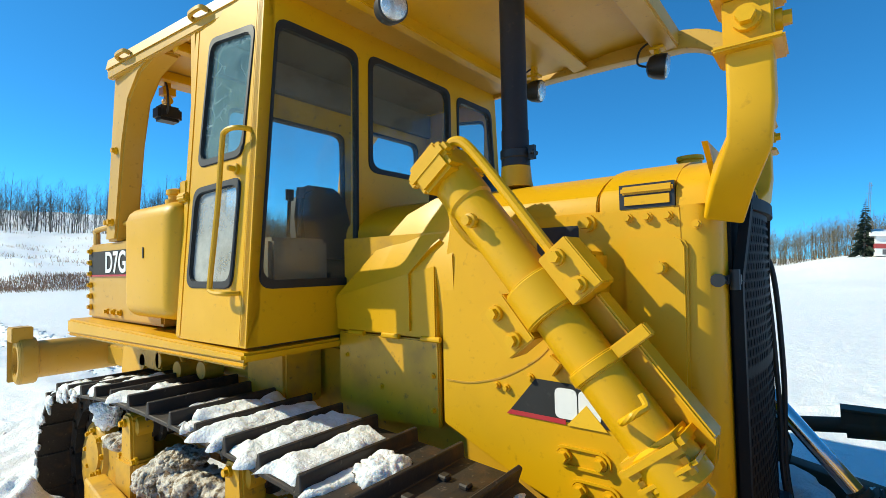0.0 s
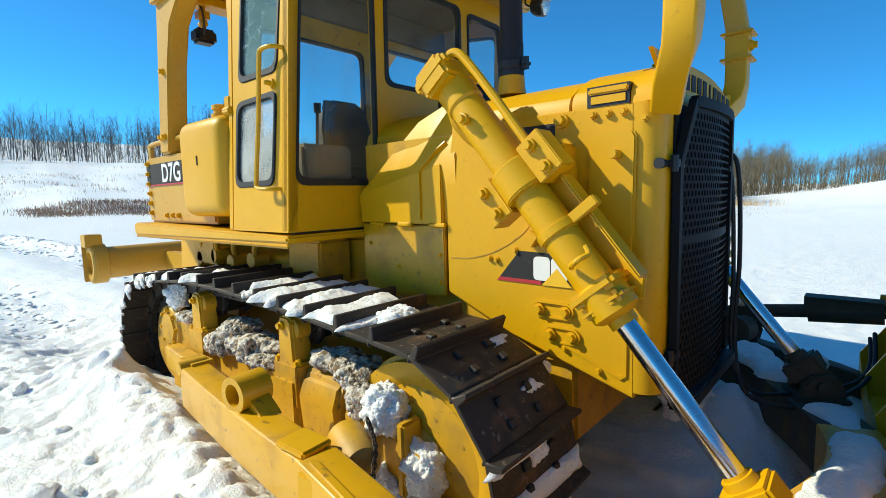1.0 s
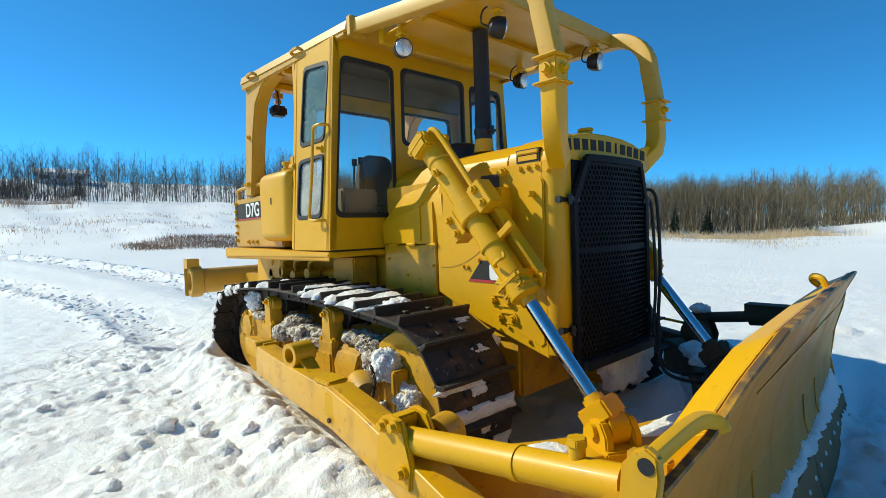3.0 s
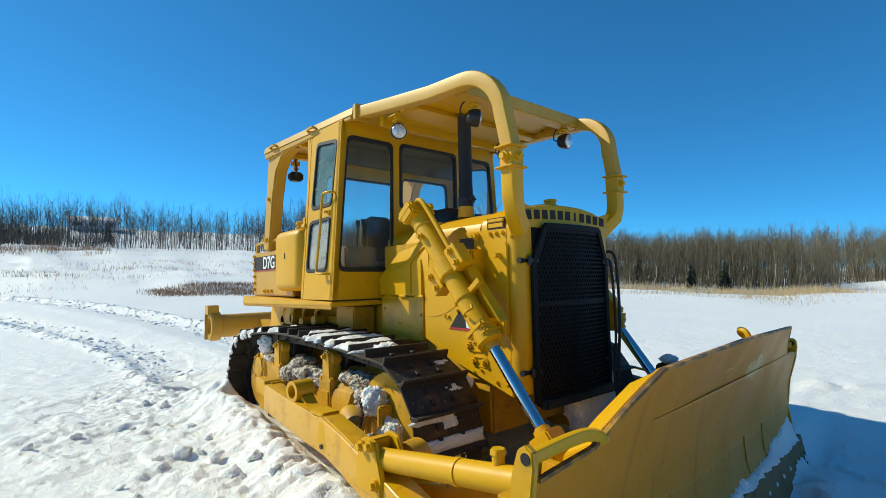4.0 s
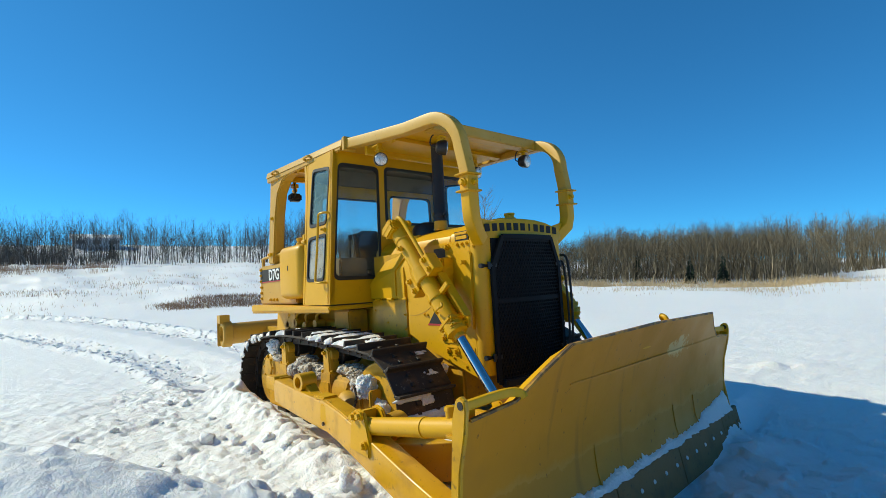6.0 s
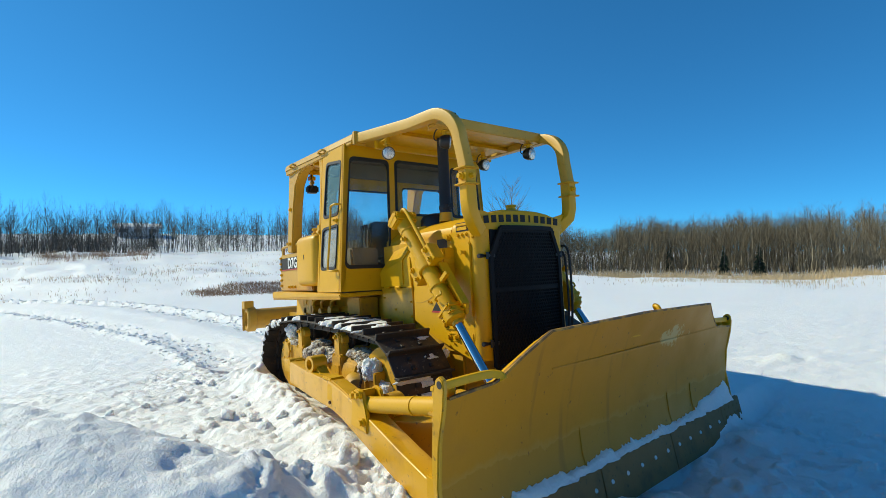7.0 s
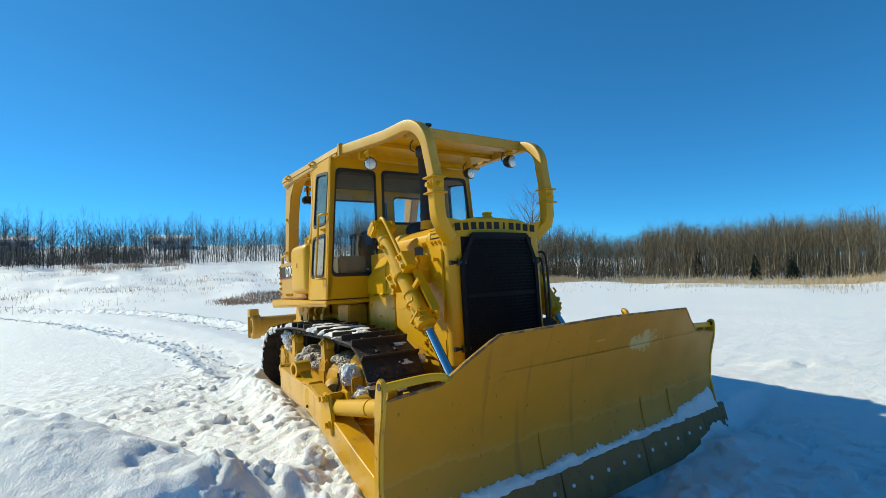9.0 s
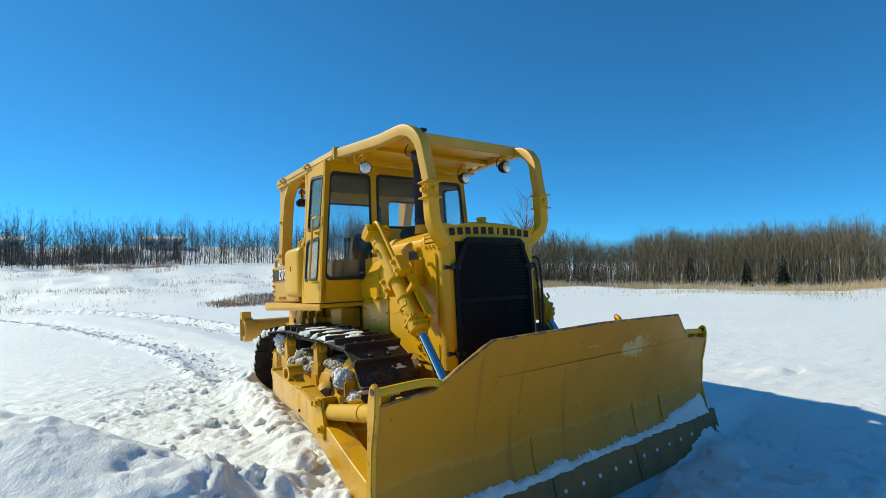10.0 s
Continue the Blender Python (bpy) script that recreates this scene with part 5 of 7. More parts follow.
        brace = part("blade_brace", bm, YELLOW, dozer, "yellow tubular blade brace", bevel=0.0)
        bm = B()
        rod(bm, (0.74, s * 1.60, 0.76), (0.74, s * 1.60, 0.83), 0.026, 0.026, 14)
        rod(bm, (0.74, s * 1.60, 0.82), (0.74, s * 1.60, 0.845), 0.036, 0.032, 6)
        part("brace_plug", bm, YELLOW, brace, bevel=0.003)
    else:
        rod(bm, (-0.07, s * 1.60, 0.66), (0.40, s * 1.60, 0.72), 0.045, 0.045, 20)
        rod(bm, (0.28, s * 1.60, 0.71), (0.66, s * 1.60, 0.745), 0.078, 0.078, 24)
        rod(bm, (0.64, s * 1.60, 0.743), (0.76, s * 1.60, 0.755), 0.042, 0.042, 20)
        block(bm, 0.26, 0.66, s * 1.60 - 0.075, s * 1.60 + 0.06, 0.795, 0.815)
        block(bm, 0.26, 0.66, s * 1.60 - 0.075, s * 1.60 - 0.060, 0.70, 0.80)
        brace = part("tilt_cylinder", bm, DARK_BROWN_PAINT, dozer, "black hydraulic blade tilt cylinder", bevel=0.0)
# curved front of the frame
bm = B()
half = [(-0.16, -1.46, 0.36), (0.04, -1.32, 0.345), (0.19, -1.10, 0.335), (0.36, -0.80, 0.335), (0.52, -0.38, 0.335), (0.58, -0.15, 0.335)]
nose = smooth_path(half + [(0.59, 0, 0.335)] + [(x, -y, z) for x, y, z in half[::-1]], 5)
nose = [V(p.x - 0.10 * min(max((p.y - 0.3) / 0.5, 0.0), 1.0), p.y, p.z) for p in nose]
sweep(bm, [p for p in nose if p.y < 0.36], rect(0.115, 0.125, 0.010))
cframe = part("frame_nose", bm, YELLOW_GRIMY, dozer, "curved yellow push frame nose with snow on it")
bm = B()
sweep(bm, [p for p in nose if p.y > 0.29], rect(0.113, 0.123, 0.010))
part("frame_side", bm, DARK_BROWN_PAINT, cframe, "dark brown side of the push frame")
bm = B()
block(bm, 0.70, 0.85, -0.22, 0.22, 0.28, 0.50)
rod(bm, (0.78, 0, 0.26), (0.78, 0, 0.52), 0.07, 0.07, 20)
part("centre_pivot", bm, YELLOW_DIRTY, cframe, bevel=0.01)
for s in SIDES:
    bm = B()
    m = pose(0.395, -0.79 if s < 0 else 0.66, 0.458, 0, 0, s * 25)
    for y in (-0.075, 0.075):
        prism(bm, [(-0.10, 0.0), (0.10, 0.0), (0.09, 0.08), (0.05, 0.135), (-0.05, 0.135), (-0.09, 0.08)], "y", y - 0.022, y + 0.022, m)
    block(bm, -0.12, 0.12, -0.11, 0.11, -0.005, 0.02, m)
    bear = part("rod_bearing", bm, YELLOW if s < 0 else DARK_BROWN_PAINT, cframe, "yellow bearing block of the lift rod", bevel=0.008)
    bm = B()
    rod(bm, m @ V(0, -0.05, 0.08), m @ V(0, 0.05, 0.08), 0.078, 0.078, 24)
    rod(bm, m @ V(0, -0.12, 0.08), m @ V(0, 0.12, 0.08), 0.035, 0.035, 16)
    part("rod_eye", bm, YELLOW if s < 0 else DARK_BROWN_PAINT, bear)
    bm = B()
    m2, _ = aim(V(0.395, -0.79 if s < 0 else 0.66, 0.538), V(-0.80, -0.82 if s < 0 else 0.71, 2.02))
    block(bm, -0.075, 0.075, -0.085, 0.085, 0.03, 0.13, m2)
    rod(bm, m2 @ V(0, 0, 0.10), m2 @ V(0, 0, 0.17), 0.058, 0.05, 20)
    part("rod_cap", bm, YELLOW if s < 0 else DARK_BROWN_PAINT, bear, bevel=0.012)

# ---- blade ----

def blade_x(z, y):
    zs = (-0.15, 0.10, 0.25, 0.40, 0.60, 0.85, 1.00, 1.15)
    xs = (1.01, 0.945, 0.905, 0.90, 0.92, 0.99, 1.05, 1.13)
    return float(np.interp(z, zs, xs)) + YAW * y


def blade_top(y):
    return float(np.interp(abs(y), (0, 1.11, 1.48, 1.80, 1.86), (1.145, 1.125, 0.88, 0.855, 0.845)))


bm = B()
ys = sorted(set([round(v, 3) for v in np.linspace(-1.86, 1.86, 63)] + [-1.11, 1.11, -1.48, 1.48, -1.80, 1.80]))
NZ = 18
fr_v, bk_v = [], []
for y in ys:
    zt = blade_top(y)
    zz = [lerp(0.09, zt, k / NZ) for k in range(NZ + 1)]
    fr_v.append([bm.verts.new((blade_x(z, y) + 0.004 * math.sin(3.1 * y + 5 * z), y, z)) for z in zz])
    bk_v.append([bm.verts.new((blade_x(z, y) - 0.028, y, z)) for z in zz])
for i in range(len(ys) - 1):
    for k in range(NZ):
        bm.faces.new((fr_v[i][k], fr_v[i + 1][k], fr_v[i + 1][k + 1], fr_v[i][k + 1]))
        bm.faces.new((bk_v[i][k], bk_v[i][k + 1], bk_v[i + 1][k + 1], bk_v[i + 1][k]))
    bm.faces.new((fr_v[i][NZ], fr_v[i + 1][NZ], bk_v[i + 1][NZ], bk_v[i][NZ]))
    bm.faces.new((fr_v[i][0], bk_v[i][0], bk_v[i + 1][0], fr_v[i + 1][0]))
for e in (0, -1):
    for k in range(NZ):
        f = (fr_v[e][k], fr_v[e][k + 1], bk_v[e][k + 1], bk_v[e][k])
        bm.faces.new(f if e else f[::-1])
blade = part("blade", bm, BLADE_PAINT, dozer, "wide curved yellow dozer blade, worn and scratched", sharp=30)
BLADE_AT = Matrix.Translation((-0.04, 0.07, 0))
blade.matrix_basis = BLADE_AT
# seams, edge plates and bolts on the front
bm = B()
sweep(bm, [(blade_x(0.885, y) + 0.003, y, 0.885 - 0.012 * math.cos(y)) for y in np.linspace(-1.0, 1.62, 40)], rect(0.004, 0.004), up=(1, 0, 0))
part("weld_seam", bm, BLADE_PAINT, blade)
for y in (-0.62, 0.62, 1.05):
    bm = B()
    sweep(bm, [(blade_x(z, y) + 0.003, y + 0.01 * math.sin(9 * z), z) for z in np.linspace(0.12, 0.42, 8)], rect(0.006, 0.003), up=(1, 0, 0))
    part("weld_seam", bm, BLADE_PAINT, blade)
edges = [-1.95, -1.50, -0.5, 0.5, 1.50, 1.95]
for a, b in zip(edges, edges[1:]):
    bm = B()
    end = abs(a + b) > 3
    lo, hi = (-0.15, 0.135) if not end else (-0.165, 0.15)
    vs = []
    for y in np.linspace(a + 0.004, b - 0.004, 8):
        vs.append([bm.verts.new((blade_x(z, y) + dx, y, z)) for z, dx in ((lo, 0.012), (hi, 0.03), (hi, -0.002), (lo, -0.02))])
    for u, w in zip(vs, vs[1:]):
        for k in range(4):
            j = (k + 1) % 4
            bm.faces.new((u[k], u[j], w[j], w[k]))
    bm.faces.new(vs[0][::-1])
    bm.faces.new(vs[-1])
    ce = part("end_bit" if end else "cutting_edge", bm, EDGE_STEEL, blade, "worn steel cutting edge, bolted on", bevel=0.003)
    bm2 = B()
    rod(bm2, (0, 0, 0), (0, 0, 0.008), 0.017, 0.013, 12)
    pm = mesh_of("plow_bolt", bm2, SNOW_CLEAN if not end else EDGE_STEEL)
    spots = [(y, 0.02) for y in np.arange(a + 0.10, b - 0.05, 0.2)] if not end else [(lerp(a, b, u), z) for u in (0.2, 0.42, 0.64, 0.86) for z in (-0.06, 0.02, 0.09)]
    for y, z in spots:
        share("plow_bolt", pm, ce, Matrix.Translation((blade_x(z, y) + 0.021, y, z)) @ V(1, 0, 0.25).to_track_quat("Z", "Y").to_matrix().to_4x4())
# back of the blade
bm = B()
for z, h, e in ((0.30, 0.10, 1.80), (0.72, 0.07, 1.15)):
    sweep(bm, [(blade_x(z, y) - 0.10, y, z) for y in np.linspace(-e, e, 24)], rect(h * 0.9, h))
part("back_beam", bm, YELLOW, blade, bevel=0.01)
for y in (-1.42, -0.95, -0.35, 0.35, 0.95, 1.42):
    bm = B()
    zt = blade_top(y) - 0.04
    inner = [(blade_x(z, y) - 0.025, z) for z in np.linspace(0.12, zt, 10)]
    prism(bm, inner + [(blade_x(zt, y) - 0.12, zt - 0.08), (blade_x(0.5, y) - 0.22, 0.5), (blade_x(0.12, y) - 0.20, 0.16)], "y", y - 0.014, y + 0.014)
    part("rib", bm, YELLOW, blade)
# box-shaped stiffener that closes the top from behind
bm = B()
box = []
for y in sorted(set([round(v, 3) for v in np.linspace(-1.47, 1.47, 33)] + [-1.11, 1.11])):
    zt, xt = blade_top(y), blade_x(blade_top(y), y)
    low = min(zt - 0.14, 0.78)
    box.append([bm.verts.new(p) for p in ((xt - 0.014, y, zt + 0.004), (xt - 0.16, y, zt - 0.075), (xt - 0.175, y, zt - 0.13), (blade_x(low, y) - 0.15, y, low), (blade_x(low, y) - 0.02, y, low))])
for u, w in zip(box, box[1:]):
    for k in range(5):
        j = (k + 1) % 5
        bm.faces.new((u[k], u[j], w[j], w[k]))
bm.faces.new(box[0][::-1])
bm.faces.new(box[-1])
part("top_box", bm, YELLOW, blade, "smooth yellow box section behind the top of the blade", bevel=0.004, sharp=25)
bm = B()
sweep(bm, [(blade_x(blade_top(y), y) - 0.008, y, blade_top(y) + 0.001) for y in np.linspace(-1.82, 1.82, 57)], rect(0.011, 0.007))
part("top_lip", bm, CHIPPED, blade)
bm = B()
sweep(bm, [(blade_x(blade_top(y), y) - 0.036, y, blade_top(y) - 0.005) for y in np.linspace(-1.46, 1.46, 57)], rect(0.004, 0.004))
part("weld_seam", bm, YELLOW_GRIMY, blade)
for s in SIDES:
    # ear plate at the end, and the shelf behind the corner
    bm = B()
    x0 = YAW * s * 1.86
    prism(bm, [(x0 + 0.88, 0.12), (x0 + 0.945, 0.12), (x0 + 0.908, 0.40), (x0 + 0.935, 0.62), (x0 + 0.985, 0.80), (x0 + 1.000, 0.90), (x0 + 0.995, 0.955), (x0 + 0.965, 0.972), (x0 + 0.93, 0.95), (x0 + 0.90, 0.86), (x0 + 0.86, 0.5)], "y", s * 1.835, s * 1.865)
    ear = part("end_plate", bm, YELLOW_GRIMY, blade, bevel=0.006)
    bm = B()
    rod(bm, (x0 + 0.968, s * 1.832, 0.928), (x0 + 0.968, s * 1.868, 0.928), 0.020, 0.020, 16)
    part("eye_hole", bm, BLACK, ear)
    bm = B()
    block(bm, x0 + 0.80, x0 + 0.92, min(s * 1.48, s * 1.83), max(s * 1.48, s * 1.83), 0.74, 0.76)
    block(bm, x0 + 0.80, x0 + 0.92, s * 1.62 - 0.02, s * 1.62 + 0.02, 0.70, 0.84)
    prism(bm, [(x0 + 0.86, 0.76), (x0 + 0.92, 0.76), (x0 + 0.94, 0.905), (x0 + 0.90, 0.915), (x0 + 0.87, 0.88)], "y", s * 1.74, s * 1.80)
    part("brace_shelf", bm, YELLOW_GRIMY, blade, bevel=0.004)
    bm = B()
    sweep(bm, smooth_path([(x0 + 0.99, s * 1.445, 0.89), (x0 + 0.975, s * 1.455, 0.915), (x0 + 0.95, s * 1.50, 0.925), (x0 + 0.945, s * 1.62, 0.925), (x0 + 0.95, s * 1.835, 0.915)], 5), rect(0.017, 0.022, 0.005))
    part("hand_rail", bm, YELLOW, blade)
bm = B()
sweep(bm, smooth_path([(1.03, 0.33, 1.11), (1.01, 0.33, 1.155), (0.975, 0.345, 1.165), (0.96, 0.38, 1.14), (0.985, 0.40, 1.11)], 4), circle(0.018, 8), up=(0, 1, 0.1))
part("chain_hook", bm, YELLOW, blade)

# hydraulic hoses at the front
for k, (a, pts) in enumerate(((0.0115, [(-0.05, 0.50, 1.72), (0.03, 0.51, 1.66), (0.06, 0.49, 1.2), (0.06, 0.44, 0.75), (0.14, 0.36, 0.50), (0.36, 0.50, 0.44), (0.54, 0.80, 0.47), (0.62, 1.10, 0.52), (0.62, 1.36, 0.66)]),
                                 (0.0105, [(-0.05, 0.48, 1.66), (0.01, 0.48, 1.60), (0.04, 0.46, 1.1), (0.05, 0.40, 0.75), (0.10, 0.38, 0.58), (0.20, 0.46, 0.48), (0.50, 0.88, 0.46), (0.60, 1.16, 0.50), (0.60, 1.40, 0.62)]))):
    bm = B()
    sweep(bm, smooth_path(pts, 7), circle(a, 10), up=(0.3, 1, 0))
    part("hydraulic_hose", bm, RUBBER, dozer, "black rubber hydraulic hose")

# ---- snow ground ----
rng = np.random.RandomState(7)
TAB = rng.rand(256, 256)


def vnoise(x, y, f):
    """Smooth value noise on arrays, period 256 cells."""
    x, y = np.asarray(x) * f + 91.3, np.asarray(y) * f + 37.7
    i, j = np.floor(x).astype(int), np.floor(y).astype(int)
    u, v = x - i, y - j
    u, v = u * u * (3 - 2 * u), v * v * (3 - 2 * v)
    g = lambda a, b: TAB[a % 256, b % 256]
    return (g(i, j) * (1 - u) + g(i + 1, j) * u) * (1 - v) + (g(i, j + 1) * (1 - u) + g(i + 1, j + 1) * u) * v - 0.5


def bell(d, w):
    return np.exp(-(d / w) ** 2)


def step(x, a, b):
    t = np.clip((x - a) / (b - a), 0, 1)
    return t * t * (3 - 2 * t)


def rut_y(x):
    """Middle line of the wheel-and-track trail that runs back from the machine."""
    return -0.35 - 0.0127 * np.minimum(x + 5.0, 0) ** 2


def drift(x):
    """How far the two lines of the trail part towards the far end."""
    return np.clip(0.105 * (-x - 8.5), 0, 1.25)


def height(x, y):
    x, y = np.asarray(x, float), np.asarray(y, float)
    r = np.hypot(x, y)
    h = 0.15 + 0.45 * np.tanh(x * 0.07 / 0.45)
    az = np.degrees(np.arctan2(y, x)) % 360
    far = step(r, 14, 60)
    h = h - 0.55 * far + 0.10 * vnoise(x, y, 0.12) + 0.05 * vnoise(x, y, 0.5) + 0.010 * vnoise(x, y, 2.3)
    # the field ends at a low bank; beyond it the land rises to the grey trees
    lim = np.interp(az, (150, 172, 190, 215), (24, 21, 33, 40))
    left = step(az, 146, 160) * (1 - step(az, 215, 240))
    h = h + left * (step(r, lim, lim + 3.5) * (0.30 + 0.5 * vnoise(x, y, 0.35)) + 2.1 * step(r, lim, 80) + 4.4 * step(r, 86, 135) + 0.16 * step(r, lim + 2, lim + 8) * (1 - step(r, 64, 76)) * (vnoise(x, y, 0.8) + 0.6 * vnoise(x + 0.7 * y, 3.0 * y, 0.5)))
    # brown forest side: dips away; a snow hill closes the view past the blade
    right = step(az, 100, 108) * (1 - step(az, 146, 160))
    h = h - right * 0.65 * step(r, 24, 66)
    hill = 1 - step(az, 86, 101)
    h = h + hill * (2.6 * step(r, 38, 92) + 0.2 * step(r, 24, 34))
    h = h + 0.5 * vnoise(x, y, 0.05) * far + 0.35 * step(r, 20, 30) * vnoise(x, y, 0.3)
    near = bell(np.maximum(r - 7, 0), 3.0)
    # trail of the tracks
    dy = y - rut_y(x)
    lane = step(-x, 3.6, 5.0) * (1 - step(-x, 32, 48))
    for o in (-0.9 - drift(x), 0.9):
        h = h - lane * 0.11 * bell(dy - o, 0.42)
        h = h + lane * bell(dy - o, 0.42) * (0.08 * np.abs(vnoise(x, y, 2.6)) + 0.025 * vnoise(x, y, 6.7) + 0.03 * step(vnoise(x, y, 3.4), -0.05, 0.07))
    h = h + lane * 0.07 * (bell(dy - 1.45, 0.16) + bell(dy + 1.45 + drift(x), 0.16) + 0.5 * bell(dy, 0.25)) * (0.6 + 1.6 * np.abs(vnoise(x, y, 2.1)))
    h = h + 0.22 * bell(x - 0.05, 0.35) * bell(y - 0.80, 0.35)
    under = bell(np.maximum(np.abs(y) - 0.9, 0), 0.3) * bell(np.maximum(np.abs(x + 0.4) - 1.0, 0), 0.3)
    h = h + under * (0.05 * np.abs(vnoise(x, y, 3.3)) + 0.05 * step(vnoise(x, y, 2.1) + 0.5 * vnoise(x, y, 5.0), 0.0, 0.08) + 0.025 * vnoise(x, y, 9.0) + 0.012 * vnoise(x, y, 19.0))
    # churned snow beside the track and the push arm: broken crust, clods and footprints
    wx, wy = x + 0.16 * vnoise(x, y, 3.7) + 0.05 * vnoise(x, y, 13.0), y + 0.16 * vnoise(y, x, 3.7) + 0.05 * vnoise(y, x, 13.0)
    ragged = lambda f: vnoise(wx, wy, f) + 0.50 * vnoise(wy, wx, 2.1 * f) + 0.28 * vnoise(x, y, min(4.3 * f, 23.0))
    crust = lambda f, lo, hi: step(ragged(f), lo, hi)
    d = np.maximum(np.maximum(-5.2 - x, x - 0.7), 0)
    churn = bell(np.maximum(np.abs(y + 1.95) - 0.30, 0), 0.35) * bell(d, 0.6)
    wide = bell(np.maximum(np.hypot(x + 2.2, y + 2.6) - 2.2, 0), 1.4) * step(-y, 1.2, 1.7)
    patch = step(vnoise(x, y, 0.75) + 0.30 * vnoise(x, y, 2.6), 0.06, 0.18) * wide
    # mound beside the place where the camera ends, and the torn edge below it
    rs_, rd = (x + 0.9) * 0.678 + (y + 3.6) * 0.735, (x + 0.9) * 0.735 - (y + 3.6) * 0.678
    rd = rd + 0.10 * vnoise(x, y, 1.4)
    crest = np.interp(rs_, (-4.0, -1.4, -0.3, 0.5, 1.1, 1.7, 2.1), (0.0, 0.40, 0.50, 0.42, 0.28, 0.17, 0.0))
    side = np.where(rd < 0, bell(rd, 0.34), bell(rd, 1.15))
    h = h + crest * side * (1.42 + 0.10 * vnoise(x, y, 1.8) + 0.07 * vnoise(x, y, 4.3) + 0.05 * vnoise(x, y, 11.0) + 0.05 * vnoise(x, y, 19.0))
    broken = np.maximum(churn, 0.8 * patch) * (1 - np.clip(crest * side * 3.5, 0, 1))
    billow = lambda f: np.abs(vnoise(x, y, f)) * 2
    h = h + broken * (0.026 * crust(1.7, 0.0, 0.04) + 0.022 * crust(3.1, 0.05, 0.09) + 0.018 * crust(5.7, 0.12, 0.17) + 0.010 * billow(11.0) + 0.014 * vnoise(x, y, 19.0) + 0.010 * vnoise(y, x, 27.0))
    h = h + wide * (0.045 * vnoise(x, y, 1.1) + 0.008 * ragged(2.6) + 0.006 * vnoise(x, y, 15.0) + 0.006 * vnoise(x, y, 24.0))
    pits = step(0.8 * ragged(1.25), 0.22, 0.30) * bell(y + 2.6, 0.9) * bell(np.maximum(np.abs(x + 1.8) - 2.8, 0), 0.7) * (1 - np.clip(crest * side * 3.5, 0, 1))
    h = h - 0.016 * pits * (0.3 + step(vnoise(x, y, 6.0), 0.0, 0.05)) + 0.03 * pits * vnoise(x, y, 13.0)
    # snow banked up against the arm
    brim = np.interp(x, (-3.4, -2.2, -0.85, -0.15, 0.5, 1.0), (0.05, 0.13, 0.22, 0.22, 0.15, 0.08))
    dy = y + 1.57 - 0.085 * (x + 1.0) * -1.0
    w = np.where(dy > 0, bell(dy, 0.16), bell(np.minimum(dy + 0.06, 0), 0.20)) * bell(np.maximum(np.abs(x + 1.3) - 1.7, 0), 0.35)
    h = h + np.maximum(brim - h, 0) * w * (0.95 + 0.5 * vnoise(x, y, 2.7) + 0.5 * vnoise(x, y, 6.3)) + w * (0.03 * billow(9.0) + 0.03 * crust(11.0, 0.0, 0.06))
    torn = bell(np.hypot((x - 0.2) * 0.8, y + 2.25), 0.50)
    h = h + torn * (0.09 * crust(2.6, -0.04, 0.06) + 0.04 * crust(5.3, -0.02, 0.06) + 0.05 * billow(6.1) - 0.12)
    # snow heaped against the blade, and the hollow under the machine
    scraped = step(x + 0.042 * y, 0.75, 1.0) * bell(np.maximum(np.abs(y) - 2.1, 0), 0.7) * (1 - step(x, 5, 9))
    h = h - 0.30 * scraped + scraped * (0.06 * vnoise(x, y, 1.9) + 0.035 * crust(2.7, 0.05, 0.12) + 0.03 * crust(5.6, 0.1, 0.16) + 0.025 * vnoise(x, y, 6.0) + 0.014 * vnoise(x, y, 13.0))
    h = h + 0.30 * bell(x + 3.7, 0.55) * bell(y + 1.45, 0.24) * (0.8 + 0.7 * vnoise(x, y, 5.0) + 0.5 * vnoise(x, y, 11.0))
    h = h + 0.06 * bell(x - 1.15 + 0.042 * y, 0.25) * bell(np.maximum(np.abs(y) - 1.9, 0), 0.3) * (0.5 + 1.5 * np.abs(vnoise(x, y, 2.6)))
    bump1 = bell(x - 0.25, 0.45) * bell(y - 4.15 - 0.8 * (x - 0.25), 0.22)
    h = h + 0.34 * bump1 * np.abs(vnoise(x, y, 3.6)) + 0.02 * near * vnoise(x, y, 7.0)
    h = h - 0.16 * bell(np.maximum(np.abs(y) - 0.55, 0), 0.3) * bell(np.maximum(np.abs(x + 1.6) - 2.2, 0), 0.5)
    return h


def axis_lines(lo, hi, fine, far, grow):
    a = list(np.arange(lo, hi, fine))
    s, v = fine, a[-1]
    while v < far:
        s *= grow
        v += s
        a.append(v)
    s, v = fine, a[0]
    while v > -far:
        s *= grow
        v -= s
        a.insert(0, v)
    return np.array(a)


gx, gy = axis_lines(-6.0, 2.2, 0.021, 420, 1.05), axis_lines(-4.4, 2.4, 0.021, 420, 1.05)
XX, YY = np.meshgrid(gx, gy, indexing="ij")
ZZ = height(XX, YY)
nx, ny = len(gx), len(gy)
idx = np.arange(nx * ny).reshape(nx, ny)
quads = np.stack([idx[:-1, :-1], idx[1:, :-1], idx[1:, 1:], idx[:-1, 1:]], -1).reshape(-1, 4)


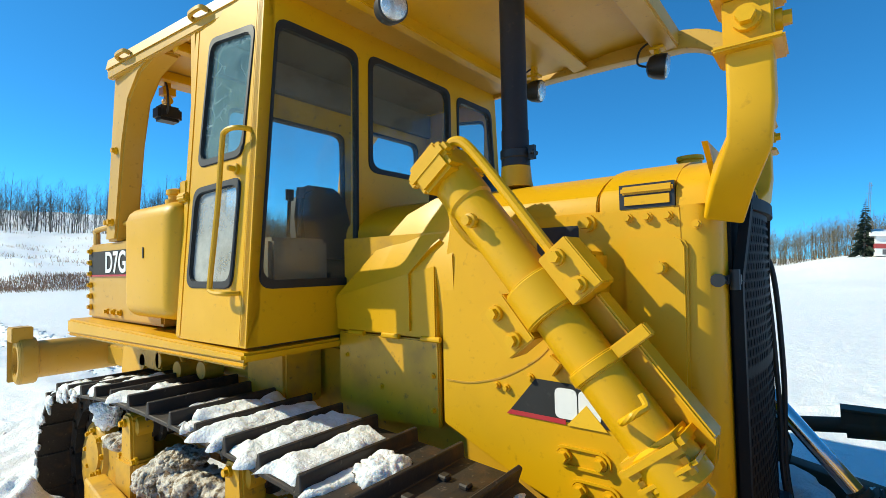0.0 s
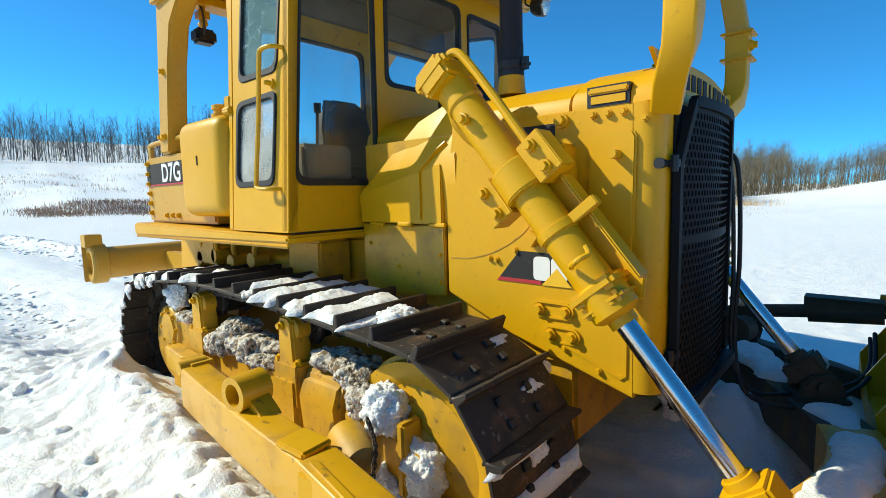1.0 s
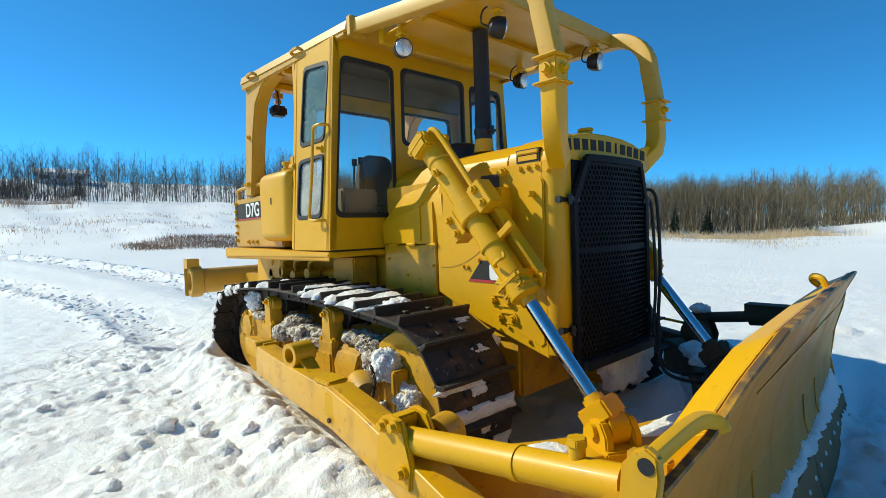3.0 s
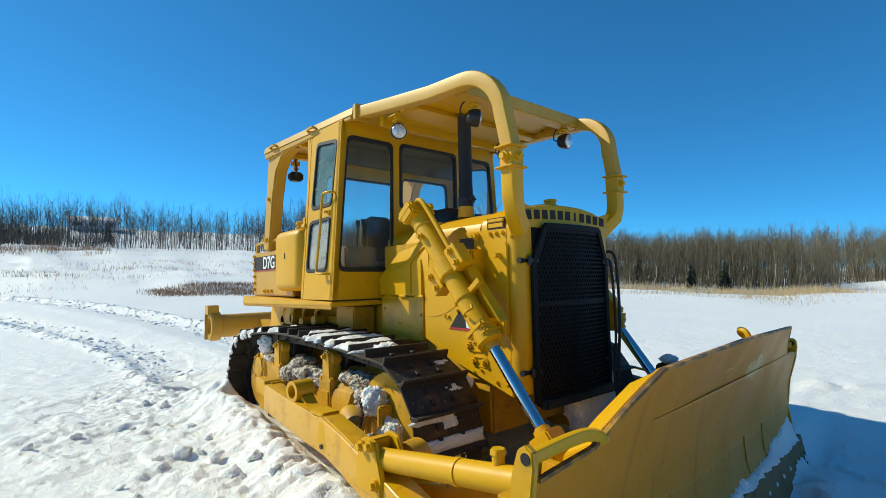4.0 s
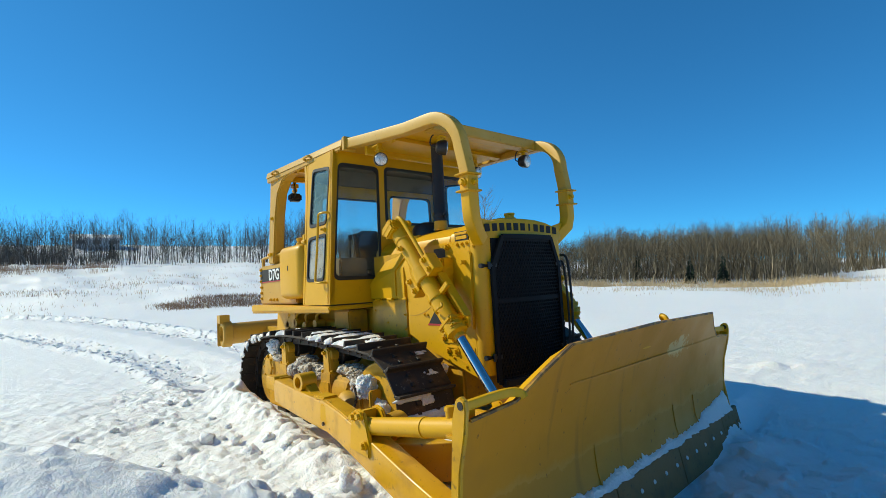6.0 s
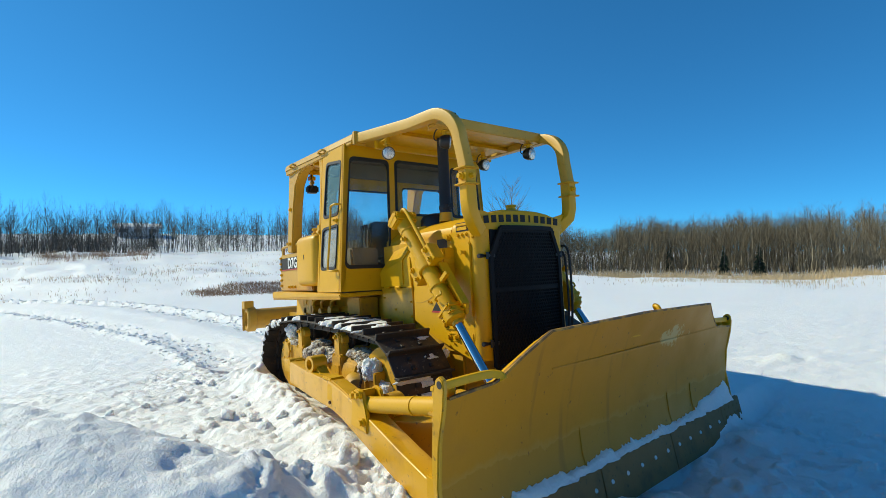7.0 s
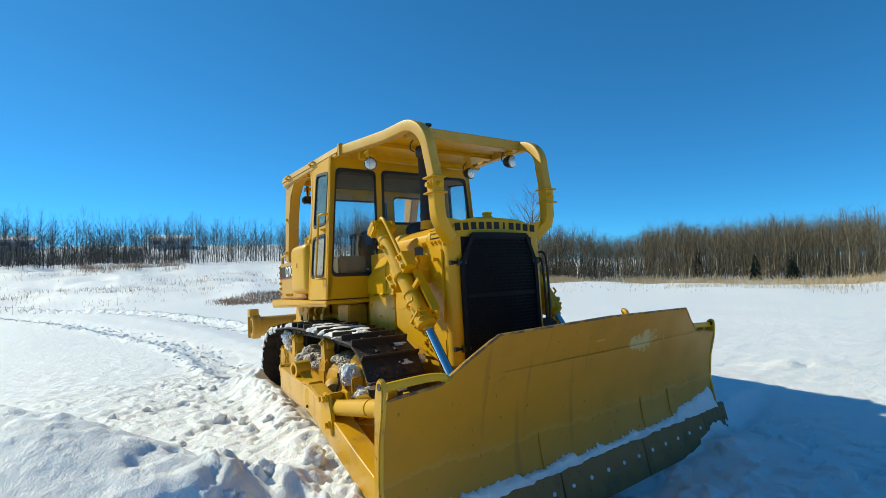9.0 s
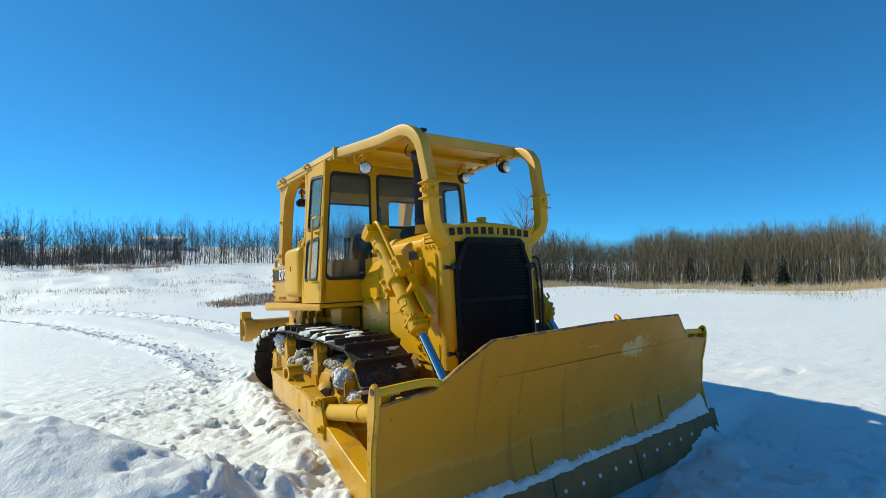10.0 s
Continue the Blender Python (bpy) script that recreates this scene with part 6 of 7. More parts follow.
def mesh_arrays(name, verts, faces, mat, smooth=True):
    """A mesh from arrays of places and of faces that all have the same number of corners."""
    me = bpy.data.meshes.new(name)
    k = faces.shape[1]
    me.vertices.add(len(verts))
    me.vertices.foreach_set("co", np.asarray(verts, np.float32).ravel())
    me.loops.add(faces.size)
    me.loops.foreach_set("vertex_index", faces.ravel().astype(np.int32))
    me.polygons.add(len(faces))
    me.polygons.foreach_set("loop_start", np.arange(0, faces.size, k, dtype=np.int32))
    me.polygons.foreach_set("use_smooth", np.full(len(faces), smooth))
    me.update(calc_edges=True)
    me.validate()
    me.materials.append(mat)
    return me


ground = new("ground", mesh_arrays("ground", np.stack([XX, YY, ZZ], -1).reshape(-1, 3), quads, SNOW))
tagged(ground, "bright snow-covered field with ruts and churned snow", "snow ground", kind="structure")


def ground_z(x, y):
    return float(height(np.array([x]), np.array([y]))[0])


# ---- snow on the machine ----
def clump(name, place, size, mat, label, seed=0, rough=0.35, group="snow clumps", turn=0.0, sub=4, boxy=1.0, q=None, fit=False, crumbly=1.15):
    """An uneven, crumbly lump of snow; place and size in the machine's own axes; boxy below 1 squares it off."""
    bm = B()
    bmesh.ops.create_icosphere(bm, subdivisions=sub, radius=1.0)
    o = V(seed * 3.7, seed * 1.9, seed * 5.1)
    mean = max((size[0] * size[1] * size[2]) ** (1 / 3), 0.03)
    pw = lambda t: math.copysign(abs(t) ** boxy, t)
    for v in bm.verts:
        e = v.co.normalized()
        p = V(pw(v.co.x) * size[0], pw(v.co.y) * size[1], pw(v.co.z) * size[2])
        p = p * (1 + rough * (0.8 * noise.noise(p / mean + o) + 0.5 * noise.noise(p / mean * 2.2 + o)))
        g = min(mean / 0.10, 1.0)
        k = 0.030 * abs(noise.noise(p * 16 + o)) + 0.022 * abs(noise.noise(p * 34 + o)) + 0.012 * abs(noise.noise(p * 75 + o)) + 0.005 * noise.noise(p * 150 + o)
        v.co = p + e * (k * g * crumbly)
    ob = new(name, mesh_of(name, bm, mat, sharp=180))
    if fit:
        place = gear_fit(place)
    ob.matrix_basis = NOSE @ Matrix.Translation(place) @ (q or pose(0, 0, 0, 0, 0, turn))
    return tagged(ob, label, "snow", group)


def lump_bank(n, seed, fine=3):
    """A few uneven lumps of unit size, as arrays of corners and triangles."""
    out = []
    for k in range(n):
        bm = B()
        bmesh.ops.create_icosphere(bm, subdivisions=fine, radius=1.0)
        o = V(k * 7.3 + seed, seed * 1.7, k * 2.9)
        for v in bm.verts:
            p = v.co.copy()
            v.co = p * (0.8 + 0.55 * noise.noise(p * 1.1 + o) + 0.45 * abs(noise.noise(p * 1.9 + o)) + 0.30 * abs(noise.noise(p * 4.0 + o)))
        bm.verts.index_update()
        out.append((np.array([v.co[:] for v in bm.verts]), np.array([[v.index for v in f.verts] for f in bm.faces])))
        bm.free()
    return out


LUMPS = lump_bank(10, 3.0)
CRUMBS = lump_bank(12, 8.0, 1)


def heap(rows, seed):
    """Many lumps in one mesh; rows are place, radius and flatness."""
    rnd = random.Random(seed)
    vs, fs, n = [], [], 0
    for p, r, flat in rows:
        v, f = CRUMBS[rnd.randrange(len(CRUMBS))]
        m = np.array(pose(0, 0, 0, rnd.uniform(0, 360), rnd.uniform(0, 360), rnd.uniform(0, 360)).to_3x3())
        w = (v @ m.T) * np.array([r * rnd.uniform(0.8, 1.3), r * rnd.uniform(0.8, 1.3), r * flat])
        vs.append(w + np.array(p))
        fs.append(f + n)
        n += len(v)
    return np.concatenate(vs), np.concatenate(fs)


rs = random.Random(5)


def snow_strip(m, y0, y1, thick, seed, back=-0.082, front=0.100):
    """Snow lying between two grousers, from y0 to y1 across the shoe."""
    nx_, ny_ = 13, 64
    u, v = np.meshgrid(np.linspace(0, 1, nx_), np.linspace(0, 1, ny_), indexing="ij")
    wob = 0.05 * vnoise(v * 3 + seed, v * 0, 1.0)
    X = lerp(back, front, u) + 0.010 * vnoise(u * 2 + seed, v * 12, 1.0)
    Y = lerp(y0, y1, v) + 0.10 * vnoise(u * 2.5 + seed * 1.7, v * 2, 1.0) * (np.abs(v - 0.5) * 2) ** 2
    edge = np.clip(np.minimum(np.minimum(u, 1 - u) * 5.0, np.minimum(v, 1 - v) * 12), 0, 1) ** 0.55
    Z = 0.018 + edge * thick * np.clip(0.85 + 0.55 * vnoise(v * 4 + seed, u * 1.5, 1.0) + 0.28 * vnoise(v * 14 + seed, u * 4, 1.0) + 0.14 * vnoise(v * 36 + seed, u * 10, 1.0) + 0.3 * (0.5 - u), 0.15, 2)
    i = np.arange(nx_ * ny_).reshape(nx_, ny_)
    f = np.stack([i[:-1, :-1], i[1:, :-1], i[1:, 1:], i[:-1, 1:]], -1).reshape(-1, 4)
    ob = new("snow_strip", mesh_arrays("snow_strip", np.stack([X, Y, Z], -1).reshape(-1, 3), f, SNOW_CLEAN))
    ob.matrix_basis = NOSE @ m
    return tagged(ob, "white snow lying between track grousers", "snow", "snow on the track")


tops = sorted([m for m in SHOE_AT if (m.to_3x3() @ V(0, 0, 1)).z > 0.80], key=lambda m: -m.translation.x)
for k, m in enumerate(tops):
    x = m.translation.x
    if x > -0.90:
        continue
    if x > -1.12:
        snow_strip(m, -0.27, 0.10, 0.020, k, -0.086, -0.02)
        clump("snow_lump", m @ V(0.02, -0.02, 0.035), (0.07, 0.10, 0.032), SNOW_CLEAN, "white snow lump on the track", 40 + k, 0.2, "snow on the track", sub=5, q=m.to_3x3().to_4x4())
    elif x > -1.78:
        snow_strip(m, -0.290, rs.uniform(0.16, 0.27), 0.046, k)
    elif x > -2.0:
        snow_strip(m, -0.18, 0.24, 0.046, k)
        snow_strip(m, -0.28, -0.19, 0.02, k + 40, -0.05, 0.06)
    elif -2.65 < x < -2.35:
        snow_strip(m, -0.28, 0.05, 0.045, k)
    elif x < -2.8:
        snow_strip(m, -0.285, rs.uniform(0.0, 0.22), 0.045, k)
    else:
        snow_strip(m, rs.uniform(-0.27, -0.1), rs.uniform(0.0, 0.12), 0.012, k, -0.07, 0.02)
MUD = (((-2.30, -0.98, 0.70), (0.30, 0.12, 0.10)), ((-2.05, -1.02, 0.66), (0.18, 0.08, 0.06)), ((-2.56, -1.06, 0.68), (0.13, 0.08, 0.11)), ((-2.42, -0.98, 0.79), (0.14, 0.10, 0.06)),
                               ((-1.36, -0.95, 0.76), (0.22, 0.11, 0.07)), ((-1.20, -1.00, 0.74), (0.11, 0.09, 0.09)), ((-1.10, -1.05, 0.66), (0.07, 0.07, 0.12)), ((-3.05, -1.02, 0.77), (0.15, 0.08, 0.05)))
for k, (p, q) in enumerate(MUD):
    clump("muddy_snow_clump", (p[0], p[1] - 0.035, p[2] - 0.01), (q[0] * 0.9, q[1] * 0.85, q[2] * 0.62), SNOW_DIRTY, "muddy snow packed on the track frame", 11 + k, 0.4, "muddy snow on the track frame", sub=6, boxy=0.8, fit=True, crumbly=0.7)
# crumbs of mud and snow round them
rm = random.Random(29)
bits = []
for p, q in MUD:
    for _ in range(60):
        w = V(rm.gauss(0, 1), rm.gauss(0, 1) - 0.6, rm.gauss(0, 1)).normalized()
        r = rm.uniform(0.006, 0.019)
        e = NOSE @ V(*gear_fit((p[0] + w.x * q[0] * 0.98, p[1] - 0.035 + w.y * q[1] * 0.92, p[2] - 0.01 + w.z * q[2] * 0.66)))
        bits.append((tuple(e), r, 0.9))
v, f = heap(bits, 6)
tagged(new("mud_crumbs", mesh_arrays("mud_crumbs", v, f, SNOW_DIRTY)), "crumbs of muddy snow on the track frame", "snow", kind="stuff")
for k, (p, q) in enumerate((((-3.30, -1.06, 0.88), (0.10, 0.06, 0.11)), ((-0.95, -1.09, 0.66), (0.13, 0.09, 0.10)), ((-0.74, -1.09, 0.45), (0.10, 0.07, 0.13)),
                               ((-0.98, -1.14, 0.32), (0.15, 0.09, 0.11)), ((-0.66, -1.18, 0.26), (0.18, 0.10, 0.11)), ((-0.55, -1.04, 0.22), (0.16, 0.10, 0.10)))):
    clump("snow_clump", p, tuple(0.82 * c for c in q), SNOW_CLEAN, "white snow clump packed into the running gear", 31 + k, 0.4, "snow clumps", sub=6, boxy=0.85, fit=True)
clump("snow_clump", (-0.45, -0.66, 0.80), (0.028, 0.04, 0.035), SNOW_CLEAN, "white snow clump stuck on a track shoe", 39, 0.4, "snow clumps", sub=4)
clump("snow_slab", (-0.13, 0.34, 0.56), (0.07, 0.25, 0.17), SNOW_CLEAN, "broken slab of snow stuck under the radiator guard", 44, 0.3, "snow clumps", sub=6, boxy=0.5)
# snow clinging to the front shoes
for k, m in enumerate(SHOE_AT):
    c, n = m.translation, m.to_3x3() @ V(0, 0, 1)
    if n.x < 0.2 and c.x < -3.0 and c.z > 0.15:
        for j in range(3):
            v, f = LUMPS[(3 * k + j) % len(LUMPS)]
            q = rs.uniform(0.018, 0.045)
            ob = new("snow_patch", mesh_arrays("snow_patch", v * np.array([q * 1.2, 0.012, q * 0.6]), f, SNOW_CLEAN))
            ob.matrix_basis = NOSE @ m @ pose(rs.uniform(-0.09, 0.09), -0.277, rs.uniform(-0.02, 0.03), 0, rs.uniform(0, 90), 0)
            tagged(ob, "small patch of snow stuck to the track", "snow", "snow on the track")
    if n.x < -0.15 and c.z > 0.25:
        for j in range(3):
            y = rs.uniform(-0.28, 0.12)
            a = rs.uniform(-0.07, 0.02)
            snow_strip(m, y, y + rs.uniform(0.08, 0.22), 0.014, 3 * k + j + 120, a, a + rs.uniform(0.05, 0.09))
        continue
    if n.x < 0.3 or c.z < 0.05:
        continue
    if c.z < 0.60:
        snow_strip(m, -0.288, 0.285, 0.026, k + 60, 0.045, 0.128)
        snow_strip(m, -0.285, rs.uniform(-0.1, 0.1), 0.02, k + 80, -0.10, -0.05)
    y = rs.uniform(-0.2, 0.2)
    snow_strip(m, y, y + rs.uniform(0.05, 0.12), 0.012, k + 90, -0.05, 0.0)
def nose_snow(y0, y1, thick, seed, inner=-0.10, outer=0.10, taper0=0.15, taper1=0.06):
    """Snow lying along the top of the push frame's nose between two places across the machine."""
    pts = [p for p in nose if y0 - 0.2 < p.y < y1 + 0.2]
    py = [p.y for p in pts]
    y = np.linspace(y0, y1, 90)
    cx = np.interp(y, py, [p.x for p in pts])
    slope = np.gradient(cx, y)
    nl = np.hypot(1, slope)
    nx_, ny_ = 1 / nl, -slope / nl
    fill = np.clip(np.minimum((y - y0) / taper0, (y1 - y) / taper1), 0, 1) ** 0.7
    X, Y, Z = [], [], []
    for k in range(18):
        u = k / 17
        mid = (inner + outer) / 2 + 0.02 * vnoise(y * 4 + seed, y * 0, 1.0)
        half = (outer - inner) / 2 * (0.25 + 0.75 * fill) * (1 + 0.35 * vnoise(y * 9 + seed, y * 0 + k // 9, 1.0) + 0.2 * vnoise(y * 30 + seed, y * 0 + k // 9, 1.0))
        o = mid + (u * 2 - 1) * half
        edge = (1 - abs(u * 2 - 1) ** 2.6) ** 0.6
        X.append(cx + nx_ * o)
        Y.append(y + ny_ * o)
        Z.append(0.456 + edge * fill * thick * (1 + 0.5 * vnoise(y * 5 + seed, y * 0 + u * 2, 1.0) + 0.3 * vnoise(y * 17 + seed, y * 0 + u * 5, 1.0) + 0.16 * vnoise(y * 45 + seed, y * 0 + u * 11, 1.0)))
    i = np.arange(18 * 90).reshape(18, 90)
    f = np.stack([i[:-1, :-1], i[1:, :-1], i[1:, 1:], i[:-1, 1:]], -1).reshape(-1, 4)
    ob = new("snow_strip", mesh_arrays("snow_strip", np.stack([np.array(X), np.array(Y), np.array(Z)], -1).reshape(-1, 3), f, SNOW_CLEAN))
    ob.matrix_basis = NOSE
    return tagged(ob, "white snow lying on the push frame", "snow", "snow on the push frame")


nose_snow(-0.66, 0.25, 0.042, 3.0, -0.105, 0.085, 0.35)
nose_snow(-1.19, -0.95, 0.030, 9.0, -0.06, 0.10, 0.08)
nose_snow(0.29, 0.54, 0.035, 5.0)
nose_snow(0.78, 1.34, 0.060, 7.0, -0.12, 0.11, 0.06)
clump("snow_clump", (0.37, 0.72, 0.62), (0.06, 0.06, 0.04), SNOW_CLEAN, "white snow lump on the lift rod bearing", 61, 0.3, "snow clumps", sub=5)
clump("snow_clump", (-0.10, 1.59, 0.735), (0.07, 0.07, 0.035), SNOW_CLEAN, "white snow lump on the tilt cylinder bracket", 62, 0.3, "snow clumps", sub=5)
# crumbled snow along the foot of the blade, ragged on top and deeper at the far end
ny_ = 420
yy = np.linspace(-1.84, 1.80, ny_)
spike = lambda f, o: np.clip(vnoise(yy + o, yy * 0, f), 0, 1)
top = 0.150 + 0.020 + 0.07 * spike(2.3, 0.4) + 0.15 * spike(9.0, 3.1) ** 1.5 + 0.12 * spike(23.0, 5.7) ** 1.5 + 0.05 * spike(47.0, 1.7) + 0.11 * step(yy, 0.9, 1.75)
top = np.where(vnoise(yy, yy * 0 + 7.0, 1.7) < -0.30, 0.152, top)
rows = []
for q, (out, up) in enumerate(((0.046, 0.0), (0.044, 0.35), (0.034, 0.72), (0.018, 0.93), (-0.004, 1.0))):
    zz_ = 0.138 + (top - 0.138) * up + 0.004 * vnoise(yy, yy * 0 + q, 30.0)
    xx_ = np.array([blade_x(z, y) for z, y in zip(zz_, yy)]) + out * (0.75 + 0.9 * vnoise(yy, yy * 0 + 2.0 * q, 13.0) + 0.4 * vnoise(yy, yy * 0 + q, 37.0))
    rows.append(np.stack([xx_, yy, zz_], -1))
i = np.arange(5 * ny_).reshape(5, ny_)
f = np.stack([i[:-1, :-1], i[:-1, 1:], i[1:, 1:], i[1:, :-1]], -1).reshape(-1, 4)
ob = new("blade_snow", mesh_arrays("blade_snow", np.concatenate(rows), f, SNOW_CLEAN))
ob.matrix_basis = NOSE @ BLADE_AT
tagged(ob, "ragged line of crumbled snow stuck along the blade edge", "snow")
# crumbs thrown up along the trail
rc = random.Random(17)
crumbs = []
for _ in range(2400):
    x = -6.0 - 27.0 * rc.random() ** 1.15
    o = rc.choice((0.9, -0.9 - float(drift(x)), 1.4, -1.4 - float(drift(x))))
    y = float(rut_y(x)) + o + rc.gauss(0, 0.16)
    r = rc.uniform(0.018, 0.042) * (1.6 if rc.random() < 0.10 else 1)
    crumbs.append(((x, y, ground_z(x, y)), r, 0.45))
v, f = heap(crumbs, 4)
tagged(new("snow_crumbs", mesh_arrays("snow_crumbs", v, f, SNOW)), "crumbled snow thrown up along the track trail", "snow", kind="stuff")
# loose lumps on the ground near the machine
for k in range(30):
    if k < 18:
        x, y = rs.uniform(-5.0, 0.8), -1.70 - abs(rs.gauss(0, 0.35))
    elif k < 25:
        x, y = rs.gauss(0.2, 0.4), -2.25 + rs.gauss(0, 0.3)
    else:
        x, y = rs.uniform(-3.5, 0.0), -2.3 - abs(rs.gauss(0, 0.5))
    q = rs.uniform(0.02, 0.05) * (1.8 if rs.random() < 0.15 else 1)
    v, f = LUMPS[k % len(LUMPS)]
    ob = new("snow_chunk", mesh_arrays("snow_chunk", v * q * np.array([rs.uniform(0.9, 1.4), rs.uniform(0.8, 1.1), rs.uniform(0.65, 0.95)]), f, SNOW))
    ob.matrix_basis = pose(x, y, ground_z(x, y) + q * 0.15, rs.uniform(-20, 20), rs.uniform(-20, 20), rs.uniform(0, 360))
    tagged(ob, "loose chunk of snow on the ground", "snow", "loose snow chunks")


# ---- woods ----
rt = random.Random(21)


def limb_arrays(segs, thin=0.0):
    """Three-sided tapered limbs from rows of (start, end, radius, end radius); twigs thinner than thin are flat."""
    vs, fs = [], []
    for a, b, r0, r1 in segs:
        a, b = np.array(a), np.array(b)
        d = b - a
        d = d / (np.linalg.norm(d) + 1e-9)
        u = np.cross(d, (0.3, 0.5, 0.81))
        u /= np.linalg.norm(u) + 1e-9
        w = np.cross(d, u)
        n = len(vs)
        if r0 < thin:
            t = rt.uniform(0, math.tau)
            g = u * math.cos(t) + w * math.sin(t)
            vs += [a + g * r0, a - g * r0, b - g * r1, b + g * r1]
            fs.append((n, n + 1, n + 2, n + 3))
            continue
        for p, r in ((a, r0), (b, r1)):
            for k in range(3):
                t = k * math.tau / 3
                vs.append(p + r * (u * math.cos(t) + w * math.sin(t)))
        for k in range(3):
            j = (k + 1) % 3
            fs.append((n + k, n + j, n + 3 + j, n + 3 + k))
    return np.array(vs), np.array(fs)


def bare_tree(rnd, h, r0, spread=1.0, low=0.35, limbs=12, twigs=4, thin=0.0, bushy=1.0, rise=1.0):
    """Trunk, rising limbs and twigs of a leafless tree."""
    segs, p, lean = [], np.zeros(3), np.array([rnd.gauss(0, 0.03), rnd.gauss(0, 0.03), 1.0])
    n = 5
    nodes = [p]
    for k in range(n):
        q = p + lean * (h / n) + np.array([rnd.gauss(0, 0.02 * h / n * 3), rnd.gauss(0, 0.02 * h / n * 3), 0])
        segs.append((p, q, r0 * (1 - 0.85 * k / n), r0 * (1 - 0.85 * (k + 1) / n)))
        p = q
        nodes.append(p)
    for k in range(limbs):
        f = low + (1 - low) * rnd.random() * 0.97
        i = min(int(f * n), n - 1)
        t = f * n - i
        s = nodes[i] * (1 - t) + nodes[i + 1] * t
        a = rnd.uniform(0, math.tau)
        ln = h * rnd.uniform(0.12, 0.24) * (1.25 - f) * spread
        up = rnd.uniform(0.9, 1.9) * rise
        e = s + np.array([math.cos(a), math.sin(a), up]) * ln / math.hypot(1, up) * 1.15
        rr = r0 * 0.34 * (1.2 - f) * bushy
        segs.append((s, e, rr, rr * 0.35))
        for _ in range(twigs):
            g = rnd.uniform(0.3, 1.0)
            s2 = s * (1 - g) + e * g
            a2 = a + rnd.gauss(0, 0.9)
            e2 = s2 + np.array([math.cos(a2), math.sin(a2), rnd.uniform(0.4, 1.8) * rise]) * ln * rnd.uniform(0.25, 0.55) / rise ** 0.5
            segs.append((s2, e2, rr * 0.4 * bushy, rr * 0.15 * bushy))
    return limb_arrays(segs, thin)


KIND = [bare_tree(rt, 1.0, 0.0060, rt.uniform(1.0, 1.5), rt.uniform(0.25, 0.50), 19, 5, 0.0040, 1.35, 1.45) for _ in range(16)]
LOW = [bare_tree(rt, 1.0, 0.008, rt.uniform(1.2, 1.8), 0.05, 9, 4, 0.006, 1.2, 1.7) for _ in range(8)]


def wood(name, spots, mat, label, category="trees"):
    """Many leafless trees in one mesh; spots are rows of x, y, height, girth."""
    vs, fs, n = [], [], 0
    for x, y, h, g in spots:
        bank = KIND if h > 3.7 else LOW
        v, f = bank[rt.randrange(len(bank))]
        a = rt.uniform(0, math.tau)
        c, s = math.cos(a), math.sin(a)
        w = v * h * np.array([g, g, 1.0])
        w = np.stack([w[:, 0] * c - w[:, 1] * s + x, w[:, 0] * s + w[:, 1] * c + y, w[:, 2] + ground_z(x, y) - 0.1], -1)
        vs.append(w)
        fs.append(f + n)
        n += len(w)
    ob = new(name, mesh_arrays(name, np.concatenate(vs), np.concatenate(fs), mat, False))
    return tagged(ob, label, category, kind="stuff")


def polar(az, d):
    return d * math.cos(radians(az)), d * math.sin(radians(az))


# far woods, by direction from the machine (degrees from +x) and distance
def row(a0, a1, n, d0, d1, h0, h1, g0=0.9, g1=1.5):
    out = []
    for _ in range(n):
        az, d = lerp(a0, a1, rt.random()), rt.uniform(d0, d1)
        swell = 0.97 + 0.24 * float(vnoise(az, d * 0.1, 0.33))
        out.append((*polar(az, d), rt.uniform(h0, h1) * swell, rt.uniform(g0, g1)))
    return out


wood("forest", row(103, 158, 1900, 62, 84, 5.3, 7.3, 0.9, 1.5) + row(84, 104, 620, 84, 104, 4.2, 6.4, 1.0, 1.6) + row(100, 158, 1900, 61, 80, 1.6, 3.6, 1.2, 2.4) + row(84, 103, 500, 83, 95, 1.4, 2.8, 1.2, 2.4),
     BARK, "dense brown leafless forest at the far edge of the field")
wood("ridge_forest", row(96, 124, 700, 112, 150, 8.5, 11.0, 1.0, 1.7), BARK, "leafless brown forest on the ridge behind")
wood("grove", row(156, 218, 1000, 72, 100, 4.6, 7.6, 0.8, 1.4) + row(176, 218, 900, 73, 92, 1.2, 2.6, 1.2, 2.6) + row(156, 218, 500, 92, 118, 2.2, 3.6, 1.2, 2.6) + row(180, 208, 800, 82, 96, 2.4, 3.65, 1.2, 2.2), BARK_GREY, "grey leafless trees on the snowy rise")
wood("brush", row(156, 218, 420, 100, 125, 1.6, 3.0, 1.6, 3.0), BARK_GREY, "grey leafless brush behind the trees")


# one large bare tree behind the machine
v, f = bare_tree(random.Random(3), 9.3, 0.13, 1.8, 0.25, 40, 11)
x, y = polar(136.5, 46)
lone = new("bare_tree", mesh_arrays("bare_tree", v + np.array([x, y, ground_z(x, y) - 0.1]), f, BARK, False))
tagged(lone, "tall bare tree standing before the forest", "tree")


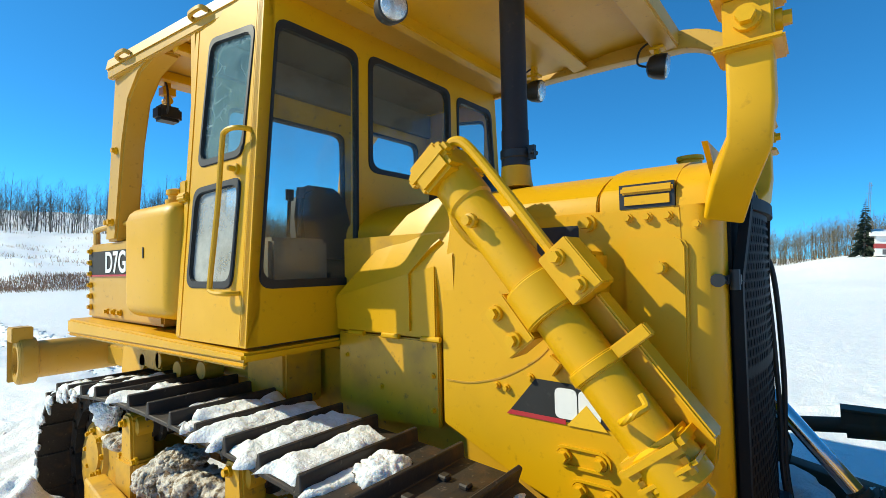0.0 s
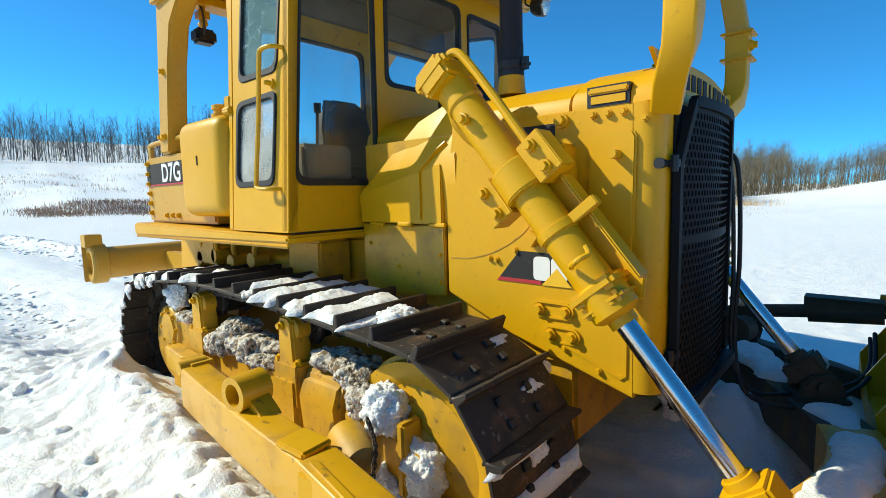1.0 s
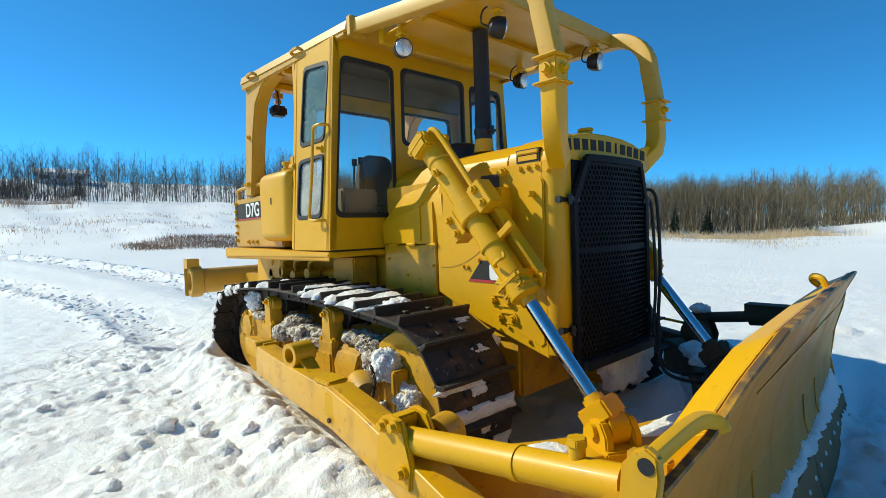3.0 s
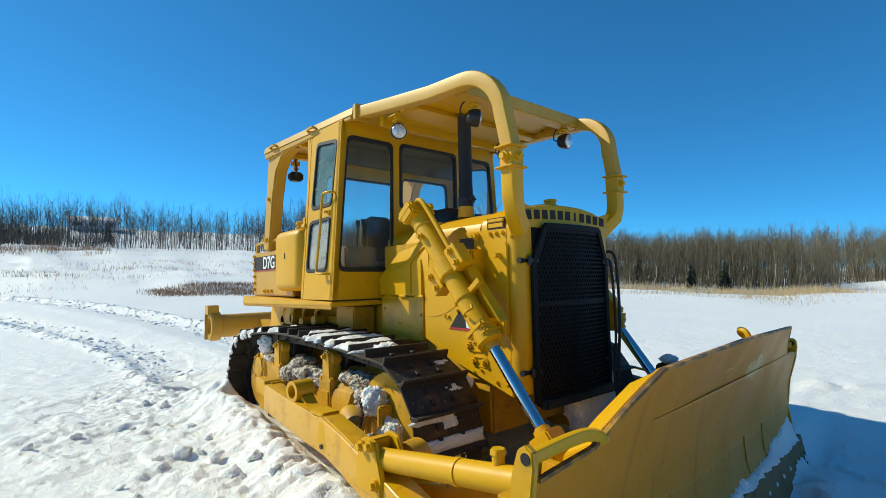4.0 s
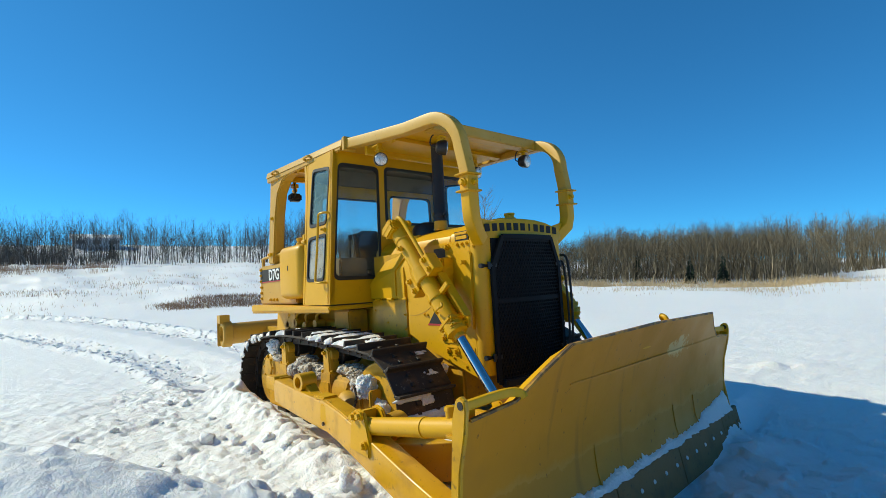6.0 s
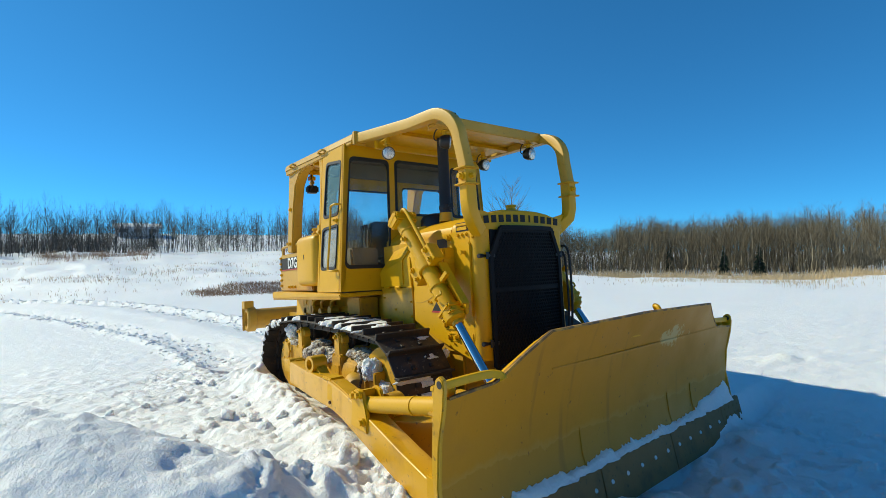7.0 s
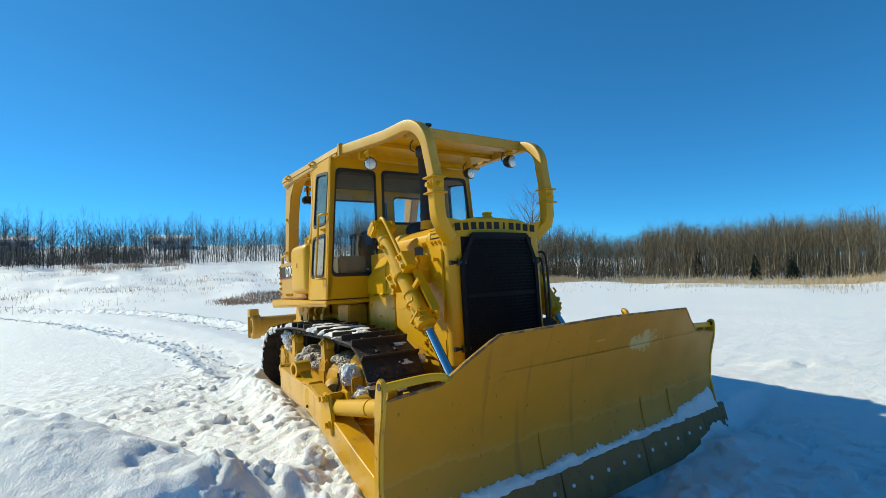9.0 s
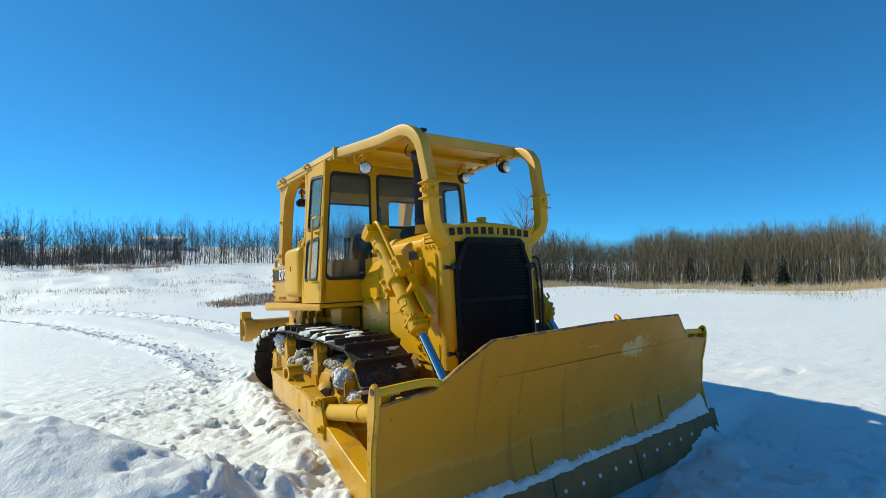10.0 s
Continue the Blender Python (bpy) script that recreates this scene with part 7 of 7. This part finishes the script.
def spruce(az, d, h, seed):
    """A dark conifer: trunk and drooping needle boughs."""
    rnd = random.Random(seed)
    x, y = polar(az, d)
    root = thing("spruce_tree", "dark green spruce at the forest edge", "tree", pose(x, y, ground_z(x, y) - 0.1), "spruces")
    bm = B()
    rod(bm, (0, 0, 0), (0, 0, h * 0.97), h * 0.018, h * 0.003, 7)
    part("trunk", bm, BARK_GREY, root)
    bm = B()
    n = 26
    for k in range(n):
        t = k / n
        z = h * (0.08 + 0.90 * t)
        reach = h * 0.21 * (1 - t) ** 0.85 + 0.05
        for j in range(9):
            a = rnd.uniform(0, math.tau)
            q = reach * rnd.uniform(0.6, 1.15)
            c, s = math.cos(a), math.sin(a)
            w = q * 0.22
            p0 = V(0, 0, z)
            p1 = V(c * q, s * q, z - q * rnd.uniform(0.2, 0.5))
            m = (p0 + p1) / 2 + V(0, 0, 0.05 * h * (1 - t) * 0.3)
            vs = [bm.verts.new(p) for p in (p0, m + V(-s * w, c * w, -0.1 * w), p1, m + V(s * w, -c * w, -0.1 * w))]
            bm.faces.new(vs)
            vt = [bm.verts.new(p) for p in (p0, m + V(0, 0, w * 0.7), p1, m + V(0, 0, -w * 0.9))]
            bm.faces.new(vt)
    part("crown", bm, NEEDLES, root)


for az, d, h, sd in ((112.5, 60, 3.6, 1), (109.3, 60, 3.9, 2), (87.2, 78, 7.6, 3), (150, 72, 4.5, 4), (184, 98, 4.2, 5), (176, 105, 4.6, 6), (118, 66, 4.0, 7)):
    spruce(az, d, h, sd)


# dry grass and shrubs
def tufts(name, spots, mat, label, category):
    segs = []
    for x, y, h, n, w in spots:
        z = ground_z(x, y)
        for _ in range(n):
            a = rt.uniform(0, math.tau)
            ox, oy = rt.gauss(0, w), rt.gauss(0, w)
            b = (x + ox, y + oy, z - 0.03)
            e = (x + ox + math.cos(a) * h * rt.uniform(0.05, 0.5), y + oy + math.sin(a) * h * rt.uniform(0.05, 0.5), z + h * rt.uniform(0.5, 1.1))
            r = 0.006 + 0.0006 * math.hypot(x, y) * 0.25
            segs.append((b, e, r, r * 0.4))
    v, f = limb_arrays(segs)
    return tagged(new(name, mesh_arrays(name, v, f, mat, False)), label, category, kind="stuff")


def scatter(a0, a1, d0, d1, n, h0, h1, k, w):
    return [(*polar(rt.uniform(a0, a1), rt.uniform(d0, d1)), rt.uniform(h0, h1), k, w) for _ in range(n)]


def clusters(n, a0, a1, d0, d1, h0, h1, k, spread, count):
    """Drifts of tufts, thick in their middle."""
    out = []
    for _ in range(n):
        a, d = rt.uniform(a0, a1), rt.uniform(d0, d1)
        out += [(*polar(a + rt.gauss(0, spread), d + rt.gauss(0, spread * 1.2)), rt.uniform(h0, h1), k, 0.6) for _ in range(count)]
    return out


tufts("dry_grass", scatter(98, 142, 34, 60, 150, 0.10, 0.30, 6, 0.6) + clusters(34, 99, 140, 42, 60, 0.25, 0.85, 16, 1.1, 20) + clusters(16, 101, 124, 25, 38, 0.10, 0.28, 9, 1.5, 9), STRAW, "tufts of dry straw-coloured grass standing out of the snow", "grass")
tufts("brown_shrubs", scatter(164, 177, 21.5, 24.5, 420, 0.06, 0.18, 12, 0.35) + scatter(177, 186, 60, 70, 80, 0.4, 0.9, 12, 0.5), BRUSH, "low reddish-brown shrubs along the field edge", "shrub")
tufts("weeds", clusters(36, 158, 200, 28, 66, 0.08, 0.30, 6, 0.9, 7) + scatter(150, 205, 26, 70, 130, 0.08, 0.22, 5, 0.5) + scatter(168, 186, 30, 46, 30, 0.15, 0.35, 9, 0.5) + scatter(96, 146, 24, 38, 50, 0.08, 0.2, 5, 0.5), BRUSH, "thin brown weeds poking through the snow", "weeds")


# house, mast and far sheds
def house(az, d, turn, w, l, h, walls, band, label):
    x, y = polar(az, d)
    root = thing("house", label, "house", pose(x, y, ground_z(x, y) - 0.2, 0, 0, turn))
    bm = B()
    block(bm, -l / 2, l / 2, -w / 2, w / 2, 0, h)
    part("wall", bm, walls, root)
    if band:
        bm = B()
        block(bm, -l / 2 - 0.03, l / 2 + 0.03, -w / 2 - 0.03, w / 2 + 0.03, h * 0.38, h * 0.62)
        part("siding_band", bm, REDPAINT, root)
    bm = B()
    prism(bm, [(-w / 2 - 0.5, h), (w / 2 + 0.5, h), (w / 2 + 0.5, h + 0.12), (0, h + w * 0.16), (-w / 2 - 0.5, h + 0.12)], "x", -l / 2 - 0.5, l / 2 + 0.5)
    part("roof", bm, SNOW, root, "snow-covered roof")
    for k in range(3):
        bm = B()
        cx = -l / 2 + l * (k + 0.5) / 3
        block(bm, cx - 0.7, cx + 0.7, -w / 2 - 0.05, -w / 2 - 0.03, 0.2 if band else h * 0.4, h * 0.34 if band else h * 0.8)
        part("window", bm, ROOFING, root)


house(83.9, 80, 5, 6, 8, 2.4, WALLPAINT, True, "low pale house with a red band and snowy roof")
house(177, 122, 85, 6, 8, 1.9, WALLPAINT, False, "low pale house with a snowy roof among the trees")
house(190, 122, 95, 6, 8, 1.7, WALLPAINT, False, "low pale house with a snowy roof among the trees")
x, y = polar(87.0, 92)
mast = thing("radio_mast", "thin lattice radio mast beside the house", "mast", pose(x, y, ground_z(x, y)))
for a in range(3):
    bm = B()
    c, s = 0.16 * math.cos(a * math.tau / 3), 0.16 * math.sin(a * math.tau / 3)
    rod(bm, (c, s, 0), (c, s, 10.5), 0.03, 0.03, 6)
    part("mast_leg", bm, SILVER, mast)
bm = B()
for k in range(26):
    z = 0.4 * k + 0.2
    for a in range(3):
        p, q = a * math.tau / 3, (a + 1) * math.tau / 3
        rod(bm, (0.16 * math.cos(p), 0.16 * math.sin(p), z), (0.16 * math.cos(q), 0.16 * math.sin(q), z + 0.4), 0.015, 0.015, 4)
part("lattice", bm, SILVER, mast)
bm = B()
for z in (9.0, 10.1):
    rod(bm, (-0.35, 0, z), (0.35, 0, z), 0.03, 0.03, 6)
part("antenna", bm, SILVER, mast)
